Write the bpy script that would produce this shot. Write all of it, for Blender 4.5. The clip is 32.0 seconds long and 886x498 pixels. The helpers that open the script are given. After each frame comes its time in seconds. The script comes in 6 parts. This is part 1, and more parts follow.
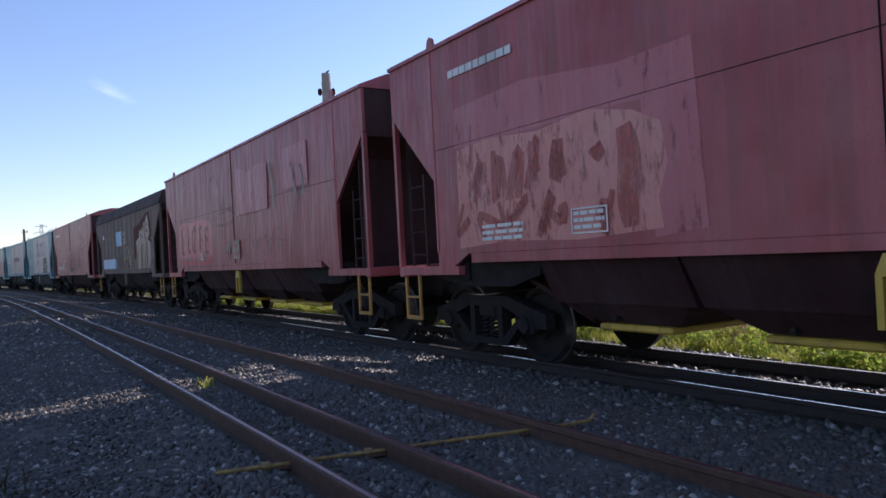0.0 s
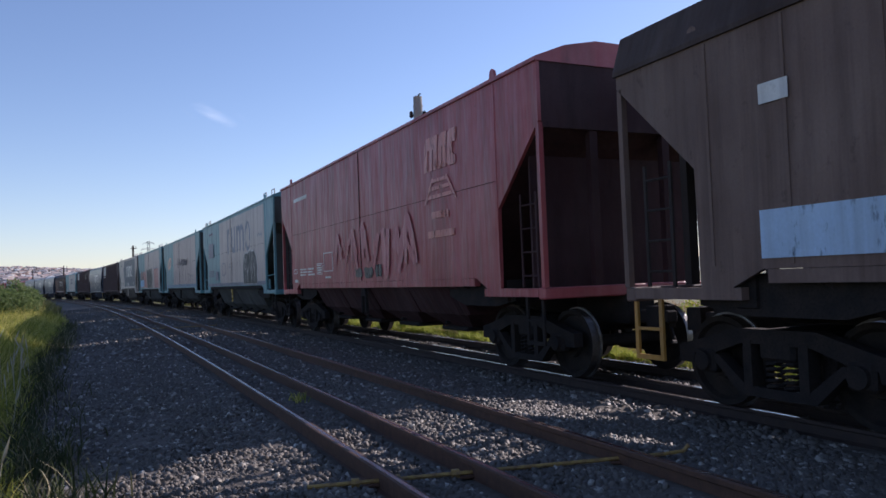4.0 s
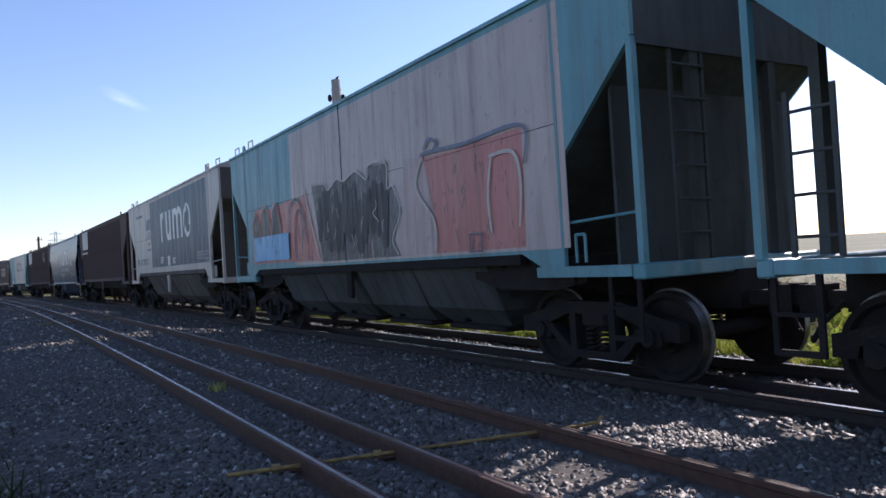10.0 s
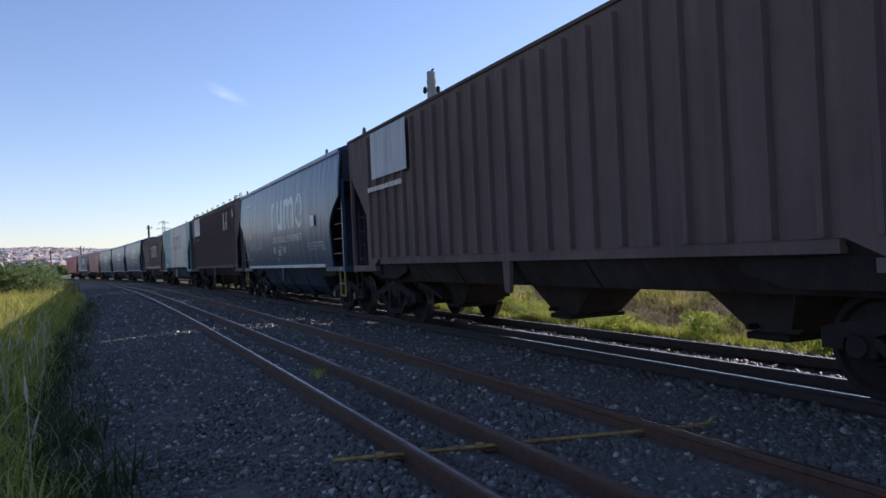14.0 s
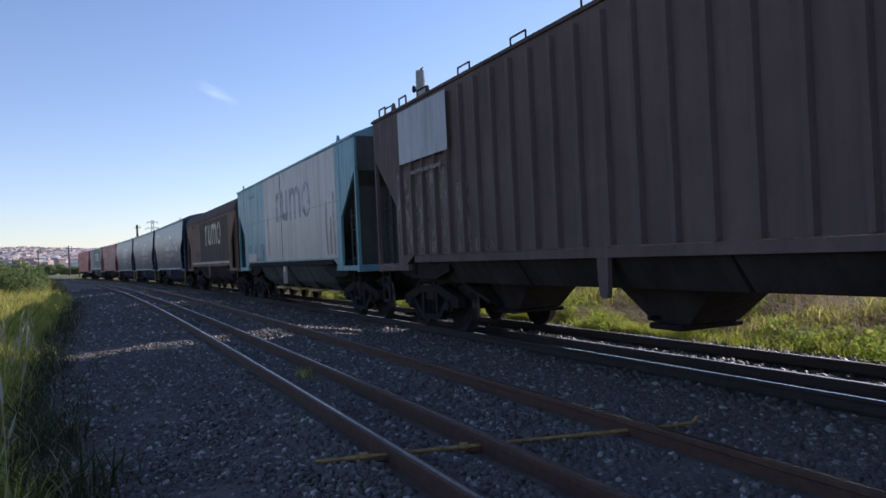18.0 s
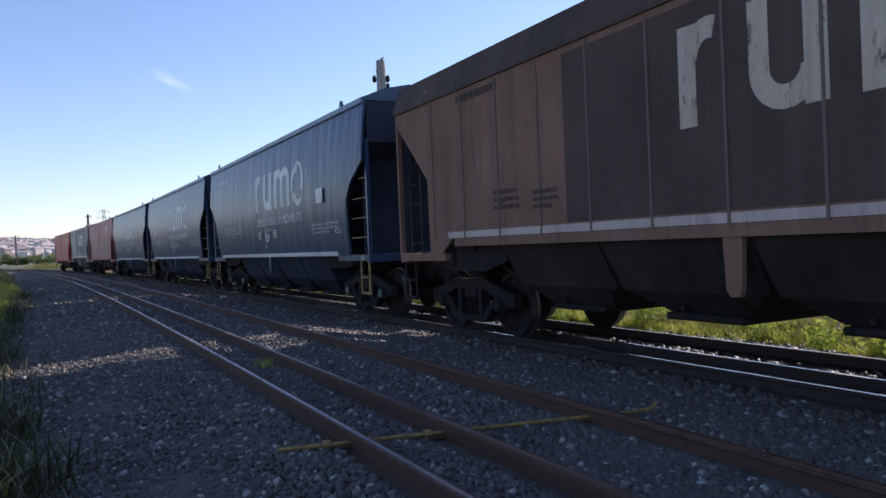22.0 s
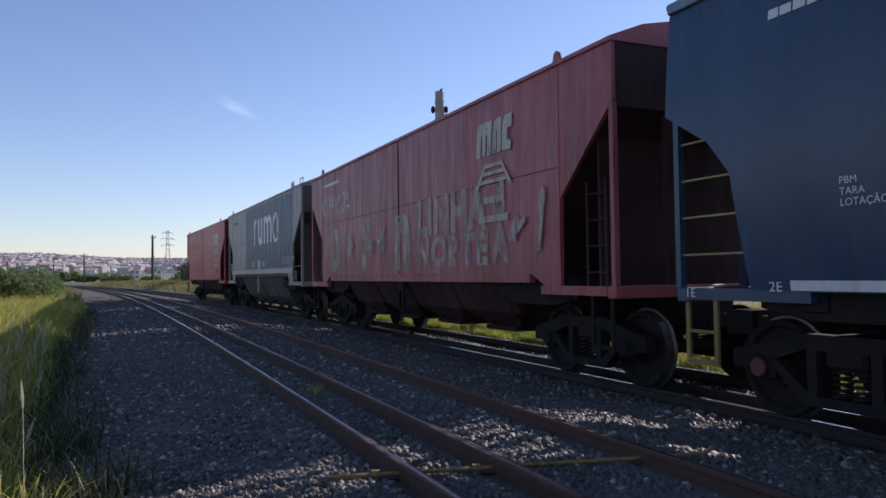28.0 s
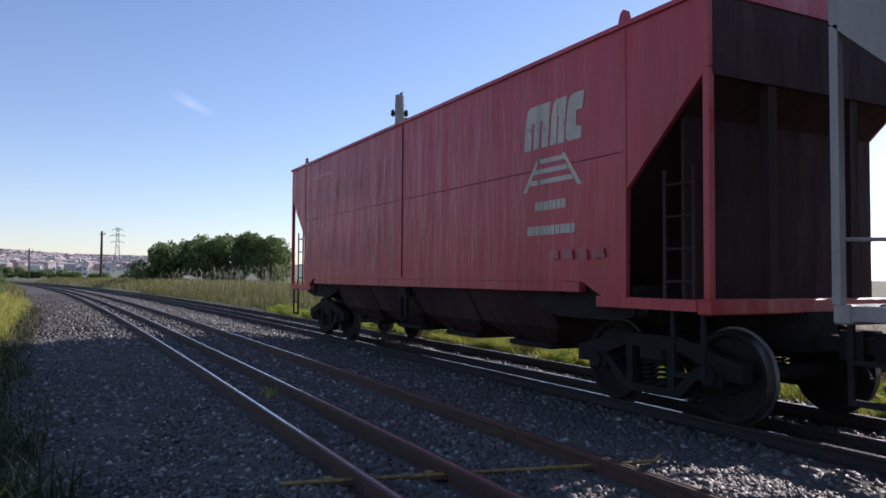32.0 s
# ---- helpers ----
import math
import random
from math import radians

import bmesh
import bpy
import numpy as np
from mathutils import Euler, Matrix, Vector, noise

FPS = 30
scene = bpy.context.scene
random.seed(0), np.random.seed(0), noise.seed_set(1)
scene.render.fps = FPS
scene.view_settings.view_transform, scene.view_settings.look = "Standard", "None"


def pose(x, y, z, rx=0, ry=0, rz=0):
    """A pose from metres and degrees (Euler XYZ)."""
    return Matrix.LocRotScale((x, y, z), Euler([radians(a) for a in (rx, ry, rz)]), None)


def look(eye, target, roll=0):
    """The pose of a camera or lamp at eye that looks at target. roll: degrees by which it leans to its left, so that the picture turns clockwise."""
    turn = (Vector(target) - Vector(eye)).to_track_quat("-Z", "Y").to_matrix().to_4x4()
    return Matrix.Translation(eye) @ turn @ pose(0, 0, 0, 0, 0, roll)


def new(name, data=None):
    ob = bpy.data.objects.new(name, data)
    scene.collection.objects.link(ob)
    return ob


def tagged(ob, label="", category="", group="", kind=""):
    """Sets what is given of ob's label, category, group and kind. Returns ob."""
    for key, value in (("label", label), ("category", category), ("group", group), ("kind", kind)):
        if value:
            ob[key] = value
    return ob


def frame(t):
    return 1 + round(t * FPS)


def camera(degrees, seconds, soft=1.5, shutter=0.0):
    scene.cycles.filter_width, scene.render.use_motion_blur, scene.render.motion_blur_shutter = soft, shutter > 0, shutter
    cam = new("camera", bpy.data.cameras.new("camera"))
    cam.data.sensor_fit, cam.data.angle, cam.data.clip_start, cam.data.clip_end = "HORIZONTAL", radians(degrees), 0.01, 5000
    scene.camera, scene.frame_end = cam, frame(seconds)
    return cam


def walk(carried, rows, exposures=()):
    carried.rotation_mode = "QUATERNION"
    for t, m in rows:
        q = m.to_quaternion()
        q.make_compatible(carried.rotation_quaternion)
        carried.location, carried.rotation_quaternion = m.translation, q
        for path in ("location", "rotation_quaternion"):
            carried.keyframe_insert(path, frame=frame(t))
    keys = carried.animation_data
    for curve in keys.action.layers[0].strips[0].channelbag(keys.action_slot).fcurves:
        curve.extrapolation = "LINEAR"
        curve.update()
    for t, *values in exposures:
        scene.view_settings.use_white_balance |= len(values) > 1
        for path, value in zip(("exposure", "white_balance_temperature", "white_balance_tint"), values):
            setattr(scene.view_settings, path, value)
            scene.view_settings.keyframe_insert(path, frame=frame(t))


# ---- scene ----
# ---- camera ----
cam = camera(61.54, 32.0, soft=1.6)
PATH = [
    (0, (-2.372, -0.019, 1.337), (2.826, 8.523, 1.392), -3.04),
    (0.5, (-2.382, -0.023, 1.346), (2.630, 8.630, 1.287), -3.37),
    (1, (-2.382, -0.019, 1.345), (2.618, 8.641, 1.246), -3.63),
    (1.5, (-2.384, -0.014, 1.356), (2.444, 8.743, 1.332), -3.37),
    (2, (-2.391, -0.015, 1.362), (1.834, 9.047, 1.534), -2.98),
    (2.5, (-2.395, -0.035, 1.353), (1.643, 9.110, 1.614), -2.70),
    (3, (-2.392, -0.037, 1.358), (1.639, 9.109, 1.688), -2.37),
    (3.5, (-2.393, -0.036, 1.353), (1.689, 9.085, 1.727), -2.23),
    (5.5, (-2.417, -0.042, 1.339), (2.229, 8.809, 1.623), -2.05),
    (6, (-2.409, -0.026, 1.330), (2.385, 8.747, 1.559), -2.03),
    (6.5, (-2.424, -0.025, 1.327), (2.299, 8.788, 1.499), -2.17),
    (7, (-2.412, -0.020, 1.329), (2.283, 8.808, 1.465), -2.43),
    (7.5, (-2.412, -0.028, 1.329), (2.316, 8.783, 1.449), -2.61),
    (8, (-2.414, -0.034, 1.328), (2.352, 8.757, 1.412), -2.71),
    (8.5, (-2.400, -0.044, 1.332), (2.455, 8.698, 1.367), -2.83),
    (9, (-2.379, -0.072, 1.333), (2.659, 8.566, 1.402), -3.01),
    (9.5, (-2.380, -0.069, 1.329), (2.722, 8.531, 1.425), -3.19),
    (10, (-2.375, -0.073, 1.329), (2.698, 8.544, 1.454), -3.44),
    (10.5, (-2.382, -0.072, 1.330), (2.706, 8.536, 1.439), -3.62),
    (11, (-2.385, -0.061, 1.326), (2.796, 8.492, 1.411), -3.61),
    (11.5, (-2.395, -0.052, 1.332), (2.753, 8.521, 1.351), -3.62),
    (12, (-2.402, -0.040, 1.326), (2.712, 8.553, 1.318), -3.49),
    (12.5, (-2.395, -0.025, 1.330), (2.686, 8.588, 1.279), -3.48),
    (13, (-2.393, -0.009, 1.329), (2.592, 8.659, 1.262), -3.41),
    (13.5, (-2.418, 0.007, 1.329), (2.098, 8.929, 1.319), -3.06),
    (14, (-2.441, 0.015, 1.331), (1.554, 9.182, 1.412), -2.63),
    (14.5, (-2.426, 0.015, 1.333), (1.571, 9.181, 1.437), -2.32),
    (16.5, (-2.412, 0.030, 1.322), (1.667, 9.159, 1.214), -2.80),
    (17, (-2.400, 0.034, 1.324), (1.638, 9.183, 1.306), -2.87),
    (17.5, (-2.389, 0.035, 1.321), (1.656, 9.181, 1.391), -2.77),
    (18, (-2.386, 0.034, 1.325), (1.727, 9.149, 1.393), -2.67),
    (18.5, (-2.389, 0.043, 1.317), (1.725, 9.156, 1.463), -2.71),
    (19, (-2.395, 0.056, 1.319), (1.726, 9.166, 1.469), -2.73),
    (19.5, (-2.387, 0.046, 1.320), (1.738, 9.155, 1.442), -2.97),
    (20, (-2.367, 0.031, 1.315), (1.971, 9.040, 1.431), -2.51),
    (20.5, (-2.333, 0.015, 1.315), (2.062, 8.997, 1.387), -2.21),
    (21, (-2.310, 0.009, 1.314), (2.320, 8.872, 1.319), -1.98),
    (21.5, (-2.357, 0.029, 1.308), (2.403, 8.824, 1.267), -2.01),
    (22, (-2.421, 0.050, 1.300), (2.186, 8.925, 1.235), -2.38),
    (22.5, (-2.429, 0.056, 1.311), (2.147, 8.947, 1.257), -2.40),
    (23, (-2.417, 0.053, 1.311), (2.174, 8.937, 1.314), -2.18),
    (23.5, (-2.400, 0.043, 1.309), (2.162, 8.941, 1.334), -2.16),
    (24, (-2.419, 0.049, 1.321), (1.870, 9.082, 1.408), -2.16),
    (24.5, (-2.429, 0.056, 1.324), (1.697, 9.165, 1.449), -2.08),
    (25, (-2.438, 0.055, 1.326), (1.686, 9.163, 1.541), -1.87),
    (25.5, (-2.439, 0.048, 1.333), (1.665, 9.162, 1.627), -1.29),
    (27.5, (-2.430, 0.026, 1.329), (1.584, 9.179, 1.671), -0.48),
    (28, (-2.438, 0.022, 1.326), (1.526, 9.196, 1.669), -0.72),
    (28.5, (-2.445, 0.021, 1.330), (1.554, 9.177, 1.739), -0.56),
    (29, (-2.449, 0.019, 1.329), (1.592, 9.155, 1.783), -0.35),
    (29.5, (-2.449, 0.000, 1.329), (1.725, 9.075, 1.803), -0.40),
    (30, (-2.431, -0.013, 1.345), (1.952, 8.964, 1.808), -0.29),
    (30.5, (-2.428, -0.016, 1.345), (2.022, 8.926, 1.818), -0.37),
    (31, (-2.447, -0.002, 1.338), (1.985, 8.950, 1.803), -0.10),
    (31.5, (-2.442, 0.015, 1.340), (1.996, 8.967, 1.751), -0.02),
    (32, (-2.453, 0.009, 1.351), (2.037, 8.936, 1.737), 0.39),
]

walk(cam, [(t, look(eye, target, roll)) for t, eye, target, roll in PATH], exposures=[(t, e, 5850, 26) for t, e in ((0, 0.42), (1, 0.42), (2, 0.05), (3.5, 0.02), (5.5, 0.42), (8, 0.36), (10, 0.48), (12, 0.52), (13.4, 0.4), (14, 0.22), (18, 0.2), (19, 0.32), (20, 0.16), (21, 0.38), (22.5, 0.38), (24, 0.15), (25, 0.12), (28, 0.05), (30, 0.12), (32, 0.12))])

# ---- sky and sun ----
SUN_AZ, SUN_EL = 74.5, 27.0      # degrees clockwise from the track's direction, degrees up
world = bpy.data.worlds.new("sky")
scene.world = world
world.use_nodes = True
wn = world.node_tree.nodes
sky = wn.new("ShaderNodeTexSky")
sky.sky_type, sky.sun_disc = "NISHITA", False
sky.sun_elevation, sky.sun_rotation = radians(SUN_EL), radians(SUN_AZ)
sky.air_density, sky.dust_density, sky.ozone_density = 1.0, 0.2, 1.6
wn["Background"].inputs["Strength"].default_value = 0.13
world.node_tree.links.new(sky.outputs[0], wn["Background"].inputs["Color"])
sun = new("sun", bpy.data.lights.new("sun", "SUN"))
sun.data.energy, sun.data.angle, sun.data.color = 5.0, radians(0.5), (1.0, 0.9, 0.76)
_az, _el = radians(SUN_AZ), radians(SUN_EL)
_to_sun = Vector((math.sin(_az) * math.cos(_el), math.cos(_az) * math.cos(_el), math.sin(_el)))
sun.rotation_euler = _to_sun.to_track_quat("Z", "Y").to_euler()

# ---- materials ----
def nodes_of(name):
    m = bpy.data.materials.new(name)
    m.use_nodes = True
    nt = m.node_tree
    return m, nt, nt.nodes, nt.links, nt.nodes["Principled BSDF"]


def mix_of(nt, fac, a, b, mode="MIX"):
    n = nt.nodes.new("ShaderNodeMix")
    n.data_type, n.blend_type = "RGBA", mode
    for sock, v in ((n.inputs[0], fac), (n.inputs[6], a), (n.inputs[7], b)):
        if isinstance(v, (int, float)):
            sock.default_value = v
        elif isinstance(v, tuple):
            sock.default_value = (*v, 1.0)
        else:
            nt.links.new(v, sock)
    return n.outputs[2]


def noise_of(nt, scale, stretch=(1, 1, 1), detail=4.0, rough=0.55, coord="Object"):
    tc = nt.nodes.new("ShaderNodeTexCoord")
    mp = nt.nodes.new("ShaderNodeMapping")
    mp.inputs["Scale"].default_value = stretch
    nz = nt.nodes.new("ShaderNodeTexNoise")
    nz.inputs["Scale"].default_value, nz.inputs["Detail"].default_value, nz.inputs["Roughness"].default_value = scale, detail, rough
    nt.links.new(tc.outputs[coord], mp.inputs[0])
    nt.links.new(mp.outputs[0], nz.inputs["Vector"])
    return nz.outputs["Fac"]


def ramp_of(nt, fac, lo, hi):
    r = nt.nodes.new("ShaderNodeMapRange")
    r.inputs["From Min"].default_value, r.inputs["From Max"].default_value = lo, hi
    nt.links.new(fac, r.inputs["Value"])
    return r.outputs[0]


def bump_of(nt, bsdf, height, strength, dist):
    b = nt.nodes.new("ShaderNodeBump")
    b.inputs["Strength"].default_value, b.inputs["Distance"].default_value = strength, dist
    nt.links.new(height, b.inputs["Height"])
    nt.links.new(b.outputs[0], bsdf.inputs["Normal"])


def paint(name, colour, rough=0.42, dirt=(0.10, 0.075, 0.06), dirty=0.55, faded=None, spec=0.5, worn=None, wavy=0.10):
    """Weathered wagon paint: rain streaks, blotches of dirt, fine grain, slight dents."""
    m, nt, ns, ln, b = nodes_of(name)
    faded = faded or tuple(min(1.0, c * 1.25 + 0.02) for c in colour)
    blot = ramp_of(nt, noise_of(nt, 0.9), 0.35, 0.7)
    col = mix_of(nt, blot, colour, faded)
    chalk = ns.new("ShaderNodeMath")
    chalk.operation, chalk.inputs[1].default_value = "MULTIPLY", 0.38
    ln.new(ramp_of(nt, noise_of(nt, 1.5, (1, 3.1, 0.12), 6, 0.62), 0.50, 0.74), chalk.inputs[0])
    col = mix_of(nt, chalk.outputs[0], col, tuple(min(1.0, c * 1.32 + 0.004) for c in faded))
    streak = ramp_of(nt, noise_of(nt, 2.2, (1, 2.4, 0.16), 6, 0.62), 0.48, 0.76)
    amount = ns.new("ShaderNodeMath")
    amount.operation = "MULTIPLY"
    ln.new(streak, amount.inputs[0])
    amount.inputs[1].default_value = dirty
    col = mix_of(nt, amount.outputs[0], col, dirt)
    spots = ns.new("ShaderNodeMath")
    spots.operation, spots.inputs[1].default_value = "MULTIPLY", dirty
    ln.new(ramp_of(nt, noise_of(nt, 6.5, (1, 1, 0.7), 7, 0.7), 0.60, 0.72), spots.inputs[0])
    col = mix_of(nt, spots.outputs[0], col, dirt)
    grain = ramp_of(nt, noise_of(nt, 38, detail=3), 0.3, 0.8)
    g2 = ns.new("ShaderNodeMath")
    g2.operation = "MULTIPLY"
    ln.new(grain, g2.inputs[0])
    g2.inputs[1].default_value = 0.25
    col = mix_of(nt, g2.outputs[0], col, tuple(c * 0.6 for c in colour))
    ln.new(col, b.inputs["Base Color"])
    b.inputs["Roughness"].default_value = rough
    b.inputs["Specular IOR Level"].default_value = spec
    bump_of(nt, b, noise_of(nt, 1.3, (1, 1.7, 0.4), 3), 0.9, wavy)
    if worn:
        # flaked and thin paint lets the layer beneath show
        ln.new(ramp_of(nt, noise_of(nt, 5.0, (1, 1.6, 0.5), 8, 0.7), worn[0], worn[1]), b.inputs["Alpha"])
    return m


def plain(name, colour, rough=0.7, metal=0.0, scale=8.0, other=None, bump=0.2, dist=0.01, coord="Object", lo=0.35, hi=0.7):
    """A two-tone material with coarse and fine variation."""
    m, nt, ns, ln, b = nodes_of(name)
    other = other or tuple(c * 0.55 for c in colour)
    col = mix_of(nt, ramp_of(nt, noise_of(nt, scale, coord=coord), lo, hi), colour, other)
    fine = ramp_of(nt, noise_of(nt, scale * 9, detail=2, coord=coord), 0.45, 0.9)
    col = mix_of(nt, fine, col, tuple(c * 0.6 for c in colour))
    ln.new(col, b.inputs["Base Color"])
    b.inputs["Roughness"].default_value, b.inputs["Metallic"].default_value = rough, metal
    if bump:
        bump_of(nt, b, noise_of(nt, scale * 5, coord=coord), bump, dist)
    return m


def pieces(name, colours, rough=0.85, translucent=0.0, spec=0.3):
    """For many small pieces in one mesh: each island takes its own tone."""
    m, nt, ns, ln, b = nodes_of(name)
    geo = ns.new("ShaderNodeNewGeometry")
    r = ns.new("ShaderNodeValToRGB")
    el = r.color_ramp.elements
    while len(el) < len(colours):
        el.new(0.5)
    for i, c in enumerate(colours):
        el[i].position, el[i].color = i / (len(colours) - 1), (*c, 1)
    ln.new(geo.outputs["Random Per Island"], r.inputs[0])
    ln.new(r.outputs[0], b.inputs["Base Color"])
    b.inputs["Roughness"].default_value, b.inputs["Specular IOR Level"].default_value = rough, spec
    if translucent:
        tr, mx = ns.new("ShaderNodeBsdfTranslucent"), ns.new("ShaderNodeMixShader")
        ln.new(r.outputs[0], tr.inputs[0])
        mx.inputs[0].default_value = translucent
        ln.new(b.outputs[0], mx.inputs[1])
        ln.new(tr.outputs[0], mx.inputs[2])
        ln.new(mx.outputs[0], ns["Material Output"].inputs[0])
    return m


RED = paint("red_oxide_paint", (0.31, 0.0437, 0.0483), faded=(0.437, 0.115, 0.121))
RED_NEW = paint("patch_red_paint", (0.414, 0.0253, 0.0345), dirty=0.3)
PINK = paint("faded_pink_paint", (0.60, 0.20, 0.168), faded=(0.63, 0.265, 0.225), dirty=0.3, dirt=(0.28, 0.075, 0.06), worn=(0.30, 0.48))
TEAL = paint("teal_paint", (0.085, 0.245, 0.285), faded=(0.14, 0.32, 0.35))
GREY = paint("warm_grey_paint", (0.43, 0.345, 0.315), faded=(0.52, 0.43, 0.395))
PALE = paint("pale_grey_paint", (0.45, 0.395, 0.35), faded=(0.54, 0.48, 0.425))
BLUE = paint("dark_blue_paint", (0.022, 0.048, 0.098), rough=0.3, dirty=0.2, faded=(0.034, 0.066, 0.125), wavy=0.045)
BLUE_OLD = paint("old_blue_paint", (0.028, 0.052, 0.092), faded=(0.044, 0.074, 0.115), dirty=0.4, spec=0.35)
FASCIA = paint("pale_blue_band_paint", (0.16, 0.21, 0.28), dirty=0.2)
BROWN = paint("brown_oxide_paint", (0.111, 0.0783, 0.0756), faded=(0.162, 0.115, 0.105), rough=0.7, spec=0.12)
SOOT = paint("sooty_brown_paint", (0.0743, 0.054, 0.0459), faded=(0.115, 0.081, 0.0675), rough=0.7, spec=0.12)
WOODY = paint("weathered_brown_paint", (0.196, 0.115, 0.081), faded=(0.27, 0.162, 0.119), dirty=0.6, rough=0.7, spec=0.12)
BROWNED = paint("dark_weathered_brown_paint", (0.135, 0.0756, 0.0513), faded=(0.223, 0.132, 0.0891), dirty=0.6, dirt=(0.0675, 0.0473, 0.0378), rough=0.7, spec=0.12)
TAN = paint("weathered_tan_spray", (0.27, 0.18, 0.122), dirty=0.6, worn=(0.30, 0.44))
RUSTWASH = paint("rust_washed_paint", (0.20, 0.075, 0.045), dirty=0.5, worn=(0.36, 0.6))
WHITE = paint("white_stencil_paint", (0.62, 0.61, 0.58), dirty=0.35)
SKYBLUE = paint("sky_blue_patch_paint", (0.16, 0.38, 0.60), dirty=0.25, worn=(0.30, 0.44))
INK = paint("solid_black_spray", (0.020, 0.019, 0.023), dirty=0.15, rough=0.5)
BLACK = paint("black_spray_paint", (0.03, 0.028, 0.035), dirty=0.2, worn=(0.30, 0.44))
SALMON = paint("salmon_spray_paint", (0.44, 0.16, 0.14), dirty=0.4, worn=(0.30, 0.44))
ORANGE = paint("orange_badge_paint", (0.62, 0.36, 0.22), dirty=0.3)
YELLOW = paint("safety_yellow_paint", (0.42, 0.27, 0.03), dirty=0.6)
PINK_DIM = paint("chalky_red_paint", (0.43, 0.105, 0.115), faded=(0.49, 0.155, 0.165), dirty=0.10, dirt=(0.30, 0.06, 0.06), worn=(0.22, 0.44))
REDSPRAY = paint("red_overspray", (0.35, 0.058, 0.046), dirty=0.25, dirt=(0.2, 0.04, 0.03), worn=(0.36, 0.62))
SCRUBBED = paint("scrubbed_bright_red_paint", (0.52, 0.10, 0.105), faded=(0.60, 0.17, 0.17), dirty=0.15, dirt=(0.30, 0.05, 0.045), worn=(0.20, 0.42))
RED_GHOST = paint("ghosted_red_paint", (0.46, 0.10, 0.11), faded=(0.50, 0.15, 0.15), worn=(0.40, 0.75))
GHOST = paint("thin_cream_spray", (0.42, 0.31, 0.27), faded=(0.47, 0.30, 0.25), dirty=0.4, worn=(0.28, 0.58))
CREAM = paint("cream_spray_paint", (0.44, 0.36, 0.28), dirty=0.5, worn=(0.30, 0.44))
MAROON = paint("maroon_spray_paint", (0.085, 0.022, 0.018), rough=0.75, spec=0.12, dirty=0.3, dirt=(0.05, 0.02, 0.02), worn=(0.20, 0.34))
DRAB = paint("weathered_drab_paint", (0.145, 0.094, 0.078), faded=(0.205, 0.142, 0.118), dirty=0.65, dirt=(0.06, 0.036, 0.028), rough=0.65, spec=0.25)
ROOF_BROWN = paint("grimy_roof_paint", (0.060, 0.040, 0.035), dirty=0.6, rough=0.75, spec=0.2, dirt=(0.03, 0.022, 0.02))
STEP_ORANGE = paint("orange_step_paint", (0.36, 0.18, 0.03), dirty=0.5)
DUSK = paint("thin_dark_spray", (0.150, 0.125, 0.122), dirty=0.3, rough=0.6, spec=0.2, worn=(0.28, 0.48))
CHALK = paint("chalky_white_spray", (0.58, 0.55, 0.54), dirty=0.2, worn=(0.34, 0.52))
SLATE_DIM = paint("thin_slate_spray", (0.20, 0.21, 0.26), dirty=0.3, worn=(0.36, 0.56))
SLATE = paint("slate_blue_paint", (0.12, 0.13, 0.19), dirty=0.3, worn=(0.30, 0.44))
MAUVE = paint("mauve_grey_paint", (0.416, 0.301, 0.274), faded=(0.48, 0.38, 0.35))
BLUEBAND = paint("mid_blue_paint", (0.065, 0.166, 0.267), dirty=0.35)
TAUPE = paint("taupe_grey_paint", (0.27, 0.225, 0.205), faded=(0.34, 0.285, 0.26))
GREEN_FADE = paint("faded_green_spray", (0.13, 0.12, 0.10), dirty=0.2, worn=(0.42, 0.72))
SOOT_FADE = paint("faded_black_spray", (0.13, 0.042, 0.045), dirty=0.2, worn=(0.46, 0.72))
GREY_DIM = paint("dim_grey_paint", (0.24, 0.22, 0.24), dirty=0.4, worn=(0.36, 0.6))
GREEN_DIM = paint("dull_green_spray", (0.16, 0.13, 0.10), dirty=0.3, worn=(0.30, 0.44))
PALEBLUE = paint("pale_blue_wash", (0.33, 0.46, 0.62), dirty=0.3, worn=(0.28, 0.42))
PLACARD = paint("grey_placard_paint", (0.30, 0.30, 0.31), dirty=0.25)
RUBBED_OCHRE = paint("rubbed_ochre_paint", (0.36, 0.27, 0.20), dirty=0.5, worn=(0.34, 0.56))
RUBBED = paint("rubbed_beige_paint", (0.17, 0.13, 0.10), dirty=0.4, worn=(0.36, 0.62))
NOTICE = paint("ochre_notice_paint", (0.50, 0.33, 0.12), dirty=0.2)
RUNG = paint("pale_yellow_rung_paint", (0.36, 0.29, 0.13), dirty=0.5)
SOOTGREY = paint("sooty_grey_spray", (0.085, 0.083, 0.085), dirty=0.5, worn=(0.30, 0.52))
LADDER = plain("rusty_orange_ladder_steel", (0.24, 0.105, 0.035), 0.8, 0.0, 12, (0.12, 0.055, 0.03))
DULL_YELLOW = paint("dull_yellow_step_paint", (0.19, 0.135, 0.03), dirty=0.6)
UNDER = plain("grimy_underframe_steel", (0.020, 0.018, 0.018), 0.85, 0.0, 5, (0.034, 0.027, 0.024))
UNDER.node_tree.nodes["Principled BSDF"].inputs["Specular IOR Level"].default_value = 0.12
# grimy body paints, darkened further to hold the shade of recesses and undersides
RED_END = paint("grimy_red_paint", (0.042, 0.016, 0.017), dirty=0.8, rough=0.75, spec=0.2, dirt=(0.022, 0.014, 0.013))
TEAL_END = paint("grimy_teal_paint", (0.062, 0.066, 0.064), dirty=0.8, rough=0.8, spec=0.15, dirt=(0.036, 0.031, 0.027))
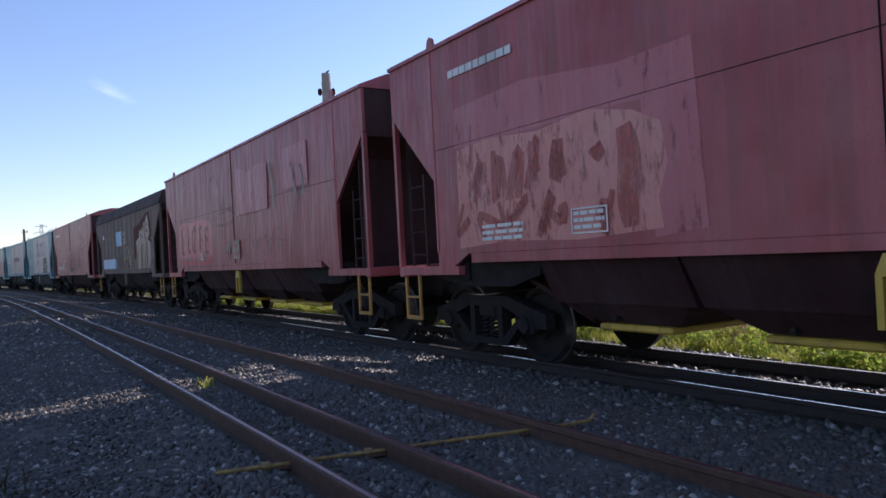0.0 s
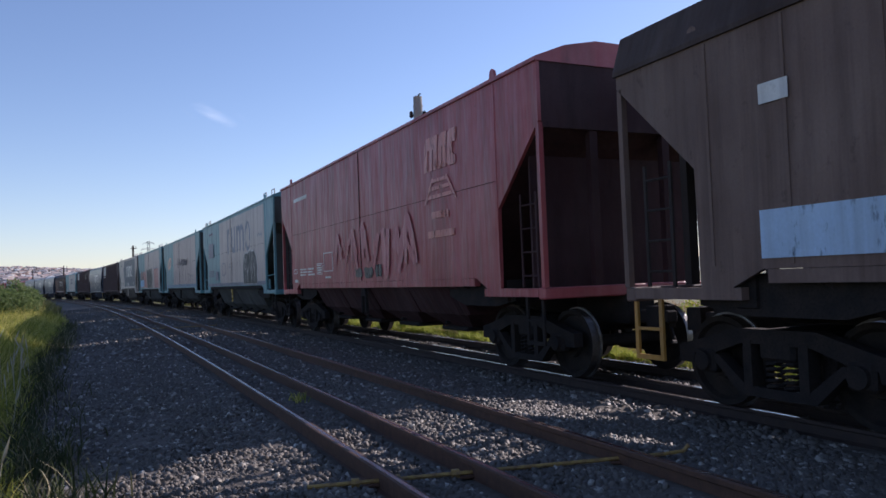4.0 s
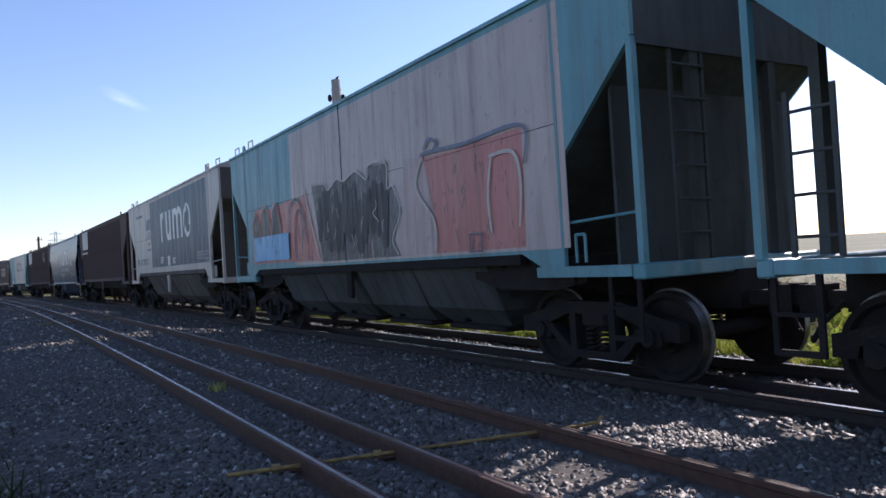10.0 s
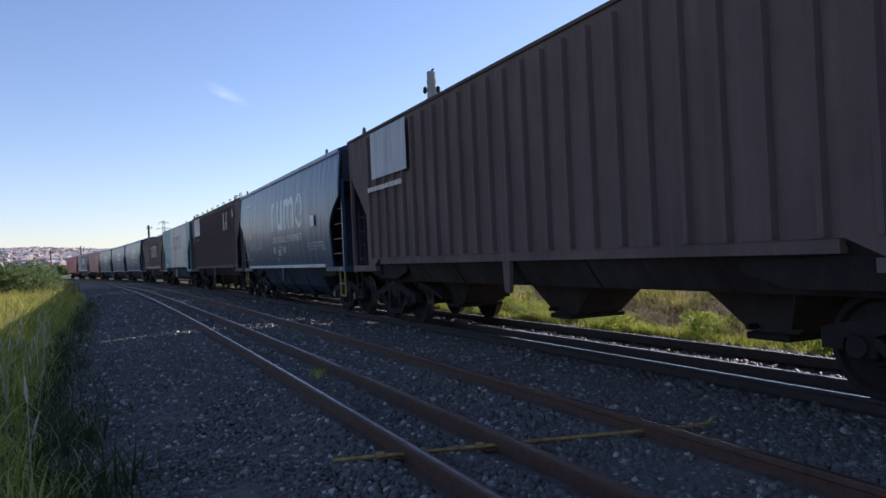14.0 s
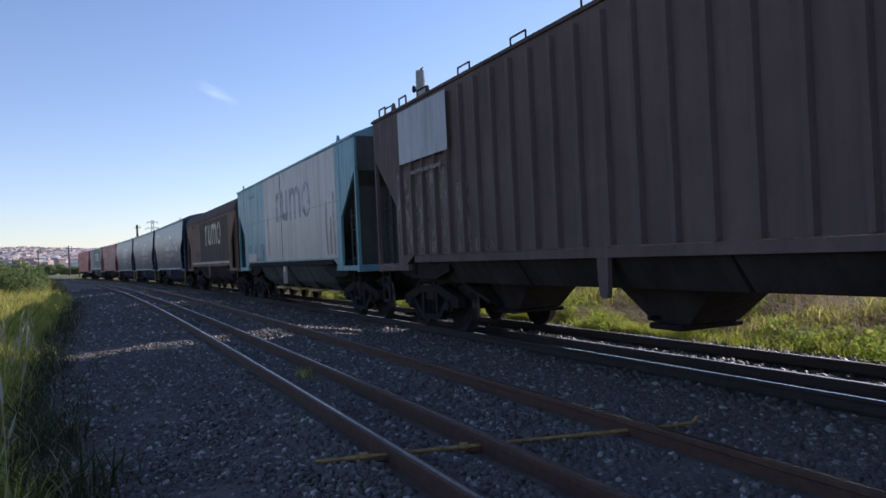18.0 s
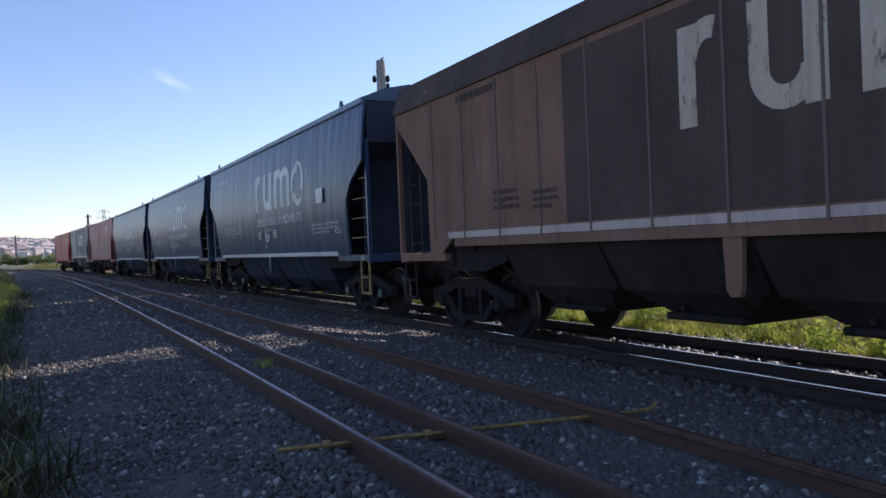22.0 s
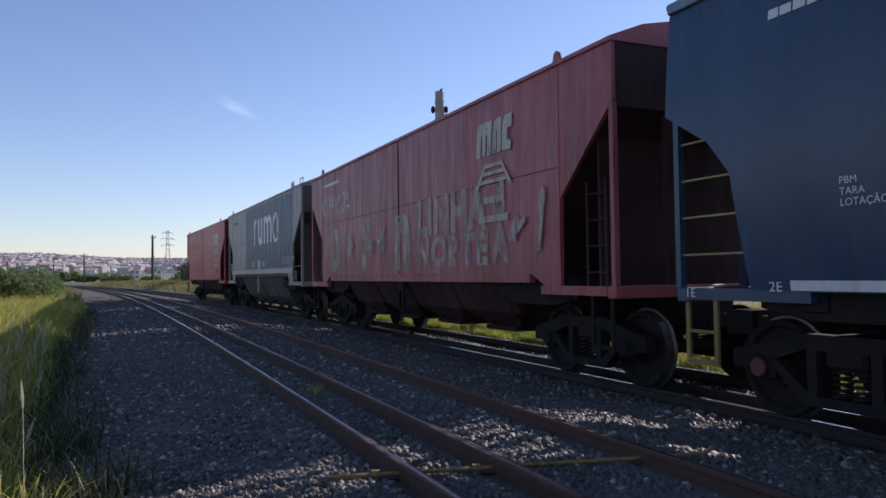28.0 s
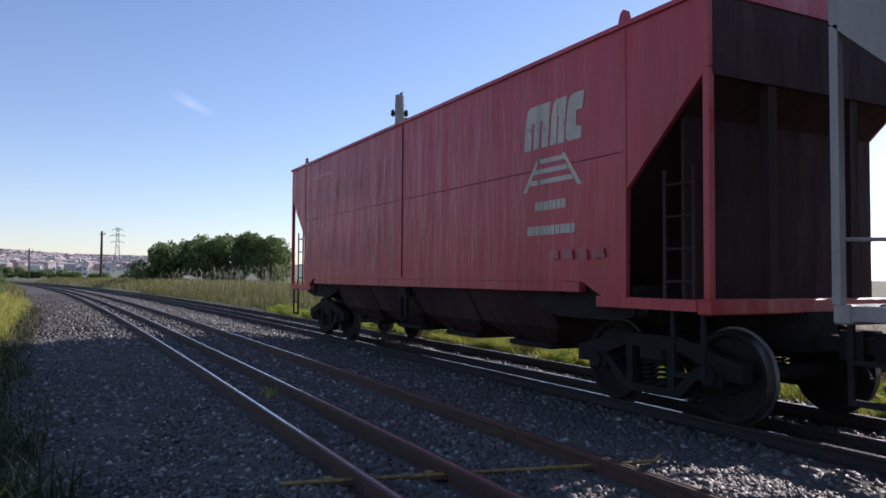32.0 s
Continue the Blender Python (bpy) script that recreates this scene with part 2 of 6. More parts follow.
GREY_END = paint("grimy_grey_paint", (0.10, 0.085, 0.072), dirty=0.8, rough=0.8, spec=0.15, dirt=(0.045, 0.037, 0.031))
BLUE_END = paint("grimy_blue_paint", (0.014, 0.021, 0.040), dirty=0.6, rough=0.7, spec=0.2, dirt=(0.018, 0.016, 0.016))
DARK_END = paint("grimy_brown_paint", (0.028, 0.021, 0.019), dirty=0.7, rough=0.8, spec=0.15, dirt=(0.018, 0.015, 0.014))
CAP_RED = plain("dull_red_cap_paint", (0.16, 0.05, 0.04), 0.6, 0, 14)
CAP_GREEN = plain("dull_green_cap_paint", (0.10, 0.16, 0.12), 0.6, 0, 14)
STEEL = plain("worn_wheel_tread", (0.20, 0.19, 0.18), 0.42, 0.8, 6, (0.09, 0.075, 0.065), 0.1)
WHEELFACE = plain("grimy_wheel_face", (0.018, 0.016, 0.015), 0.75, 0.1, 6, (0.035, 0.027, 0.022), 0.2)
WHEELFACE.node_tree.nodes["Principled BSDF"].inputs["Specular IOR Level"].default_value = 0.15
RUST = plain("rusty_rail_steel", (0.085, 0.043, 0.029), 0.75, 0.2, 14, (0.14, 0.07, 0.042), 0.3)
# rail steel darkened: the shade on the train's rails is in this colour
RUST_SHADED = plain("dark_oily_rail_steel", (0.035, 0.024, 0.02), 0.75, 0.2, 14, (0.06, 0.038, 0.028), 0.3)
GLINT = plain("mirror_worn_rail_head", (0.72, 0.71, 0.70), 0.10, 1.0, 20, (0.62, 0.60, 0.58), 0)
SHINE = plain("polished_rail_head", (0.50, 0.47, 0.45), 0.27, 1.0, 20, (0.42, 0.38, 0.35), 0.05)
TIMBER = plain("grey_sleeper_timber", (0.10, 0.085, 0.07), 0.9, 0, 9, (0.16, 0.14, 0.12), 0.5, 0.02)
ROD = plain("ochre_painted_rod", (0.42, 0.27, 0.07), 0.6, 0.2, 20, (0.20, 0.11, 0.05), 0.2)
CONCRETE = plain("grey_pole_concrete", (0.33, 0.32, 0.30), 0.85, 0, 3, (0.24, 0.23, 0.22), 0.3)
GALV = plain("galvanised_lattice_steel", (0.45, 0.46, 0.47), 0.5, 0.6, 2)
EARTH = plain("ballast_and_cinder_ground", (0.082, 0.070, 0.057), 0.95, 0, 1.3, (0.13, 0.108, 0.084), 0.9, 0.04)
FIELD = plain("dry_grass_field", (0.12, 0.135, 0.04), 0.95, 0, 0.05, (0.19, 0.165, 0.07), 0.6, 0.3)
STONE = pieces("ballast_stone", [(0.072, 0.065, 0.056), (0.105, 0.094, 0.080), (0.125, 0.112, 0.093), (0.088, 0.076, 0.062), (0.115, 0.102, 0.084), (0.14, 0.122, 0.10), (0.098, 0.087, 0.072), (0.12, 0.103, 0.083), (0.16, 0.142, 0.118), (0.44, 0.41, 0.345)], 0.6, spec=0.35)
# grass with the shade at the ballast's edge put into its colours
SHADE_GRASS = pieces("dark_sedge", [(0.035, 0.05, 0.018), (0.055, 0.075, 0.025), (0.075, 0.085, 0.03), (0.05, 0.065, 0.025), (0.42, 0.36, 0.22)], 0.8, 0.25)
GRASS = pieces("sunlit_grass", [(0.11, 0.15, 0.025), (0.24, 0.26, 0.04), (0.50, 0.47, 0.09), (0.62, 0.54, 0.19), (0.22, 0.25, 0.035)], 0.7, 0.55)
SEED = pieces("pale_seed_heads", [(0.50, 0.45, 0.33), (0.62, 0.58, 0.47)], 0.9, 0.4)
LEAF = pieces("dark_green_leaves", [(0.10, 0.145, 0.05), (0.15, 0.205, 0.07), (0.22, 0.275, 0.105)], 0.6, 0.5)
ROUGH = pieces("dull_rough_grass", [(0.08, 0.10, 0.03), (0.15, 0.16, 0.045), (0.26, 0.23, 0.085), (0.34, 0.29, 0.14), (0.11, 0.13, 0.035)], 0.8, 0.4)
WEED = pieces("bright_weed_blades", [(0.17, 0.23, 0.025), (0.34, 0.38, 0.05), (0.50, 0.47, 0.12), (0.24, 0.32, 0.04)], 0.65, 0.5)
WEEDLEAF = pieces("bright_weed_leaves", [(0.16, 0.26, 0.03), (0.30, 0.40, 0.05), (0.44, 0.42, 0.09), (0.22, 0.34, 0.04)], 0.65, 0.5)
STRAW = pieces("pale_dry_straw", [(0.42, 0.33, 0.20), (0.52, 0.43, 0.28), (0.35, 0.27, 0.17)], 0.85, 0.2)
FARLAND = plain("hazy_hillside", (0.13, 0.17, 0.11), 0.95, 0, 0.012, (0.24, 0.22, 0.16), 0)
PALEWALL = plain("pale_plaster", (0.62, 0.60, 0.56), 0.9, 0, 0.3, (0.5, 0.48, 0.45), 0)
BARK = plain("brown_bark", (0.12, 0.09, 0.065), 0.9, 0, 6, None, 0.6, 0.03)
HOUSE = pieces("town_walls_and_roofs", [(0.42, 0.27, 0.22), (0.52, 0.49, 0.46), (0.40, 0.30, 0.26), (0.66, 0.64, 0.61), (0.30, 0.31, 0.32), (0.46, 0.31, 0.26), (0.58, 0.55, 0.52)])


# ---- mesh building ----
class Mesh:
    """Collects vertices and faces, then becomes one mesh object."""

    def __init__(self):
        self.v, self.f, self.mi = [], [], []

    def add(self, verts, faces, mi=0):
        n = len(self.v)
        self.v += [tuple(p) for p in verts]
        self.f += [tuple(i + n for i in f) for f in faces]
        self.mi += [mi] * len(faces)
        return self

    def box(self, x0, x1, y0, y1, z0, z1, mi=0, bev=0.0):
        if bev <= 0:
            v = [(x, y, z) for z in (z0, z1) for y in (y0, y1) for x in (x0, x1)]
            return self.add(v, [(0, 2, 3, 1), (4, 5, 7, 6), (0, 1, 5, 4), (2, 6, 7, 3), (0, 4, 6, 2), (1, 3, 7, 5)], mi)
        bm = bmesh.new()
        bmesh.ops.create_cube(bm, size=1.0)
        for p in bm.verts:
            p.co = ((x0 + x1) / 2 + p.co.x * (x1 - x0), (y0 + y1) / 2 + p.co.y * (y1 - y0), (z0 + z1) / 2 + p.co.z * (z1 - z0))
        bmesh.ops.bevel(bm, geom=bm.edges[:], offset=bev, segments=1, affect="EDGES")
        bm.verts.index_update()
        v, f = [p.co[:] for p in bm.verts], [[q.index for q in g.verts] for g in bm.faces]
        bm.free()
        return self.add(v, f, mi)

    def prism(self, poly, axis, a, b, mi=0):
        """A flat outline (two coordinates each) pushed from a to b along an axis."""
        def place(p, d):
            return {"x": (d, p[0], p[1]), "y": (p[0], d, p[1]), "z": (p[0], p[1], d)}[axis]
        n = len(poly)
        v = [place(p, a) for p in poly] + [place(p, b) for p in poly]
        f = [tuple(range(n))[::-1], tuple(range(n, 2 * n))] + [(i, (i + 1) % n, n + (i + 1) % n, n + i) for i in range(n)]
        return self.add(v, f, mi)

    def hull(self, ring_a, ring_b, mi=0):
        """Two rings of equal count joined, both closed."""
        n = len(ring_a)
        f = [tuple(range(n))[::-1], tuple(range(n, 2 * n))] + [(i, (i + 1) % n, n + (i + 1) % n, n + i) for i in range(n)]
        return self.add(list(ring_a) + list(ring_b), f, mi)

    def rod(self, p, q, r, n=8, r2=None, mi=0):
        p, q = Vector(p), Vector(q)
        d = (q - p).normalized()
        s = d.orthogonal().normalized()
        t = d.cross(s)
        r2 = r if r2 is None else r2
        ring = lambda c, k: [c + s * (k * math.cos(a)) + t * (k * math.sin(a)) for a in (2 * math.pi * i / n for i in range(n))]
        return self.hull(ring(p, r), ring(q, r2), mi)

    def path(self, pts, r, n=6):
        for a, b in zip(pts, pts[1:]):
            self.rod(a, b, r, n)
        return self

    def lathe(self, prof, axis="x", n=28, mi=0):
        """A profile of (along, radius) turned round an axis through the origin."""
        rings = []
        for al, r in prof:
            rings.append([(al, r * math.cos(2 * math.pi * i / n), r * math.sin(2 * math.pi * i / n)) for i in range(n)])
        if axis == "z":
            rings = [[(b, c, a) for a, b, c in g] for g in rings]
        v = [p for g in rings for p in g]
        f = [(k * n + i, k * n + (i + 1) % n, (k + 1) * n + (i + 1) % n, (k + 1) * n + i) for k in range(len(prof) - 1) for i in range(n)]
        f += [tuple(range(n))[::-1], tuple(range((len(prof) - 1) * n, len(prof) * n))]
        return self.add(v, f, mi)

    def weld(self):
        """Joins corners that lie on one another."""
        seen, v, where = {}, [], []
        for p in self.v:
            k = tuple(round(c, 4) for c in p)
            if k not in seen:
                seen[k] = len(v)
                v.append(p)
            where.append(seen[k])
        self.v, self.f = v, [tuple(where[i] for i in f) for f in self.f]
        return self

    def data(self, name, mats):
        me = bpy.data.meshes.new(name)
        me.from_pydata(self.v, [], self.f)
        for m in (mats if isinstance(mats, (list, tuple)) else [mats]):
            me.materials.append(m)
        if any(self.mi):
            me.polygons.foreach_set("material_index", self.mi)
        bm = bmesh.new()
        bm.from_mesh(me)
        bmesh.ops.recalc_face_normals(bm, faces=bm.faces)
        bm.to_mesh(me)
        bm.free()
        return me


def part(name, mesh, mat, parent=None, label="", at=None):
    me = mesh if isinstance(mesh, bpy.types.Mesh) else mesh.data(name, mat)
    ob = new(name, me)
    if parent is not None:
        ob.parent = parent
    if at is not None:
        ob.location = at
    if label:
        tagged(ob, label)
    return ob


def thing(name, label, category, group="", at=(0, 0, 0), turn=0.0):
    ob = new(name)
    ob.location, ob.rotation_euler = at, (0, 0, radians(turn))
    return tagged(ob, label, category, group)


def quick(name, verts, faces, mat):
    """Big meshes from arrays: verts (n, 3), faces (m, k)."""
    me = bpy.data.meshes.new(name)
    nv, nf, k = len(verts), len(faces), faces.shape[1]
    me.vertices.add(nv)
    me.vertices.foreach_set("co", np.ascontiguousarray(verts, dtype=np.float32).ravel())
    me.loops.add(nf * k)
    me.loops.foreach_set("vertex_index", np.ascontiguousarray(faces, dtype=np.int32).ravel())
    me.polygons.add(nf)
    me.polygons.foreach_set("loop_start", np.arange(0, nf * k, k, dtype=np.int32))
    me.update(calc_edges=True)
    me.materials.append(mat)
    return me


# ---- plan of the tracks ----
BEND = 0.001088            # one over the radius of the left-hand curve
FAR = 4.225                # centre of the train's track from the centre of the empty track
NEAR_HEAD, FAR_HEAD = 0.15, -0.06
RAILS = (-0.8, -0.2, 0.8)  # mixed gauge: 1.6 m with a third rail


def on_track(arc, off=0.0):
    """Place and heading (degrees) at an arc length along the curve, off metres to the right."""
    if arc <= 0:
        return off, arc, 0.0
    a = BEND * arc
    r = 1 / BEND + off
    return r * math.cos(a) - 1 / BEND, r * math.sin(a), math.degrees(a)


# ---- ground ----
def ground_height(x):
    return float(np.interp(x, [-60, -9, -5, -3.4, -1.6, 1.2, 2.6, 5.8, 6.5, 7.2, 8.5, 10, 12, 60], [0.3, 0.25, 0.12, -0.06, 0.025, 0.03, -0.20, -0.22, -0.26, -0.18, 0.14, 0.36, 0.4, 0.1]))


def build_ground():
    offs = [-2500, -800, -250, -60, -20, -9, -6.5, -5, -4.2, -3.4, -2.6, -1.9, -1.4, -0.8, 0, 0.8, 1.3, 1.8, 2.4, 3, 4.2, 5.4, 5.8, 6.2, 6.5, 6.85, 7.2, 7.8, 8.5, 9.2, 10, 11, 12, 20, 60, 250, 800, 2500]
    arcs = [-400, -150, -60, -30, -15] + [i * 2.0 for i in range(-5, 41)] + [90, 105, 125, 150, 180, 220, 270, 330, 400, 500]
    m = Mesh()
    v = []
    for a in arcs:
        for o in offs:
            if abs(o) <= 60:
                x, y, _ = on_track(a, o)
            else:
                x, y = on_track(a, math.copysign(60, o))[:2]
                x += o - math.copysign(60, o)
            z = ground_height(o) + 0.03 * noise.noise((x * 0.7, y * 0.7, 0)) if abs(o) <= 60 else 0.1
            v.append((x, y, z))
    n = len(offs)
    f = [(j * n + i, j * n + i + 1, (j + 1) * n + i + 1, (j + 1) * n + i) for j in range(len(arcs) - 1) for i in range(n - 1)]
    mi = [0 if 8 < (k % (n - 1)) < 23 else 1 for k in range(len(f))]
    # the plain beyond, out to the horizon
    last = len(arcs) - 1
    base = len(v)
    for i in range(n):
        x, y, _z = v[last * n + i]
        v.append((x * 4 - 200, 4500, 0.0))
    f += [(last * n + i, last * n + i + 1, base + i + 1, base + i) for i in range(n - 1)]
    mi += [1] * (n - 1)
    m.v, m.f, m.mi = v, f, mi
    ob = part("ground", m, [EARTH, FIELD])
    tagged(ob, "dark cinder and ballast ground running out into dry grass", "ground", kind="structure")


build_ground()


def build_rails():
    prof = [(-0.07, 0), (0.07, 0), (0.07, 0.012), (0.012, 0.03), (0.012, 0.105), (0.035, 0.118), (0.035, 0.146), (0.028, 0.15), (0.014, 0.1504), (-0.014, 0.1504), (-0.028, 0.15), (-0.035, 0.146), (-0.035, 0.118), (-0.012, 0.105), (-0.012, 0.03), (-0.07, 0.012)]
    arcs = [-60, -20] + [i * 2.5 for i in range(-4, 33)] + [i * 8.0 for i in range(11, 57)]
    band = {0.014: 0.007, -0.014: -0.007}
    for centre, head, what in ((0.0, NEAR_HEAD, "empty track"), (FAR, FAR_HEAD, "train's track")):
        track = thing("track", "three-rail mixed-gauge track, " + ("rusty brown rails in ballast" if centre == 0 else "rails polished bright by the train"), "railway track", "tracks")
        for r in RAILS:
            m, v = Mesh(), []
            for a in arcs:
                for px, pz in prof:
                    x, y, _ = on_track(a, centre + r + (band.get(px, px) if centre else px))
                    v.append((x, y, head - 0.15 + pz))
            n = len(prof)
            f = [(j * n + i, j * n + (i + 1) % n, (j + 1) * n + (i + 1) % n, (j + 1) * n + i) for j in range(len(arcs) - 1) for i in range(n)]
            m.v, m.f = v, f
            m.mi = [1 if (k % n) == 8 else 0 for k in range(len(f))]
            part("rail", m, [RUST, SHINE] if centre == 0 else [RUST_SHADED, GLINT], track)
    return None


build_rails()


# ---- wagons ----
HALF, EAVE, SILL = 1.50, 4.08, 1.21
BELLY = 1.38
SKIN = 0.05


def text_mesh(text, size, squeeze=1.0, bold=0.0):
    cu = bpy.data.curves.new("lettering", "FONT")
    cu.body, cu.size, cu.space_character, cu.offset = text, size, 1.05 + bold, bold * size
    ob = bpy.data.objects.new("lettering", cu)
    me = bpy.data.meshes.new_from_object(ob)
    bpy.data.objects.remove(ob)
    me.transform(Matrix.Diagonal((squeeze, 1, 1, 1)))
    return me


def side_turn(u_of, half):
    """Lays flat artwork, drawn in (across, up), on the side that faces the camera."""
    return Matrix(((0, 0, -1, -half), (-1, 0, 0, u_of), (0, 1, 0, 0), (0, 0, 0, 1)))


class Side:
    """Artwork on the near side of a wagon. u runs from the near end to the far end; seen from the side, u grows to the left."""

    def __init__(self, wagon, pitch, bulge=0.0):
        self.w, self.p, self.lift, self.bulge = wagon, pitch, 0.004, bulge

    def x(self, z):
        if not self.bulge:
            return -HALF - self.lift
        k = (z - SILL) / (EAVE - SILL)
        return -HALF - self.lift - self.bulge * math.sin(math.pi * min(max(k, 0), 1))

    def shape(self, name, outlines, mat, label="", thick=0.002):
        """Outlines of (u, z)."""
        m = Mesh()
        for o in outlines:
            n = len(o)
            y = [(u - self.p / 2) for u, _ in o]
            v = [(self.x(z), yy, z) for yy, (_, z) in zip(y, o)] + [(self.x(z) + 0.006, yy, z) for yy, (_, z) in zip(y, o)]
            m.add(v, [tuple(range(n)), tuple(range(n, 2 * n))[::-1]] + [(i, (i + 1) % n, n + (i + 1) % n, n + i) for i in range(n)])
        if len(outlines) > 1:
            m.weld()
        self.lift += 0.0012
        return part(name, m, mat, self.w, label)

    def rect(self, name, u0, u1, z0, z1, mat, label=""):
        if self.bulge:
            k = 6
            zs = [z0 + (z1 - z0) * i / k for i in range(k + 1)]
            return self.shape(name, [[(u0, a), (u1, a), (u1, b), (u0, b)] for a, b in zip(zs, zs[1:])], mat, label)
        return self.shape(name, [[(u0, z0), (u1, z0), (u1, z1), (u0, z1)]], mat, label)

    def bars(self, name, u0, u1, z0, z1, rows, mat, label="", seed=1, cut=3):
        """Unreadable or withheld writing as plain bars."""
        rnd = random.Random(seed)
        out, h = [], (z1 - z0) / rows
        for r in range(rows):
            a = z1 - h * r - h * 0.2
            u, w = u1, (u1 - u0)
            while u > u0 + 0.02:
                d = min(u - u0, w / cut * rnd.uniform(0.5, 1.2))
                out.append([(u, a), (u - d * 0.86, a), (u - d * 0.86, a - h * 0.55), (u, a - h * 0.55)])
                u -= d
            if rnd.random() < 0.4 and len(out) > 2:
                out.pop()
        keep = self.lift
        for o in out:
            self.lift = keep
            ob = self.shape(name, [o], mat, label)
        return ob

    def words(self, name, text, u, z, size, mat, label="", squeeze=1.0, bold=0.0):
        """Readable words; u is where the writing begins (its left end)."""
        if " " in text:
            # each word is a piece of its own
            far = lambda q: max(p.co.x for p in text_mesh(q, size, squeeze, bold).vertices)
            keep, done = self.lift, ""
            for word in text.split(" "):
                self.lift = keep
                ob = self.words(name, word, u - (far(done + word) - far(word)), z, size, mat, label, squeeze, bold)
                done += word + " "
            return ob
        me = text_mesh(text, size, squeeze, bold)
        me.transform(side_turn(u - self.p / 2, -self.x(z + size * 0.35)))
        me.transform(Matrix.Translation((0, 0, z)))
        me.materials.append(mat)
        self.lift += 0.0012
        return part(name, me, mat, self.w, label)

    def quad(self, u0, u1, z0, z1, cut=0.0):
        """Outlines of a bar with clipped upper corners, in short courses where the side is curved."""
        if not self.bulge:
            return [[(u0, z0), (u1, z0), (u1, z1 - cut), (u1 + cut, z1), (u0 - cut, z1), (u0, z1 - cut)]] if cut else [[(u0, z0), (u1, z0), (u1, z1), (u0, z1)]]
        k = max(1, int((z1 - z0) / 0.12))
        zs = [z0 + (z1 - z0) * i / k for i in range(k + 1)]
        return [[(u0, a), (u1, a), (u1, b), (u0, b)] for a, b in zip(zs, zs[1:])]

    def stroke(self, name, line, width, mat, label=""):
        """A band of even width along a line of (u, z)."""
        left, right = [], []
        for k, (u, z) in enumerate(line):
            (au, az), (bu, bz) = line[max(k - 1, 0)], line[min(k + 1, len(line) - 1)]
            d = math.hypot(bu - au, bz - az) or 1.0
            nu, nz = -(bz - az) / d * width / 2, (bu - au) / d * width / 2
            left.append((u + nu, z + nz))
            right.append((u - nu, z - nz))
        return self.shape(name, [[left[k], left[k + 1], right[k + 1], right[k]] for k in range(len(line) - 1)], mat, label)

    def emblem(self, u, z, s, mat, label="white painted emblem bar"):
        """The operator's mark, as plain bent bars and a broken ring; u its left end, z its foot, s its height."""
        def line(*pts):
            out = []
            for (a, b), (c, d) in zip(pts, pts[1:]):
                n = max(1, int(abs(d - b) / 0.14))
                out += [(u - (a + (c - a) * k / n) * s, z + (b + (d - b) * k / n) * s) for k in range(n)]
            return out + [(u - pts[-1][0] * s, z + pts[-1][1] * s)]

        def arc(ca, cb, ra, rb, q0, q1, n=10):
            return [(u - (ca + ra * math.cos(radians(q))) * s, z + (cb + rb * math.sin(radians(q))) * s) for q in (q0 + (q1 - q0) * k / n for k in range(n + 1))]
        bars = (line((0.11, 0), (0.11, 0.985)), line((1.49, 0), (1.49, 1.0)), line((1.98, 0), (1.98, 0.985)))
        bends = (arc(0.38, 0.60, 0.25, 0.31, 170, 72),
                 line((0.94, 1.0), (0.94, 0.40)) + arc(1.20, 0.36, 0.26, 0.265, 180, 350),
                 arc(2.27, 0.64, 0.27, 0.265, 172, 0) + line((2.54, 0.60), (2.54, 0)),
                 arc(2.83, 0.64, 0.29, 0.265, 172, 0) + line((3.12, 0.60), (3.12, 0)))
        keep = self.lift
        for b in bars:
            self.stroke("emblem_bar", b, 0.22 * s, mat, label)
            self.lift = keep
        for k, b in enumerate(bends):
            self.lift = keep + 0.0006 * (1 + k % 2)
            self.stroke("emblem_bar", b, 0.21 * s, mat, label)
        n = 14
        cu, cz, ro = u - 3.85 * s, z + 0.49 * s, 0.535 * s
        for k in range(3):
            # three interlocked crescents, each swelling from a fine tail to a blunt head
            q = [math.radians(72 + 121 * k + 132 * i / n) for i in range(n + 1)]
            far = [ro * (1 - 0.09 * (i / n) ** 4) for i in range(n + 1)]
            near = [r - ro * (0.03 + 0.40 * (i / n) ** 0.8) for i, r in enumerate(far)]
            rim = [(cu + r * 0.87 * math.cos(a), cz + r * math.sin(a)) for a, r in zip(q, far)]
            inner = [(cu + r * 0.87 * math.cos(a), cz + r * math.sin(a)) for a, r in zip(q, near)]
            self.lift = keep + 0.0004 * k
            self.shape("emblem_crescent", [[rim[i], rim[i + 1], inner[i + 1], inner[i]] for i in range(n)], mat, label.replace("bar", "crescent"))
        self.lift = keep + 0.0036

    def rail_mark(self, u, z, mat, k=1.0):
        """A leasing firm's mark: three chunky blocks, a track drawn in perspective, two bars of writing."""
        w, h = 1.15 * k, 0.54 * k

        def block(a, b, slits, notch):
            """A chunky leaning block with a rounded shoulder, slit from below, notched at its far edge."""
            edges = [a] + [c for q in slits for c in (a + (b - a) * (q - 0.05), a + (b - a) * (q + 0.05))] + [b]
            cols = []
            for e, f in zip(edges[::2], edges[1::2]):
                cols.append([(e, z), (f, z), (f - 0.03 * k, z + h * 0.62), (e - 0.03 * k, z + h * 0.62)])
            top = [(a - 0.03 * k, z + h * 0.62), (b - 0.03 * k, z + h * 0.62), (b - 0.06 * k, z + h), (a - 0.14 * k, z + h), (a - 0.07 * k, z + h * 0.92)]
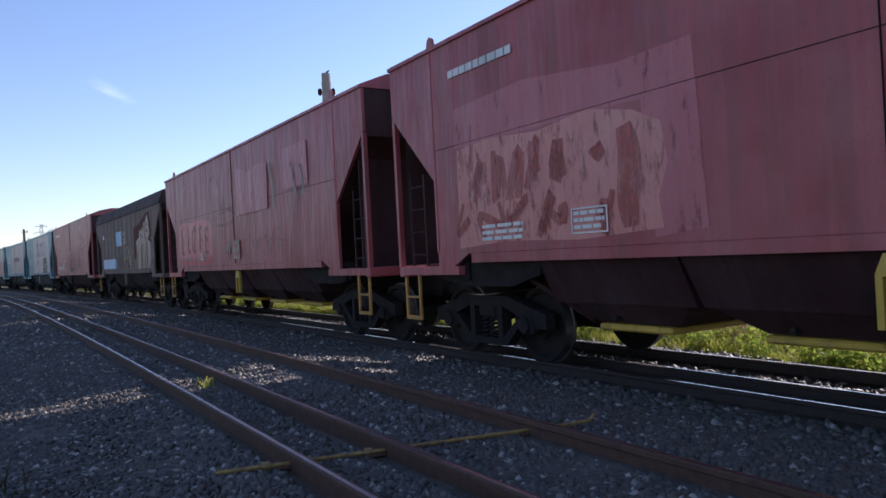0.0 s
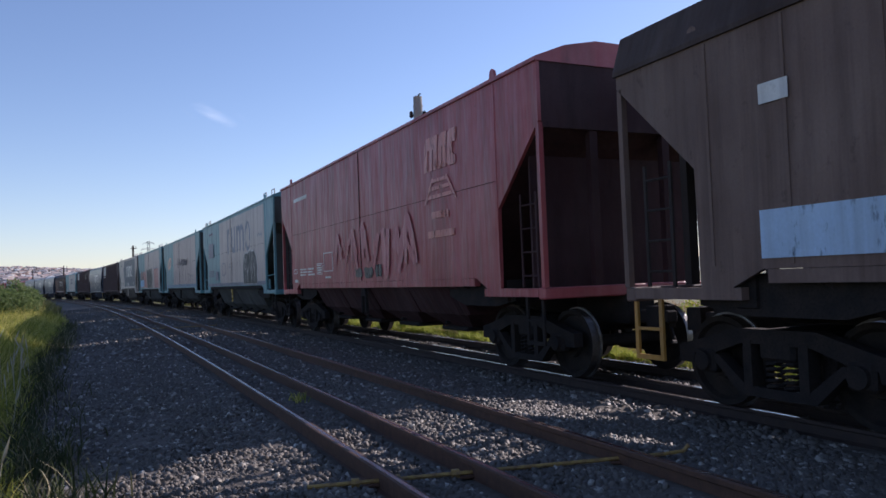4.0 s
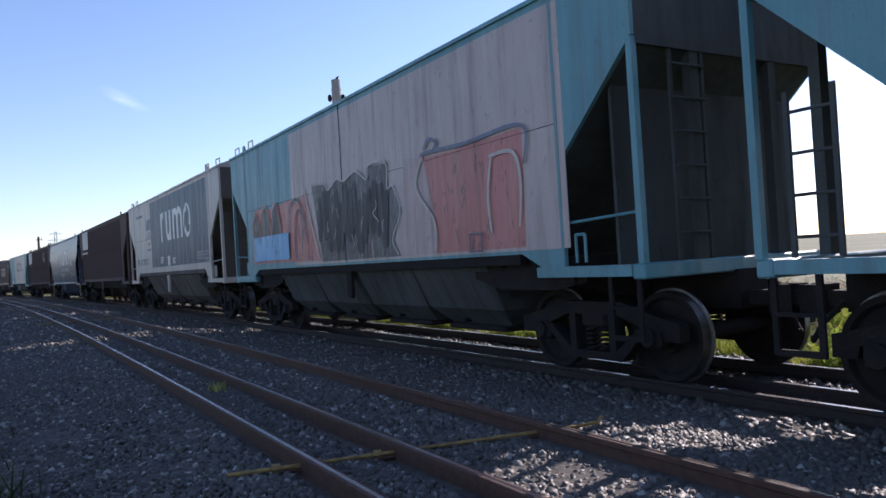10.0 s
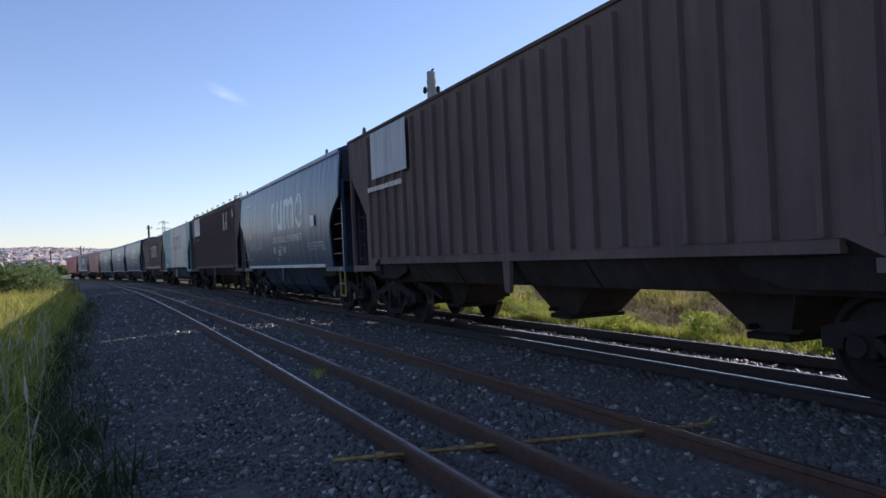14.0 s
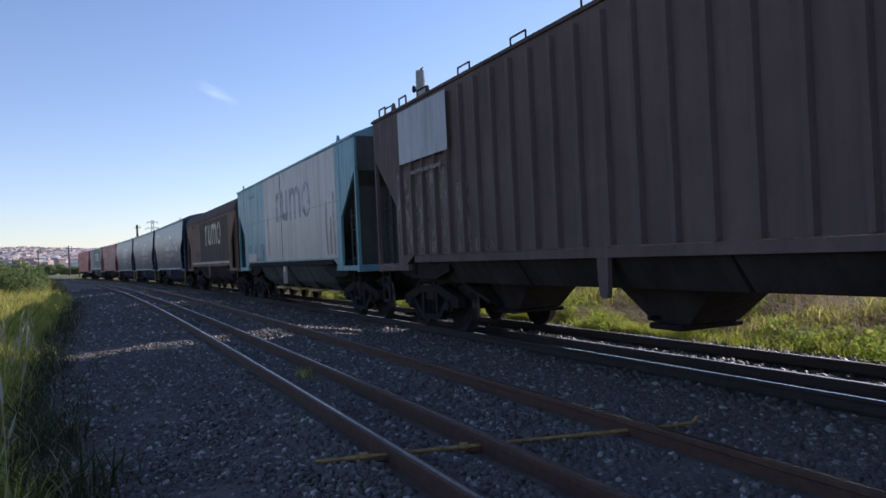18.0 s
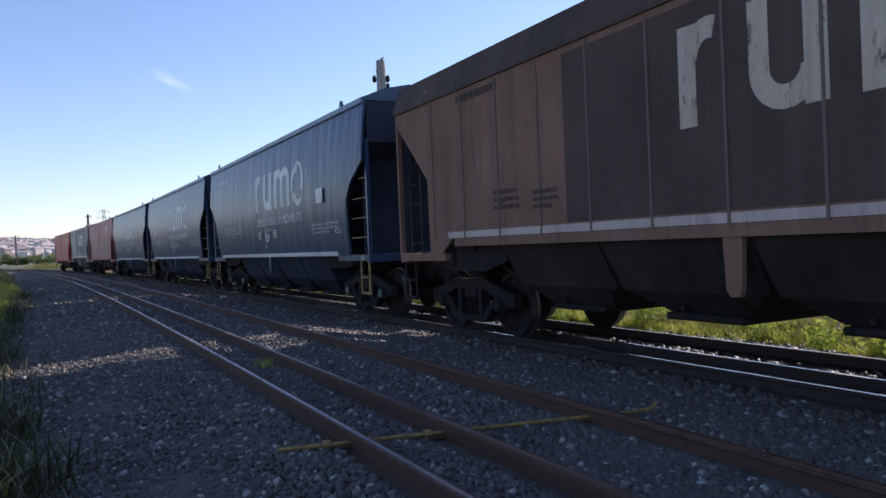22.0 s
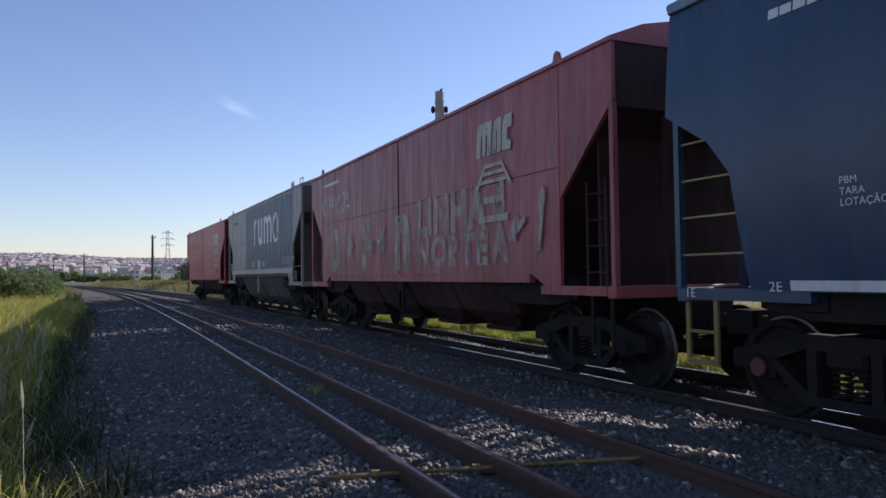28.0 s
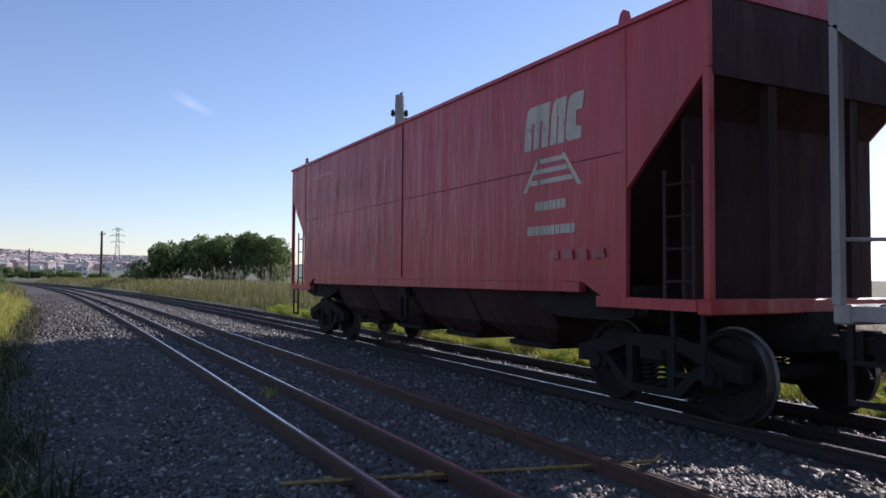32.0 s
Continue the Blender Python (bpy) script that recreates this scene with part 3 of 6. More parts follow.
            if notch:
                cols = [[(a, z + 0.08 * h), (a - 0.05 * k, z), (b, z), (b - 0.01 * k, z + h * 0.24), (a - 0.20 * k, z + h * 0.30), (a - 0.20 * k, z + h * 0.62), (a - 0.03 * k, z + h * 0.62)]]
            self.shape("mark_block", cols, mat)
            self.lift -= 0.0012
            self.shape("mark_block", [top], mat)
        block(u, u - 0.44 * w, (0.34, 0.68), False)
        block(u - 0.48 * w, u - 0.72 * w, (0.5,), False)
        block(u - 0.75 * w, u - 1.0 * w, (), True)
        t = z - 0.12 * k
        rails = [[(u - 0.30 * k, t), (u - 0.36 * k, t), (u - 0.06 * k, t - 0.40 * k), (u + 0.02 * k, t - 0.40 * k)],
                 [(u - w + 0.36 * k, t), (u - w + 0.30 * k, t), (u - w - 0.02 * k, t - 0.40 * k), (u - w + 0.06 * k, t - 0.40 * k)]]
        for j, (d, e) in enumerate(((0.02, 0.34), (0.14, 0.26), (0.27, 0.17))):
            rails.append([(u - e * k, t - d * k), (u - w + e * k, t - d * k), (u - w + (e - 0.04) * k, t - (d + 0.06) * k), (u - (e - 0.04) * k, t - (d + 0.06) * k)])
        self.shape("mark_track", rails, mat)
        self.bars("mark_writing", u - 0.88 * k, u - 0.25 * k, t - 0.70 * k, t - 0.50 * k, 1, mat, cut=6)
        self.bars("mark_writing", u - 1.05 * k, u - 0.08 * k, t - 1.00 * k, t - 0.80 * k, 1, mat, cut=10)


def end_shape(pitch, g0, kind):
    """Outline of a side sheet, as (y, z): flagged corners over the open end platforms."""
    h = pitch / 2 - g0
    if kind == "curved":
        e = [(h, 2.95), (h - 0.58, 2.60), (h - 0.84, 2.28), (h - 0.97, 1.22)]
        low = 1.20
    else:
        e = [(h, 3.38), (h - 1.10, 2.35), (h - 1.12, 1.22), (h - 1.5, 1.22), (h - 1.85, BELLY)]
        low = BELLY
    right = [(h, EAVE)] + e
    left = [(-y, z) for y, z in reversed(right)]
    return right + left, low


def sheet(pitch, g0, kind, bulge, s):
    """A side sheet with thickness; s is -1 for the near side."""
    out, _ = end_shape(pitch, g0, kind)
    m = Mesh()
    if kind != "curved":
        m.prism(out, "x", s * HALF, s * (HALF - SKIN))
        return m
    # the curved car: strips with a soft belly
    h = pitch / 2 - g0
    zs = [1.20, 1.35, 1.5, 1.7, 1.9, 2.1, 2.28, 2.36, 2.44, 2.52, 2.60, 2.70, 2.80, 2.88, 2.95, 3.1, 3.3, 3.5, 3.7, 3.9, EAVE]

    def half_at(z):
        return float(np.interp(z, [1.20, 2.28, 2.60, 2.95, EAVE], [h - 0.97, h - 0.84, h - 0.58, h, h]))

    def bx(z, d=0.0):
        return s * (HALF - d + bulge * math.sin(math.pi * (z - SILL) / (EAVE - SILL)))
    n = len(zs)
    v = []
    for d in (0.0, SKIN):
        for z in zs:
            w = half_at(z)
            v += [(bx(z, d), -w, z), (bx(z, d), w, z)]
    f = []
    for k in range(n - 1):
        f += [(2 * k, 2 * k + 1, 2 * k + 3, 2 * k + 2), (2 * n + 2 * k, 2 * n + 2 * k + 2, 2 * n + 2 * k + 3, 2 * n + 2 * k + 1)]
        f += [(2 * k, 2 * k + 2, 2 * n + 2 * k + 2, 2 * n + 2 * k), (2 * k + 1, 2 * n + 2 * k + 1, 2 * n + 2 * k + 3, 2 * k + 3)]
    f += [(0, 2 * n, 2 * n + 1, 1), (2 * n - 2, 2 * n - 1, 4 * n - 1, 4 * n - 2)]
    return m.add(v, f)


WHEEL_R = 0.46
_shared = {}


def shared(key, make, mat):
    if key not in _shared:
        _shared[key] = make().data(key, mat)
    return _shared[key]


def wheel_mesh():
    m = Mesh()
    m.lathe([(-0.075, 0.10), (-0.075, 0.17), (-0.03, 0.19), (-0.012, 0.37), (-0.06, 0.40), (-0.06, WHEEL_R - 0.006), (0.045, WHEEL_R + 0.004), (0.05, WHEEL_R + 0.028), (0.078, WHEEL_R + 0.026), (0.078, 0.40), (0.03, 0.37), (0.03, 0.19), (0.07, 0.16), (0.07, 0.10)], "x", 32)
    m.mi = [1 if k // 32 in (5, 6, 7) else 0 for k in range(len(m.f))]
    return m


def axle_mesh():
    return Mesh().lathe([(-1.02, 0.075), (-0.86, 0.075), (-0.84, 0.095), (-0.4, 0.085), (0.4, 0.085), (0.84, 0.095), (0.86, 0.075), (1.02, 0.075)], "x", 14)


def side_frame_mesh():
    """Cast side frame of a freight bogie, with its window and pedestals."""
    m = Mesh()
    top = [(-1.22, 0.42), (-1.22, 0.60), (-0.95, 0.66), (-0.45, 0.80), (0.45, 0.80), (0.95, 0.66), (1.22, 0.60), (1.22, 0.42), (1.02, 0.42), (1.0, 0.52), (0.74, 0.54), (0.38, 0.66), (-0.38, 0.66), (-0.74, 0.54), (-1.0, 0.52), (-1.02, 0.42)]
    m.prism(top, "x", -0.07, 0.07)
    m.prism([(-0.80, 0.53), (-0.68, 0.53), (-0.34, 0.26), (0.34, 0.26), (0.68, 0.53), (0.80, 0.53), (0.42, 0.17), (-0.42, 0.17)], "x", -0.07, 0.07)
    m.box(-0.075, 0.075, -0.36, -0.26, 0.24, 0.70)
    m.box(-0.075, 0.075, 0.26, 0.36, 0.24, 0.70)
    return m


def spring_mesh():
    m = Mesh()
    pts = [(0.075 * math.cos(a), 0.075 * math.sin(a), 0.28 + 0.26 * i / 40) for i, a in ((i, i * 2 * math.pi * 5 / 40) for i in range(41))]
    return m.path(pts, 0.016, 5)


def box_cap_mesh():
    m = Mesh()
    m.box(-0.09, 0.05, -0.13, 0.13, -0.12, 0.13, bev=0.03)
    m.lathe([(-0.13, 0.03), (-0.13, 0.095), (-0.09, 0.10), (-0.08, 0.10)], "x", 14)
    return m


def coupler_mesh(s):
    m = Mesh()
    m.box(-0.09, 0.09, min(0, s * 0.62), max(0, s * 0.62), 0.72, 0.88, bev=0.02)
    m.prism([(-0.16, 0), (0.12, 0), (0.19, s * 0.12), (0.10, s * 0.26), (0.02, s * 0.22), (0.03, s * 0.12), (-0.08, s * 0.12), (-0.15, s * 0.24)], "z", 0.66, 0.94)
    for i in range(len(m.v) - 16, len(m.v)):
        x, y, z = m.v[i]
        m.v[i] = (x, y + s * 0.30, z)
    return m


def bogie(wagon, y0, wheels, caps=None):
    for s in (-1, 1):
        part("side_frame", shared("side_frame", side_frame_mesh, UNDER), UNDER, wagon, at=(s * 1.02, y0, 0.02))
        for dy in (-0.14, 0.05):
            part("spring", shared("spring", spring_mesh, UNDER), UNDER, wagon, at=(s * 1.02, y0 + dy, 0))
        for dy in (-0.85, 0.85):
            cap = part("axle_box", shared("axle_box", box_cap_mesh, UNDER), UNDER, wagon, at=(s * 1.02, y0 + dy, WHEEL_R + 0.02))
            if s > 0:
                cap.rotation_euler = (0, 0, math.pi)
            if caps is not None:
                part("end_cap", shared("end_cap" + caps.name, lambda: Mesh().lathe([(-0.15, 0.02), (-0.15, 0.085), (-0.131, 0.092)], "x", 14), caps), caps, cap, "painted axle end cap")
        part("brake_shoe", shared("brake_shoe", lambda: Mesh().box(-0.05, 0.05, -0.04, 0.05, 0.28, 0.62, bev=0.015), UNDER), UNDER, wagon, at=(s * 0.80, y0 - 0.34, 0))
        part("brake_shoe", shared("brake_shoe", None, UNDER), UNDER, wagon, at=(s * 0.80, y0 + 0.33, 0))
    part("bolster", shared("bolster", lambda: Mesh().box(-1.08, 1.08, -0.2, 0.2, 0.52, 0.82, bev=0.04), UNDER), UNDER, wagon, at=(0, y0, 0))
    for dy in (-0.85, 0.85):
        ws = part("wheelset", shared("axle", axle_mesh, UNDER), UNDER, wagon, "axle with two worn steel wheels", at=(0, y0 + dy, WHEEL_R))
        for s in (-1, 1):
            wh = part("wheel", shared("wheel", wheel_mesh, [WHEELFACE, STEEL]), STEEL, ws, at=(s * 0.80, 0, 0))
            if s > 0:
                wh.rotation_euler = (0, 0, math.pi)
        wheels.append(ws)


def ladder(wagon, name, x, y0, y1, z0, z1, mat, rungs, out=0.05, label=""):
    """Two stiles and rungs on the plane x; a part with its rungs."""
    lad = part(name, Mesh().box(x - 0.012, x + 0.012, y0 - 0.02, y0 + 0.02, z0, z1), mat, wagon, label)
    part("stile", Mesh().box(x - 0.012, x + 0.012, y1 - 0.02, y1 + 0.02, z0, z1), mat, lad)
    for i in range(rungs):
        z = z0 + (z1 - z0) * (i + 0.5) / rungs
        part("rung", Mesh().rod((x, y0, z), (x, y1, z), 0.014, 6), mat, lad)
    return lad


def hopper_wagon(pitch, body, label, kind="flat", roof=None, frame_mat=None, gate=None, g0=0.5, end_ladder=None, hand=None, posts=None, belt=None, steps=None, tall=None, bracket=None, steep=False, grab=False, both=True, caps=None):
    """A covered grain hopper. kind: flat, ribbed or curved sides."""
    roof, frame_mat, posts = roof or body, frame_mat or UNDER, posts or body
    # dirt and recess shade share one dark tone for each body colour
    shaded_grime = {RED: RED_END, RED_NEW: RED_END, TEAL: TEAL_END, PALE: GREY_END, GREY: GREY_END, TAUPE: GREY_END, BLUE: BLUE_END}.get(body, DARK_END)
    w = thing("hopper_wagon", label, "hopper wagon", "wagons of the train")
    h = pitch / 2 - g0
    bulge = 0.10 if kind == "curved" else 0.0
    for s in (-1, 1):
        part("side_sheet", sheet(pitch, g0, kind, bulge, s), body, w)
    # roof: short slopes, flat middle with a row of hatches
    over = 0.07 if kind == "round_eave" else 0.03
    prof = [(-HALF - over, EAVE - 0.02), (-HALF - over, EAVE + 0.03), (-1.05, EAVE + 0.22), (-0.55, EAVE + 0.32), (0.55, EAVE + 0.32), (1.05, EAVE + 0.22), (HALF + over, EAVE + 0.03), (HALF + over, EAVE - 0.02)]
    if steep:
        prof = [(-HALF - over, EAVE - 0.02), (-HALF - over, EAVE + 0.03), (-1.40, EAVE + 0.42), (-0.55, EAVE + 0.72), (0.55, EAVE + 0.72), (1.40, EAVE + 0.42), (HALF + over, EAVE + 0.03), (HALF + over, EAVE - 0.02)]
    top = max(z for _, z in prof)
    part("roof", Mesh().prism(prof, "y", -h - 0.02, h + 0.02), roof, w)
    for i in range(5):
        y = (i - 2) * (2 * h / 5.4)
        part("hatch", Mesh().box(-0.36, 0.36, y - 0.9, y + 0.9, top, top + 0.08, bev=0.03), roof, w)
    for s in (-1, 1):
        e = s * h
        # end panel, slope sheet, end platform with its posts
        m = Mesh()
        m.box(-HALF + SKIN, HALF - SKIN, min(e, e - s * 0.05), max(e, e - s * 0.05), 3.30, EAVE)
        part("end_panel", m, shaded_grime, w)
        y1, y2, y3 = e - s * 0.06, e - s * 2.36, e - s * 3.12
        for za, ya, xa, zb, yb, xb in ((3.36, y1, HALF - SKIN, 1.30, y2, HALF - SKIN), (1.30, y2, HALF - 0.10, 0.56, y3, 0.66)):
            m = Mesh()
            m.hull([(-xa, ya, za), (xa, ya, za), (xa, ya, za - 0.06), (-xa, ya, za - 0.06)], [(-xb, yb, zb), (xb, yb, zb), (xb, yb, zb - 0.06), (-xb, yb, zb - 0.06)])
            part("slope_sheet", m, shaded_grime, w)
        m = Mesh()
        m.box(-HALF, HALF, min(e, e - s * 0.16), max(e, e - s * 0.16), SILL - 0.13, SILL + 0.02, bev=0.015)
        for x in (-HALF, HALF - 0.09):
            m.box(x, x + 0.09, min(e - s * 0.16, e - s * 1.6), max(e - s * 0.16, e - s * 1.6), SILL - 0.10, SILL + 0.012)
        part("end_sill", m, posts, w)
        for x in (-HALF, HALF - 0.07):
            part("corner_post", Mesh().box(x, x + 0.07, min(e, e - s * 0.07), max(e, e - s * 0.07), SILL + 0.02, 3.36), posts, w)
        for x in (-0.62, 0.62):
            part("end_post", Mesh().box(x - 0.06, x + 0.06, min(e - s * 0.02, e - s * 0.12), max(e - s * 0.02, e - s * 0.12), SILL, 3.32), shaded_grime, w)
        part("platform", Mesh().box(-HALF + 0.09, HALF - 0.09, min(e - s * 0.16, e - s * 1.0), max(e - s * 0.16, e - s * 1.0), SILL - 0.06, SILL - 0.03), frame_mat, w)
        # body bolster: a transverse web over the bogie
        yb = e - s * (1.22 if s < 0 else 1.55)
        part("body_bolster", Mesh().prism([(-1.40, 1.34), (1.40, 1.34), (1.40, 1.04), (0.7, 0.86), (-0.7, 0.86), (-1.40, 1.04)], "y", yb - 0.12, yb + 0.12), UNDER, w)
        # added plate at each end of the bolster, blocking the bright gaps behind
        for x in (-1.36, 1.33):
            part("bolster_plate", Mesh().prism([(e - s * 0.95, 1.20), (e - s * 0.95, 1.05), (e - s * 1.5, 0.96), (e - s * 2.5, 0.96), (e - s * 3.05, 1.10), (e - s * 3.05, 1.34), (e - s * 1.7, 1.34)], "x", x, x + 0.03), UNDER, w)
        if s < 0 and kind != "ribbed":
            # added sheet: keeps the near-end recess dark by closing the view through it
            part("bulkhead", Mesh().box(-HALF + 0.10, HALF - 0.02, e + 0.40, e + 0.44, SILL - 0.05, 3.02), shaded_grime, w)
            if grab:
                rack = part("end_ladder", Mesh().box(-0.98, -0.94, e + 0.02, e + 0.05, SILL, 3.32), shaded_grime, w)
                part("stile", Mesh().box(-0.52, -0.48, e + 0.02, e + 0.05, SILL, 3.32), shaded_grime, rack)
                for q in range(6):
                    part("rung", Mesh().rod((-0.96, e + 0.0, 1.5 + 0.33 * q), (-0.50, e + 0.0, 1.5 + 0.33 * q), 0.015, 6), shaded_grime, rack)
        # stub of the centre sill, coupler and air hose
        part("draft_sill", Mesh().box(-0.22, 0.22, min(e + s * 0.05, e - s * 3.4), max(e + s * 0.05, e - s * 3.4), 0.70, 1.10), frame_mat, w)
        part("coupler", shared("coupler" + str(s), lambda: coupler_mesh(s), UNDER), UNDER, w, at=(0, e + s * 0.02, 0))
        hs = [(-0.35 * s, e, 0.80), (-0.38 * s, e + s * 0.18, 0.62), (-0.30 * s, e + s * 0.34, 0.44), (-0.12 * s, e + s * 0.46, 0.46)]
        part("air_hose", Mesh().path(hs, 0.026), UNDER, w)
        lm = end_ladder or shaded_grime
        # side ladder inside the open corner and steps hanging below it
        if grab:
            part("grab_bar", Mesh().rod((-HALF + 0.05, e - s * 0.08, 1.72), (-HALF + 0.05, e - s * 1.08, 1.68), 0.016, 6), posts, w)
            part("grab_bar", Mesh().path([(-HALF + 0.05, e - s * 0.98, 1.26), (-HALF + 0.05, e - s * 0.98, 1.55), (-HALF + 0.05, e - s * 0.84, 1.55), (-HALF + 0.05, e - s * 0.84, 1.26)], 0.018), posts, w)
        elif kind != "curved":
            ladder(w, "ladder", -HALF + 0.10, e - s * 0.28, e - s * 0.66, SILL + 0.02, 2.5, lm, 4)
        st = steps or (gate if gate is YELLOW else UNDER)
        m = Mesh()
        ya, yb = sorted((e - s * 0.12, e - s * 0.50))
        m.prism([(ya - 0.025, SILL - 0.08), (ya - 0.025, 0.48), (yb + 0.025, 0.48), (yb + 0.025, SILL - 0.08), (yb - 0.025, SILL - 0.08), (yb - 0.025, 0.53), (ya + 0.025, 0.53), (ya + 0.025, SILL - 0.08)], "x", -HALF + 0.03, -HALF + 0.06)
        step = part("step", m, st, w)
        for z in (0.80,):
            part("rung", Mesh().box(-HALF + 0.02, -HALF + 0.07, min(e - s * 0.12, e - s * 0.50), max(e - s * 0.12, e - s * 0.50), z - 0.015, z + 0.015), st, step)
        # roof hand holds
        if hand is not None and (both or s < 0):
            for y in (e - s * 0.15, e - s * 1.25):
                part("roof_grab", Mesh().path([(-HALF + 0.1, y, EAVE), (-HALF + 0.1, y, EAVE + 0.24), (-HALF + 0.1, y - s * 0.34, EAVE + 0.24), (-HALF + 0.1, y - s * 0.34, EAVE)], 0.016), hand, w)
        part("lifting_lug", Mesh().prism([(e - s * 1.05, EAVE), (e - s * 1.25, EAVE), (e - s * 1.20, EAVE + 0.15), (e - s * 1.15, EAVE + 0.18), (e - s * 1.10, EAVE + 0.15)], "x", -HALF, -HALF + 0.04), posts, w)
    # discharge chutes between the bogies
    n = 3 if kind == "ribbed" else 4
    mid, low, top_l, bot_l = (0.89, 0.42, 1.75, 0.62) if kind == "ribbed" else (0.66, 0.39, 1.95, 1.2) if kind == "curved" else (0.78, 0.55, 1.75, 1.05)
    if grab:
        mid, low, top_l, bot_l = 0.68, 0.44, 1.95, 1.45
    tx, bx = (0.50, 0.40) if kind == "ribbed" else (1.12, 0.85)
    lo, hi = (-5.70, 6.0) if kind == "ribbed" else (-h + 2.75, h - 3.0)
    step_y = (hi - lo) / n
    for i in range(n):
        a, b = lo + i * step_y, lo + (i + 1) * step_y
        c = (a + b) / 2
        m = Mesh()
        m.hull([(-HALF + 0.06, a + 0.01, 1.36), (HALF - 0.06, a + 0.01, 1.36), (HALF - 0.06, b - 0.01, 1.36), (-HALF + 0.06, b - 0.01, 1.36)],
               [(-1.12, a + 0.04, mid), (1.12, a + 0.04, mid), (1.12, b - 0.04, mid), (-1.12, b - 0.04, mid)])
        ch = part("chute", m, shaded_grime, w)
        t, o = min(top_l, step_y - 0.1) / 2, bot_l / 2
        part("throat", Mesh().hull([(-tx, c - t, mid - 0.002), (tx, c - t, mid - 0.002), (tx, c + t, mid - 0.002), (-tx, c + t, mid - 0.002)], [(-bx, c - o, low), (bx, c - o, low), (bx, c + o, low), (-bx, c + o, low)]), shaded_grime, ch)
        part("outlet_gate", Mesh().box(-bx - 0.1, bx + 0.1, c - o + 0.02, c + o - 0.02, low - 0.075, low - 0.002, bev=0.02), gate or UNDER, w)
        part("gate_shaft", Mesh().rod((-bx - 0.16, c + 0.2, low + 0.06), (bx + 0.16, c + 0.2, low + 0.06), 0.03), UNDER, w)
    for s in (-1, 1):
        x0 = s * HALF
        part("side_sill", Mesh().box(min(x0, x0 - s * 0.10), max(x0, x0 - s * 0.10), -h + 1.9, h - 1.9, BELLY - 0.12, BELLY - 0.004), shaded_grime if BELLY > 1.45 else belt or body, w)
        shape = [(-0.11, max(1.30, BELLY)), (0.11, max(1.30, BELLY)), (0.08, 0.86), (0.04, 0.80), (-0.06, 0.80), (-0.08, 0.86)]
        if bracket is not None:
            shape = [(-0.14, 0.72), (-0.14, 1.10), (-0.08, 1.24), (0.08, 1.24), (0.14, 1.10), (0.14, 0.72), (0.09, 0.72), (0.09, 1.08), (-0.09, 1.08), (-0.09, 0.72)]
        if bracket is YELLOW and body is TEAL:
            # a yellow gusset plate with two holes
            plate = [(0.20, 1.30), (0.46, 1.30), (0.46, 1.14), (0.36, 0.98), (0.34, 0.78), (0.20, 0.78)]
            gusset = part("gusset_plate", Mesh().prism(plate, "x", x0 - s * 0.06, x0 - s * 0.03), bracket, w, "yellow plate with two holes")
            for y, z in ((0.32, 1.08), (0.27, 0.90)):
                part("hole", Mesh().lathe([(-0.035, 0.04), (0.035, 0.04)], "x", 14), UNDER, gusset, at=(x0 - s * 0.045, y, z))
        else:
            part("sill_bracket", Mesh().prism(shape, "x", x0 - s * 0.08, x0 - s * 0.02), bracket or (posts if BELLY > 1.45 else belt or posts), w)
        part("brake_pipe", Mesh().rod((-0.9, -h + 3.1, 0.92), (-0.9, h - 3.1, 0.92), 0.03), UNDER, w)
    part("air_tank", Mesh().lathe([(-0.55, 0.02), (-0.5, 0.15), (0.5, 0.15), (0.55, 0.02)], "x", 16), UNDER, w, at=(0.2, h - 2.7, 1.0))
    wheels = []
    for s in (-1, 1):
        bogie(w, s * (h - (1.22 if s < 0 else 1.55)), wheels, caps)
    if kind == "curved":
        for s in (-1, 1):
            part("eave_band", Mesh().box(min(s * (HALF + 0.045), s * (HALF - 0.02)), max(s * (HALF + 0.045), s * (HALF - 0.02)), -h, h, EAVE - 0.075, EAVE + 0.035, bev=0.01), FASCIA, w)
            e = s * h
            for z in (1.55, 1.92, 2.29, 2.66):
                part("hand_rung", Mesh().rod((-HALF + 0.04, e - s * 0.05, z), (-HALF + 0.04, e - s * float(np.interp(z, [1.3, 2.28, 2.60, 2.95], [0.95, 0.82, 0.56, 0.06])), z), 0.011, 6), RUNG, w)
    if kind == "ribbed":
        k = 24
        for i in range(k):
            y = -h + 1.25 + (2 * h - 2.5) * (i + 0.5) / k
            for s in (-1, 1):
                part("rib", shared("rib%d" % s, lambda: Mesh().prism([(s * HALF, -0.045), (s * (HALF + 0.07), -0.03), (s * (HALF + 0.07), 0.03), (s * HALF, 0.045)], "z", 1.40, EAVE - 0.12), body), body, w, at=(0, y, 0))
        for i in range(9 if hand else 0):
            y = -h + 0.8 + (2 * h - 1.6) * i / 8
            part("roof_grab", shared("roof_bow", lambda: Mesh().path([(-HALF + 0.05, -0.2, EAVE + 0.02), (-HALF + 0.05, -0.2, EAVE + 0.17), (-HALF + 0.05, 0.2, EAVE + 0.17), (-HALF + 0.05, 0.2, EAVE + 0.02)], 0.014), UNDER), UNDER, w, at=(0, y, 0))
    elif kind == "planked":
        for i in range(13):
            y = -h + 1.3 + (2 * h - 2.6) * i / 12
            part("rib", shared("thin_rib", lambda: Mesh().box(-HALF - 0.012, -HALF + 0.01, -0.015, 0.015, 1.42, EAVE - 0.04), body), body, w, at=(0, y, 0))
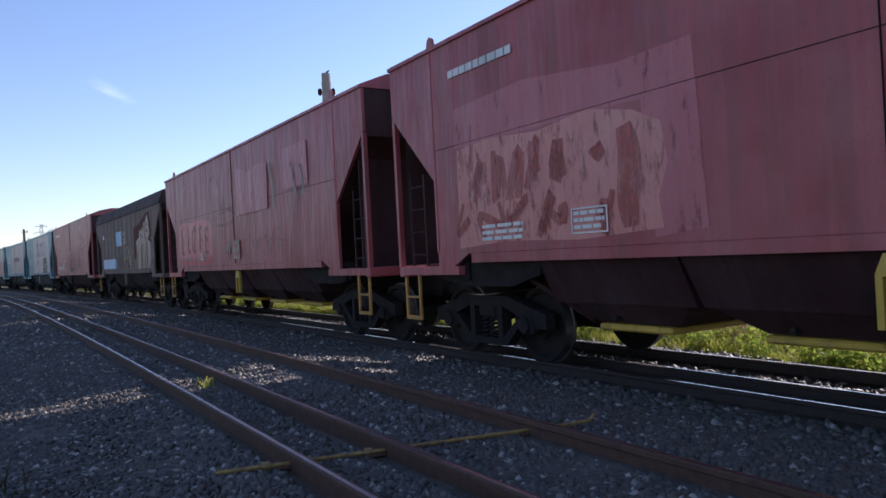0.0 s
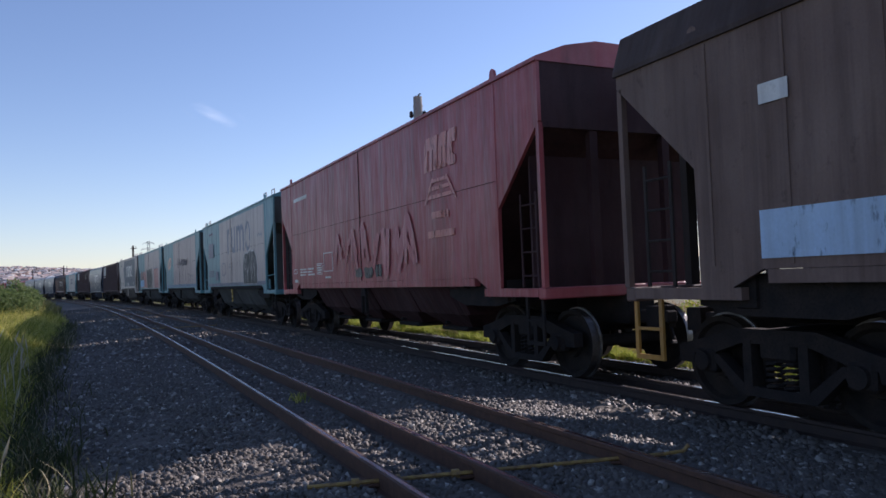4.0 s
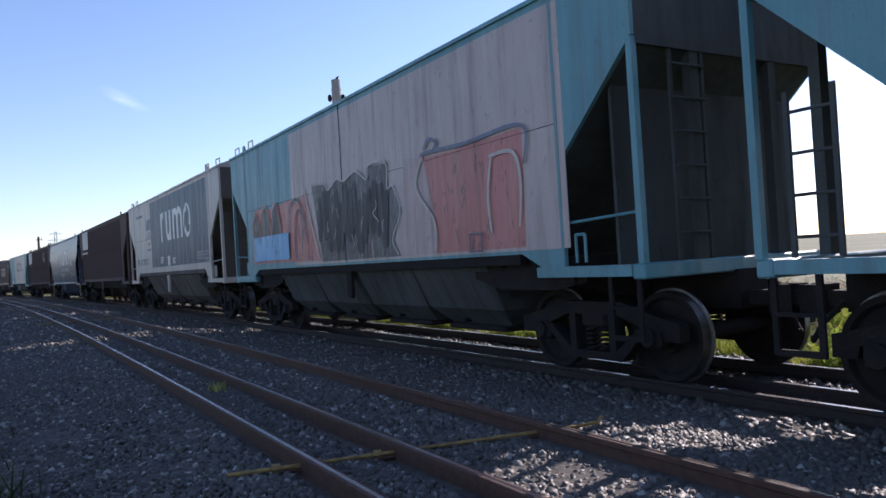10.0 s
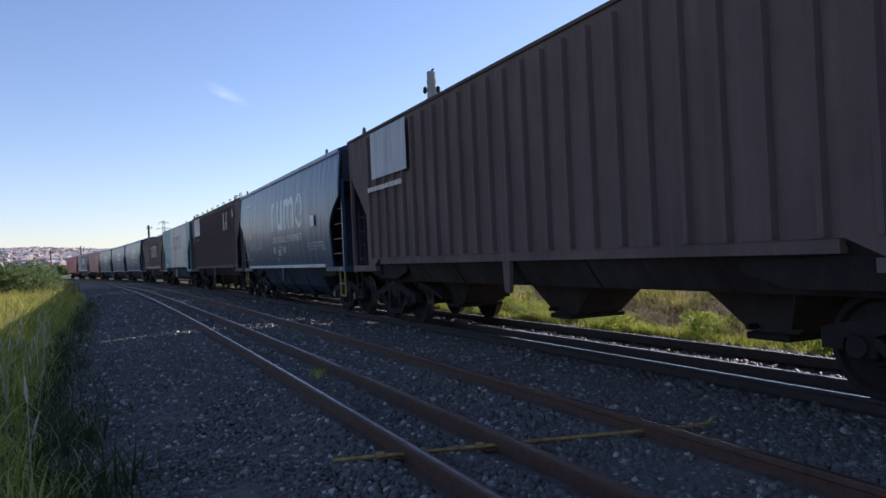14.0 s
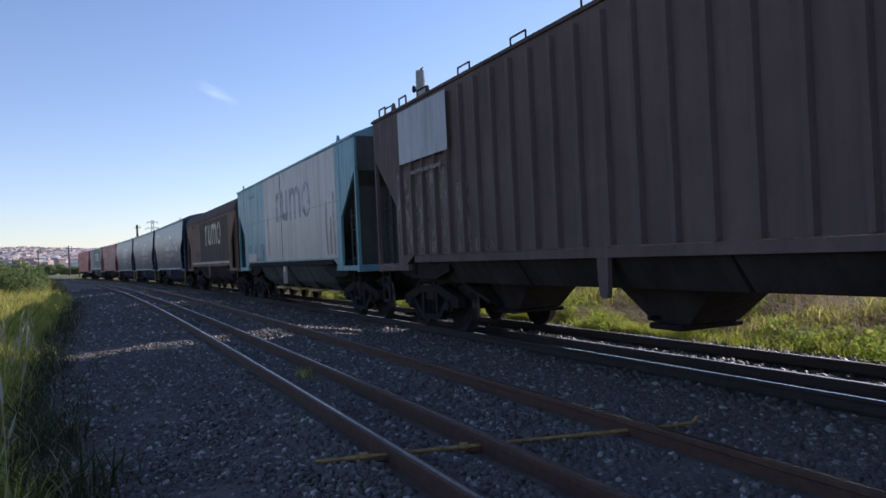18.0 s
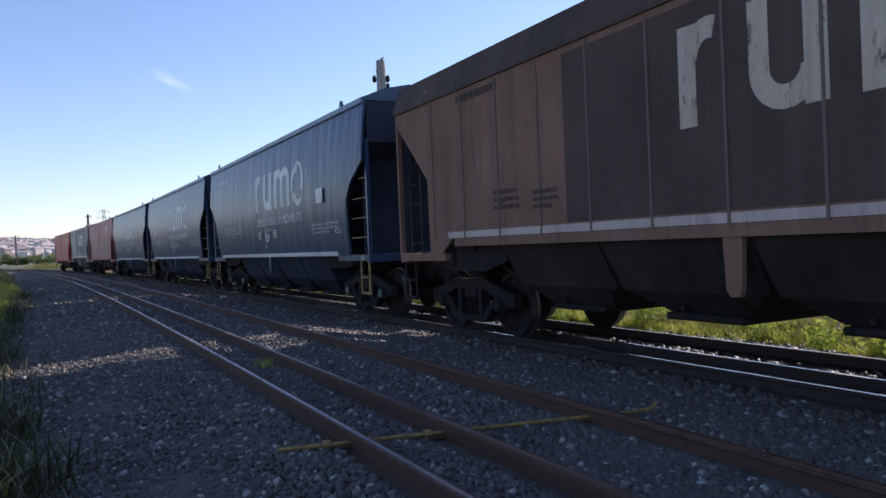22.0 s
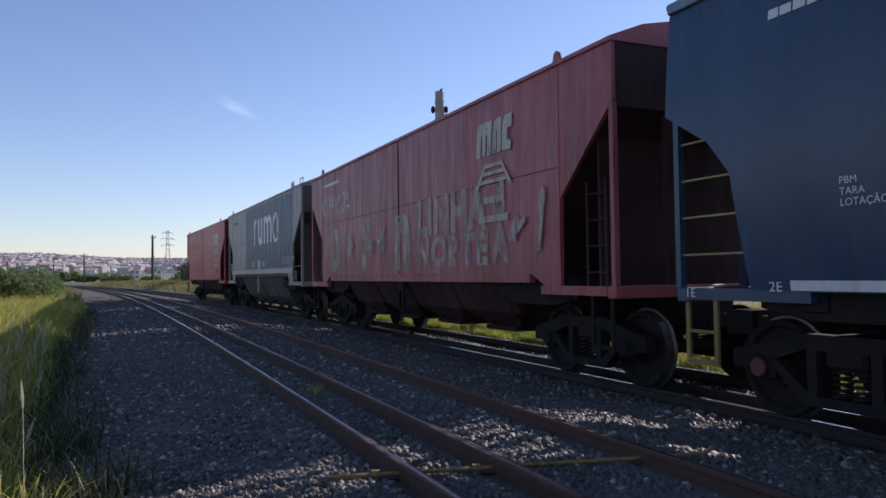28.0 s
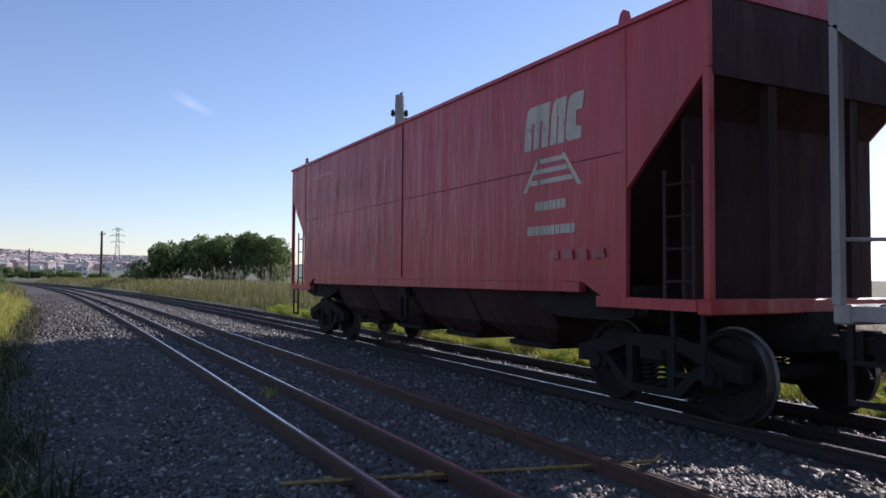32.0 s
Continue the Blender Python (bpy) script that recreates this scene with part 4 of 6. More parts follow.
        if tall is not None:
            ladder(w, "ladder", -HALF + 0.06, -h + 0.30, -h + 0.62, 0.50, 3.3, tall, 9)
    elif kind == "flat":
        for y in (-h + 1.13, h - 1.13):
            part("seam", Mesh().box(-HALF - 0.009, -HALF + 0.01, y - 0.022, y + 0.022, 1.40, EAVE - 0.03), body, w)
        if BELLY < 1.45:
            part("seam", Mesh().box(-HALF - 0.0145, -HALF + 0.01, -0.0035, 0.0035, 1.42, EAVE - 0.03), UNDER, w)
        part("seam", Mesh().box(-HALF - 0.007, -HALF + 0.01, -h + 1.15, h - 1.15, 2.744, 2.750), UNDER, w)
    return w, wheels, Side(w, pitch, bulge)


# ---- the train, from the wagon that is passing at the start to the last one, with an unseen one ahead ----
JOINT = (-19.5, -4.74, 10.06, 24.88, 39.27, 54.39, 69.19, 84.05, 98.88, 113.58, 128.34, 142.92, 158.39, 172.97, 186.83, 201.78, 216.23, 231.02, 245.94, 260.2, 274.95)
TRAIN = []


def pitch_of(i):
    return JOINT[i + 1] - JOINT[i]


# where each body begins and ends behind the joint before it
ENDS = {1: (0.45, 14.29), 2: (0.42, 14.35), 3: (0.45, 13.41), 4: (0.57, 14.56), 5: (0.47, 14.32), 6: (0.67, 14.44), 7: (0.74, 14.29), 8: (0.58, 14.19), 9: (0.20, 14.85),
        10: (0.76, 14.14), 11: (0.02, 14.80), 12: (0.52, 14.33), 13: (0.35, 14.02), 14: (1.47, 14.89), 15: (1.0, 14.28), 16: (0.88, 14.32), 17: (0.50, 14.30), 18: (0.56, 13.78), 19: (0.70, 14.25)}


def add_wagon(i, *args, eave=4.08, belly=1.38, **kw):
    global EAVE, BELLY
    EAVE, BELLY = eave, belly
    near, far = ENDS.get(i, (0.5, pitch_of(i) - 0.5))
    w, wheels, art = hopper_wagon(far - near + 1.0, *args, **kw)
    TRAIN.append((w, JOINT[i] + (near + far) / 2, wheels))
    art.p = near + far
    return art


def number(a, u, z, mat, w=1.38, h=0.17):
    """The wagon's running number, withheld: plain bars."""
    a.bars("number_bar", u - w, u, z, z + h, 1, mat, seed=5, cut=10)


def blobs(a, name, u0, u1, z0, z1, n, mat, seed):
    """A row of uneven sprayed letters that cannot be read."""
    rnd = random.Random(seed)
    step = (u1 - u0) / n
    for i in range(n):
        c = u1 - step * (i + 0.5)
        w, lo, hi = step * rnd.uniform(0.32, 0.46), z0 + rnd.uniform(0, 0.12) * (z1 - z0), z1 - rnd.uniform(0, 0.22) * (z1 - z0)
        k = 12
        out = []
        for q in range(k):
            an = 2 * math.pi * q / k
            r = 1 + rnd.uniform(-0.16, 0.16)
            out.append((c + w * r * max(-0.9, min(0.9, 1.25 * math.cos(an))), (lo + hi) / 2 + (hi - lo) / 2 * r * max(-0.93, min(0.93, 1.2 * math.sin(an)))))
        a.shape(name, [out], mat)
        a.lift -= 0.0012


def ribbon(a, name, pts, width, mat, closed=False):
    """One sprayed stroke through points of (u, z): a smooth flat ribbon with tapering ends."""
    n = len(pts)
    line = []
    for k in range(n if closed else n - 1):
        p0, p1, p2, p3 = (pts[(k + d) % n] if closed else pts[min(max(k + d, 0), n - 1)] for d in (-1, 0, 1, 2))
        for q in range(6):
            t = q / 6
            line.append(tuple(0.5 * (2 * p1[c] + (p2[c] - p0[c]) * t + (2 * p0[c] - 5 * p1[c] + 4 * p2[c] - p3[c]) * t * t + (3 * p1[c] - p0[c] - 3 * p2[c] + p3[c]) * t ** 3) for c in (0, 1)))
    line.append(line[0] if closed else pts[-1])
    m, v = Mesh(), []
    for k, (u, z) in enumerate(line):
        (au, az), (bu, bz) = line[max(k - 1, 0)], line[min(k + 1, len(line) - 1)]
        d = math.hypot(bu - au, bz - az) or 1.0
        w = width / 2 * (1.0 if closed else 0.55 + 0.45 * math.sin(math.pi * min(1.0, (k + 1) / len(line))))
        nu, nz = -(bz - az) / d * w, (bu - au) / d * w
        v += [(a.x(z + nz) - 0.0002 * k, u + nu - a.p / 2, z + nz), (a.x(z - nz) - 0.0002 * k, u - nu - a.p / 2, z - nz)]
    m.add(v, [(2 * k, 2 * k + 2, 2 * k + 3, 2 * k + 1) for k in range(len(line) - 1)])
    a.lift += 0.0005
    part(name, m, mat, a.w)


def scrawl(a, name, u0, u1, z0, z1, n, mat, seed, width=0.05):
    """A row of hand-sprayed letters that cannot be read, each one bent stroke."""
    rnd = random.Random(seed)
    step, h = (u1 - u0) / n, z1 - z0
    for i in range(n):
        c = u1 - step * (i + 0.5)
        k = rnd.choice((3, 4, 4, 5))
        pts = [(c - step * (rnd.uniform(-0.62, 0.62)), z0 + h * ((q % 2) * 0.55 + rnd.uniform(0.0, 0.45))) for q in range(k)]
        ribbon(a, name, pts, width * rnd.uniform(0.7, 1.2), mat)
    a.lift += 0.0016


def hollow(a, name, u0, u1, z0, z1, t, mat):
    a.shape(name, [[(u0, z0), (u1, z0), (u1, z0 + t), (u0, z0 + t)], [(u0, z1 - t), (u1, z1 - t), (u1, z1), (u0, z1)],
                   [(u0, z0 + t), (u0 + t, z0 + t), (u0 + t, z1 - t), (u0, z1 - t)], [(u1 - t, z0 + t), (u1, z0 + t), (u1, z1 - t), (u1 - t, z1 - t)]], mat)


def red_wagons():
    # never in view: added ahead of the others to keep sun off the ground
    a = add_wagon(0, RED, "red grain hopper wagon with grimy underframe", gate=YELLOW)
    a = add_wagon(1, RED, "faded red grain hopper wagon with a pink scrubbed patch", steps=STEP_ORANGE, gate=YELLOW, bracket=YELLOW)
    a.shape("faded_band", [[(12.66, 2.70), (12.62, 3.20), (11.2, 3.26), (9.8, 3.10), (8.9, 3.12), (8.82, 1.5), (9.4, 1.44), (9.5, 2.70)]], PINK_DIM)
    a.shape("scrubbed_patch", [[(12.62, 1.44), (12.60, 2.68), (11.9, 2.72), (11.0, 2.66), (10.2, 2.74), (9.6, 2.62), (9.28, 2.46), (9.22, 2.1), (9.34, 1.8), (9.30, 1.52), (10.4, 1.46), (11.6, 1.50)]], PINK)
    scrawl(a, "spray_smudge", 10.0, 12.5, 1.95, 2.6, 6, REDSPRAY, 3, 0.17)
    scrawl(a, "spray_smudge", 9.9, 12.6, 1.50, 2.0, 6, REDSPRAY, 4, 0.14)
    ribbon(a, "spray_column", [(9.72, 2.5), (9.66, 2.2), (9.7, 1.8), (9.68, 1.55)], 0.30, REDSPRAY)
    a.lift += 0.002
    number(a, 12.70, 3.56, WHITE)
    a.bars("data_bar", 11.3, 12.1, 1.50, 1.72, 3, WHITE, seed=2)
    hollow(a, "data_table", 9.98, 10.5, 1.52, 1.78, 0.015, WHITE)
    a.bars("data_bar", 10.02, 10.46, 1.55, 1.76, 3, WHITE, seed=3)
    a = add_wagon(2, RED, "faded red grain hopper wagon with old spray paint", steps=STEP_ORANGE, gate=YELLOW, bracket=YELLOW)
    a.shape("scrubbed_patch", [[(12.80, 1.66), (12.74, 2.62), (12.0, 2.66), (11.2, 2.60), (10.5, 2.66), (9.5, 2.52), (9.28, 2.36), (9.32, 1.66), (10.6, 1.60), (11.8, 1.63)]], SCRUBBED)
    a.rect("fresh_red_strip", 9.40, 12.85, 1.42, 1.60, RED_NEW)
    # four letters, half scrubbed off, with thin white at their feet
    for k, line in enumerate(([(12.46, 2.48), (12.42, 2.1), (12.46, 1.80), (12.22, 1.78)], [(11.80, 2.56), (11.70, 2.2), (11.74, 1.86), (11.52, 1.80)],
                              [(10.86, 2.34), (11.02, 2.46), (11.20, 2.3), (11.22, 1.96), (11.06, 1.78), (10.86, 1.86)], [(10.50, 1.78), (10.44, 2.2), (10.46, 2.42), (10.16, 2.42)],
                              [(9.58, 2.34), (9.86, 2.36), (9.88, 2.0), (9.86, 1.74), (9.60, 1.76)])):
        u = line[1][0]
        ribbon(a, "worn_letter", line, 0.15, REDSPRAY)
        ribbon(a, "rust_run", [(u + 0.03, 2.40), (u - 0.02, 2.12), (u + 0.04, 1.9)], 0.05, RUSTWASH)
        ribbon(a, "pale_edge", [(q + 0.13, z - 0.03) for q, z in line], 0.022, GHOST)
        ribbon(a, "pale_edge", [(q - 0.12, z + 0.02) for q, z in line[:3]], 0.018, GHOST)
        if k < 3:
            ribbon(a, "pale_foot", [(u + 0.28, 1.66), (u + 0.05, 1.585), (u - 0.26, 1.64)], 0.045, GHOST)
    for u in (10.42, 9.84):
        ribbon(a, "worn_letter", [(u, 2.10), (u - 0.24, 2.09)], 0.12, REDSPRAY)
    hollow(a, "data_table", 10.08, 10.5, 1.51, 1.75, 0.012, GHOST)
    a.bars("data_bar", 10.11, 10.47, 1.54, 1.73, 3, WHITE, seed=6)
    a.words("painted_figures", "12", 12.0, 3.57, 0.16, WHITE)
    a.shape("pale_patch", [[(7.14, 2.50), (4.93, 2.53), (4.88, 3.48), (5.6, 3.52), (6.2, 3.42), (7.03, 3.64)]], PINK_DIM)
    a.rect("grey_patch", 2.7, 3.95, 2.80, 3.60, PINK_DIM)
    a.shape("warning_diamond", [[(7.82, 1.95), (7.66, 1.75), (7.82, 1.55), (7.98, 1.75)]], GHOST)
    a.shape("warning_mark", [[(7.82, 1.86), (7.76, 1.76), (7.82, 1.72), (7.88, 1.76)]], BLACK)
    a.rect("warning_bar", 7.74, 7.90, 1.66, 1.69, BLACK)
    a.rect("notice", 6.95, 7.42, 1.52, 1.95, TAN)
    a.bars("data_bar", 7.0, 7.36, 1.55, 1.90, 2, RED, seed=4, cut=2)
    ribbon(a, "spray_loop", [(9.15, 3.05), (9.25, 3.40), (8.95, 3.62), (8.61, 3.55), (8.4, 3.3)], 0.09, GREEN_FADE)
    ribbon(a, "spray_loop", [(8.9, 2.75), (8.85, 2.45), (8.2, 2.36), (7.4, 2.40), (7.15, 2.62), (7.9, 2.70), (8.4, 2.62)], 0.09, GREEN_FADE)
    for u in (8.25, 8.0, 7.72):
        ribbon(a, "spray_loop", [(u + 0.05, 3.05), (u, 2.9), (u - 0.09, 2.72)], 0.08, GREEN_FADE)
    # a faded bubble tag, its outline only, with a scribble beside it
    rnd = random.Random(11)
    for k in range(7):
        u = 6.75 - 0.33 * k
        hgt = rnd.uniform(0.28, 0.46)
        ribbon(a, "dark_tag", [(u + 0.14, 1.56), (u + 0.17, 1.56 + hgt * 0.6), (u, 1.58 + hgt), (u - 0.17, 1.56 + hgt * 0.6), (u - 0.15, 1.58)], 0.05, SOOT_FADE)
    for k in range(7):
        z = 1.62 + 0.07 * k
        ribbon(a, "dark_tag", [(4.38, z), (4.25, z + rnd.uniform(-0.06, 0.08)), (4.1, z - rnd.uniform(-0.05, 0.08)), (3.96, z + 0.03)], 0.022, SOOT_FADE)
    for u, z0, z1 in ((4.62, 2.5, 3.45), (3.38, 2.35, 3.3), (3.0, 2.6, 3.2)):
        ribbon(a, "faint_tag", [(u + 0.12, z1), (u, (z0 + z1) / 2 + 0.2), (u - 0.1, (z0 + z1) / 2 - 0.2), (u - 0.05, z0)], 0.07, GREEN_DIM)
    a.lift += 0.002
    a = add_wagon(4, RED, "red grain hopper wagon with white lettering", gate=UNDER, bracket=UNDER, eave=4.18)
    number(a, 13.10, 3.60, WHITE)
    a.bars("data_bar", 11.9, 12.58, 1.58, 1.80, 3, WHITE, seed=12)
    a.bars("data_bar", 11.15, 11.8, 1.58, 1.80, 3, WHITE, seed=13)
    hollow(a, "data_table", 10.46, 10.95, 1.60, 1.88, 0.015, WHITE)
    a.bars("data_bar", 10.5, 10.9, 1.62, 1.86, 4, WHITE, seed=14)
    hollow(a, "chalked_frame", 9.58, 10.33, 1.66, 2.12, 0.02, WHITE)
    a.bars("data_bar", 9.75, 10.2, 1.48, 1.56, 1, WHITE, seed=15)
    hollow(a, "small_plate", 12.88, 13.22, 1.66, 1.79, 0.02, WHITE)
    a.rect("small_plate", 12.84, 13.14, 1.42, 1.50, WHITE)
    blobs(a, "dark_tag", 6.2, 8.0, 1.44, 1.75, 3, BLACK, 17)
    a.rail_mark(4.15, 3.20, PINK, 1.05)
    scrawl(a, "pale_letter", 4.4, 9.4, 1.5, 2.6, 8, PINK_DIM, 22, 0.18)


def brown_graffiti_wagon():
    a = add_wagon(3, DRAB, "weathered brown hopper wagon covered in graffiti", "planked", roof=ROOF_BROWN, steps=STEP_ORANGE, gate=UNDER, hand=UNDER, both=False, eave=3.53, steep=True)
    a.shape("maroon_ground", [[(4.86, 1.75), (4.78, 2.95), (4.1, 3.0), (3.43, 3.12), (2.54, 3.36), (2.08, 3.38), (1.88, 2.95), (1.92, 2.4), (2.04, 2.25), (3.1, 2.2), (4.3, 1.9)]], MAROON)
    a.shape("cream_ground", [[(4.46, 2.42), (4.1, 2.50), (3.76, 2.56), (3.13, 2.50), (2.6, 2.46), (2.05, 2.32), (2.02, 1.74), (2.28, 1.42), (4.30, 1.42), (4.34, 1.9)]], TAN)
    for o in ([(3.84, 2.42), (3.78, 2.76), (3.55, 2.84), (3.34, 2.70), (3.30, 2.44)], [(3.36, 2.70), (3.24, 2.90), (3.10, 2.80), (3.02, 2.62), (3.04, 3.04), (2.92, 3.06), (2.84, 2.46), (3.08, 2.44)],
              [(2.80, 2.48), (2.82, 2.98), (2.62, 3.14), (2.33, 3.28), (2.20, 2.95), (2.12, 2.62), (2.42, 2.42)]):
        a.shape("cream_letter", [o], TAN)
    ribbon(a, "letter_counter", [(2.58, 2.90), (2.46, 2.98), (2.38, 2.86)], 0.05, MAROON)
    ribbon(a, "letter_counter", [(2.52, 2.80), (2.44, 2.70), (2.38, 2.76)], 0.09, MAROON)
    ribbon(a, "letter_counter", [(3.58, 2.60), (3.50, 2.66), (3.46, 2.56)], 0.06, MAROON)
    for u, z0, z1 in ((4.12, 1.45, 2.3), (3.60, 1.45, 2.25), (3.32, 1.5, 2.3), (2.86, 1.45, 2.2), (2.52, 1.5, 2.3)):
        ribbon(a, "paint_run", [(u, z1), (u - 0.04, (z0 + z1) / 2), (u + 0.03, z0)], 0.05, BROWNED)
    for pts in ([(1.84, 2.42), (1.62, 2.40), (1.56, 2.1), (1.60, 1.5)], [(1.70, 2.1), (1.66, 1.9), (1.72, 1.75)]):
        ribbon(a, "pale_edge", pts, 0.03, CREAM)
    a.shape("drip", [[(5.12, 1.40), (4.86, 1.40), (4.80, 1.37), (5.10, 1.37)]], GREY_DIM)
    a.lift += 0.002
    a.rect("blue_patch", 7.18, 8.30, 2.38, 2.96, SKYBLUE)
    a.rect("whitewashed_patch", 8.52, 11.55, 1.47, 1.88, PALEBLUE)
    a.rect("small_plate", 11.2, 11.5, 2.78, 2.95, WHITE)
    a.shape("rust_patch", [[(6.9, 1.46), (6.85, 2.2), (6.3, 2.42), (5.4, 2.2), (5.0, 1.46)]], RUSTWASH)
    scrawl(a, "dark_tag", 4.95, 6.9, 1.5, 2.4, 4, BLACK, 34, 0.05)
    for pts in ([(6.80, 1.9), (6.72, 2.2), (6.36, 2.31), (6.2, 2.1), (6.3, 1.8)], [(6.2, 2.18), (5.9, 2.28), (5.68, 2.27), (5.5, 2.0), (5.32, 1.82)], [(5.68, 2.24), (5.62, 1.9), (5.34, 1.5)], [(5.3, 2.2), (4.95, 2.02), (4.92, 1.5)]):
        ribbon(a, "pale_tag", pts, 0.025, GREY_DIM)
        ribbon(a, "dark_tag", [(u + 0.05, z - 0.03) for u, z in pts], 0.035, BLACK)
    for pts in ([(6.84, 2.94), (6.74, 2.7), (6.8, 2.58)], [(6.62, 2.86), (6.5, 2.66), (6.4, 2.9)], [(6.28, 2.92), (6.24, 2.7), (6.32, 2.6)], [(6.78, 2.66), (6.5, 2.58), (6.26, 2.68)]):
        ribbon(a, "ochre_tag", pts, 0.09, RUBBED_OCHRE)
    ribbon(a, "ochre_tag", [(6.75, 2.52), (6.55, 2.44), (6.3, 2.52)], 0.08, RUBBED_OCHRE)
    for pts in ([(9.25, 2.25), (9.05, 1.95), (8.85, 2.30)], [(8.7, 1.5), (8.62, 1.9), (8.3, 2.18), (8.1, 2.0), (8.4, 1.75)], [(7.95, 1.45), (8.0, 2.1), (7.75, 1.8), (7.5, 2.15), (7.3, 1.45)], [(7.6, 1.45), (7.25, 2.2), (7.22, 1.5)]):
        ribbon(a, "scratched_tag", pts, 0.05, BLACK)
        ribbon(a, "pale_edge", [(u - 0.05, z + 0.02) for u, z in pts], 0.02, GREY_DIM)


def teal_wagons():
    a = add_wagon(5, TEAL, "teal and grey hopper wagon with dark graffiti", grab=True, hand=PALE, posts=TEAL, belt=UNDER, bracket=YELLOW, eave=4.15)
    a.rect("grey_panel", 1.75, 9.95, 1.42, 4.04, GREY)
    a.rect("lower_band", 1.75, 13.0, 1.40, 1.52, SLATE)
    a.emblem(8.18, 2.66, 1.0, SLATE, "faded dark emblem bar")
    for letter, u, z in (("l", 8.26, 2.09), ("o", 7.88, 2.10), ("g", 7.30, 2.12), ("\u00ed", 6.70, 2.13), ("s", 6.34, 2.12), ("t", 5.80, 2.13)):
        a.words("faint_letter", letter, u, z, 0.40, SLATE_DIM)
    rim = [(5.16, 1.45), (5.20, 2.05), (5.08, 2.44), (4.72, 2.60), (4.30, 2.56), (4.02, 2.66), (3.66, 2.60), (3.30, 2.62), (2.96, 2.44), (2.80, 2.05), (2.86, 1.45)]
    a.shape("sprayed_outline", [rim], CHALK)
    a.shape("sprayed_ground", [[(4.0 + (u - 4.0) * 0.955, 1.46 + (z - 1.45) * 0.95) for u, z in rim]], INK)
    for pts in ([(4.98, 2.2), (4.9, 2.45), (4.74, 2.22), (4.86, 2.02), (4.62, 1.98), (4.55, 2.12)], [(4.86, 1.98), (4.66, 1.8), (4.72, 1.5)], [(4.58, 2.48), (4.42, 2.1), (4.34, 1.85), (4.2, 2.0), (4.08, 2.12)], [(4.5, 1.95), (4.34, 1.75), (4.38, 1.5)],
                [(3.98, 2.55), (3.92, 2.0), (3.72, 1.98), (3.62, 2.35), (3.52, 2.5)], [(3.84, 1.95), (3.74, 1.7), (3.80, 1.5)], [(3.46, 2.45), (3.40, 2.1), (3.56, 1.8)], [(3.32, 2.3), (3.18, 2.38), (3.14, 2.1), (3.32, 1.95)], [(3.2, 2.0), (3.3, 1.7), (3.36, 1.48)]):
        ribbon(a, "letter_outline", pts, 0.045, CHALK)
    a.lift += 0.0012
    scrawl(a, "faint_tag", 1.9, 2.65, 2.98, 3.18, 6, SLATE_DIM, 6, 0.05)
    a.rect("dark_patch", 11.40, 12.62, 2.66, 3.30, SLATE)
    number(a, 12.52, 3.62, SLATE, 1.15)
    hollow(a, "painted_frame", 8.62, 9.34, 1.83, 2.33, 0.03, SLATE)
    a.rect("violet_patch", 10.32, 10.86, 1.65, 2.03, SLATE)
    a.bars("data_bar", 11.15, 12.62, 1.80, 2.10, 3, SLATE, seed=7)
    a = add_wagon(6, TEAL, "teal and mauve-grey hopper wagon with an orange badge", posts=TEAL, belt=UNDER, eave=4.12)
    a.rect("grey_panel", 1.85, 9.98, 1.58, 4.04, MAUVE)
    a.rect("lower_band", 1.75, 12.9, 1.42, 1.58, BLUEBAND)
    k = 28
    a.shape("badge", [[(11.73 + 0.80 * math.cos(q), 2.89 + 0.33 * math.sin(q) - 0.17 * math.cos(q)) for q in (2 * math.pi * i / k for i in range(k))]], ORANGE, "orange oval badge")
    a.shape("badge_mark", [[(12.30, 2.64), (12.18, 2.64), (11.98, 2.84), (11.92, 2.70), (11.80, 2.72), (11.86, 3.04), (12.02, 3.02)]], BLUE)
    for u, z in ((11.72, 2.76), (11.34, 2.84)):
        a.shape("badge_mark", [[(u, z), (u - 0.30, z + 0.04), (u - 0.30, z + 0.11), (u - 0.14, z + 0.10), (u - 0.16, z + 0.33), (u - 0.04, z + 0.32)]], BLUE)
        a.lift -= 0.0012
    a.lift += 0.0012
    hollow(a, "hatch_outline", 8.86, 9.36, 1.78, 2.33, 0.02, SLATE)
    hollow(a, "hatch_outline", 10.16, 10.58, 1.75, 1.91, 0.02, SLATE)
    for u, hgt in ((10.7, 0.9), (9.9, 0.5), (9.5, 0.42), (9.2, 0.5), (8.9, 0.3), (8.2, 0.6)):
        ribbon(a, "paint_run", [(u + 0.03, 1.45), (u, 1.45 + hgt * 0.5), (u - 0.06, 1.45 + hgt), (u - 0.22, 1.52 + hgt)], 0.05, GHOST)
    # the dark feet of letters that were painted out, each hollowed at its top
    for u, w, z0, z1 in ((8.03, 0.09, 2.56, 3.0), (7.50, 0.13, 2.68, 3.02), (7.05, 0.10, 2.66, 2.92), (6.62, 0.12, 2.68, 2.98), (6.12, 0.14, 2.60, 3.02), (5.62, 0.16, 2.64, 2.96)):
        a.shape("dark_tag", [[(u + w, z1), (u + w * 0.7, z1 - 0.07), (u, z1 - 0.09), (u - w * 0.7, z1 - 0.07), (u - w, z1), (u - w, z0), (u + w, z0)]], DUSK)
        ribbon(a, "pale_edge", [(u + w, z1 + 0.16), (u + w * 0.7, z1 - 0.03), (u, z1 - 0.06), (u - w * 0.7, z1 - 0.03), (u - w, z1 + 0.12)], 0.02, GHOST)
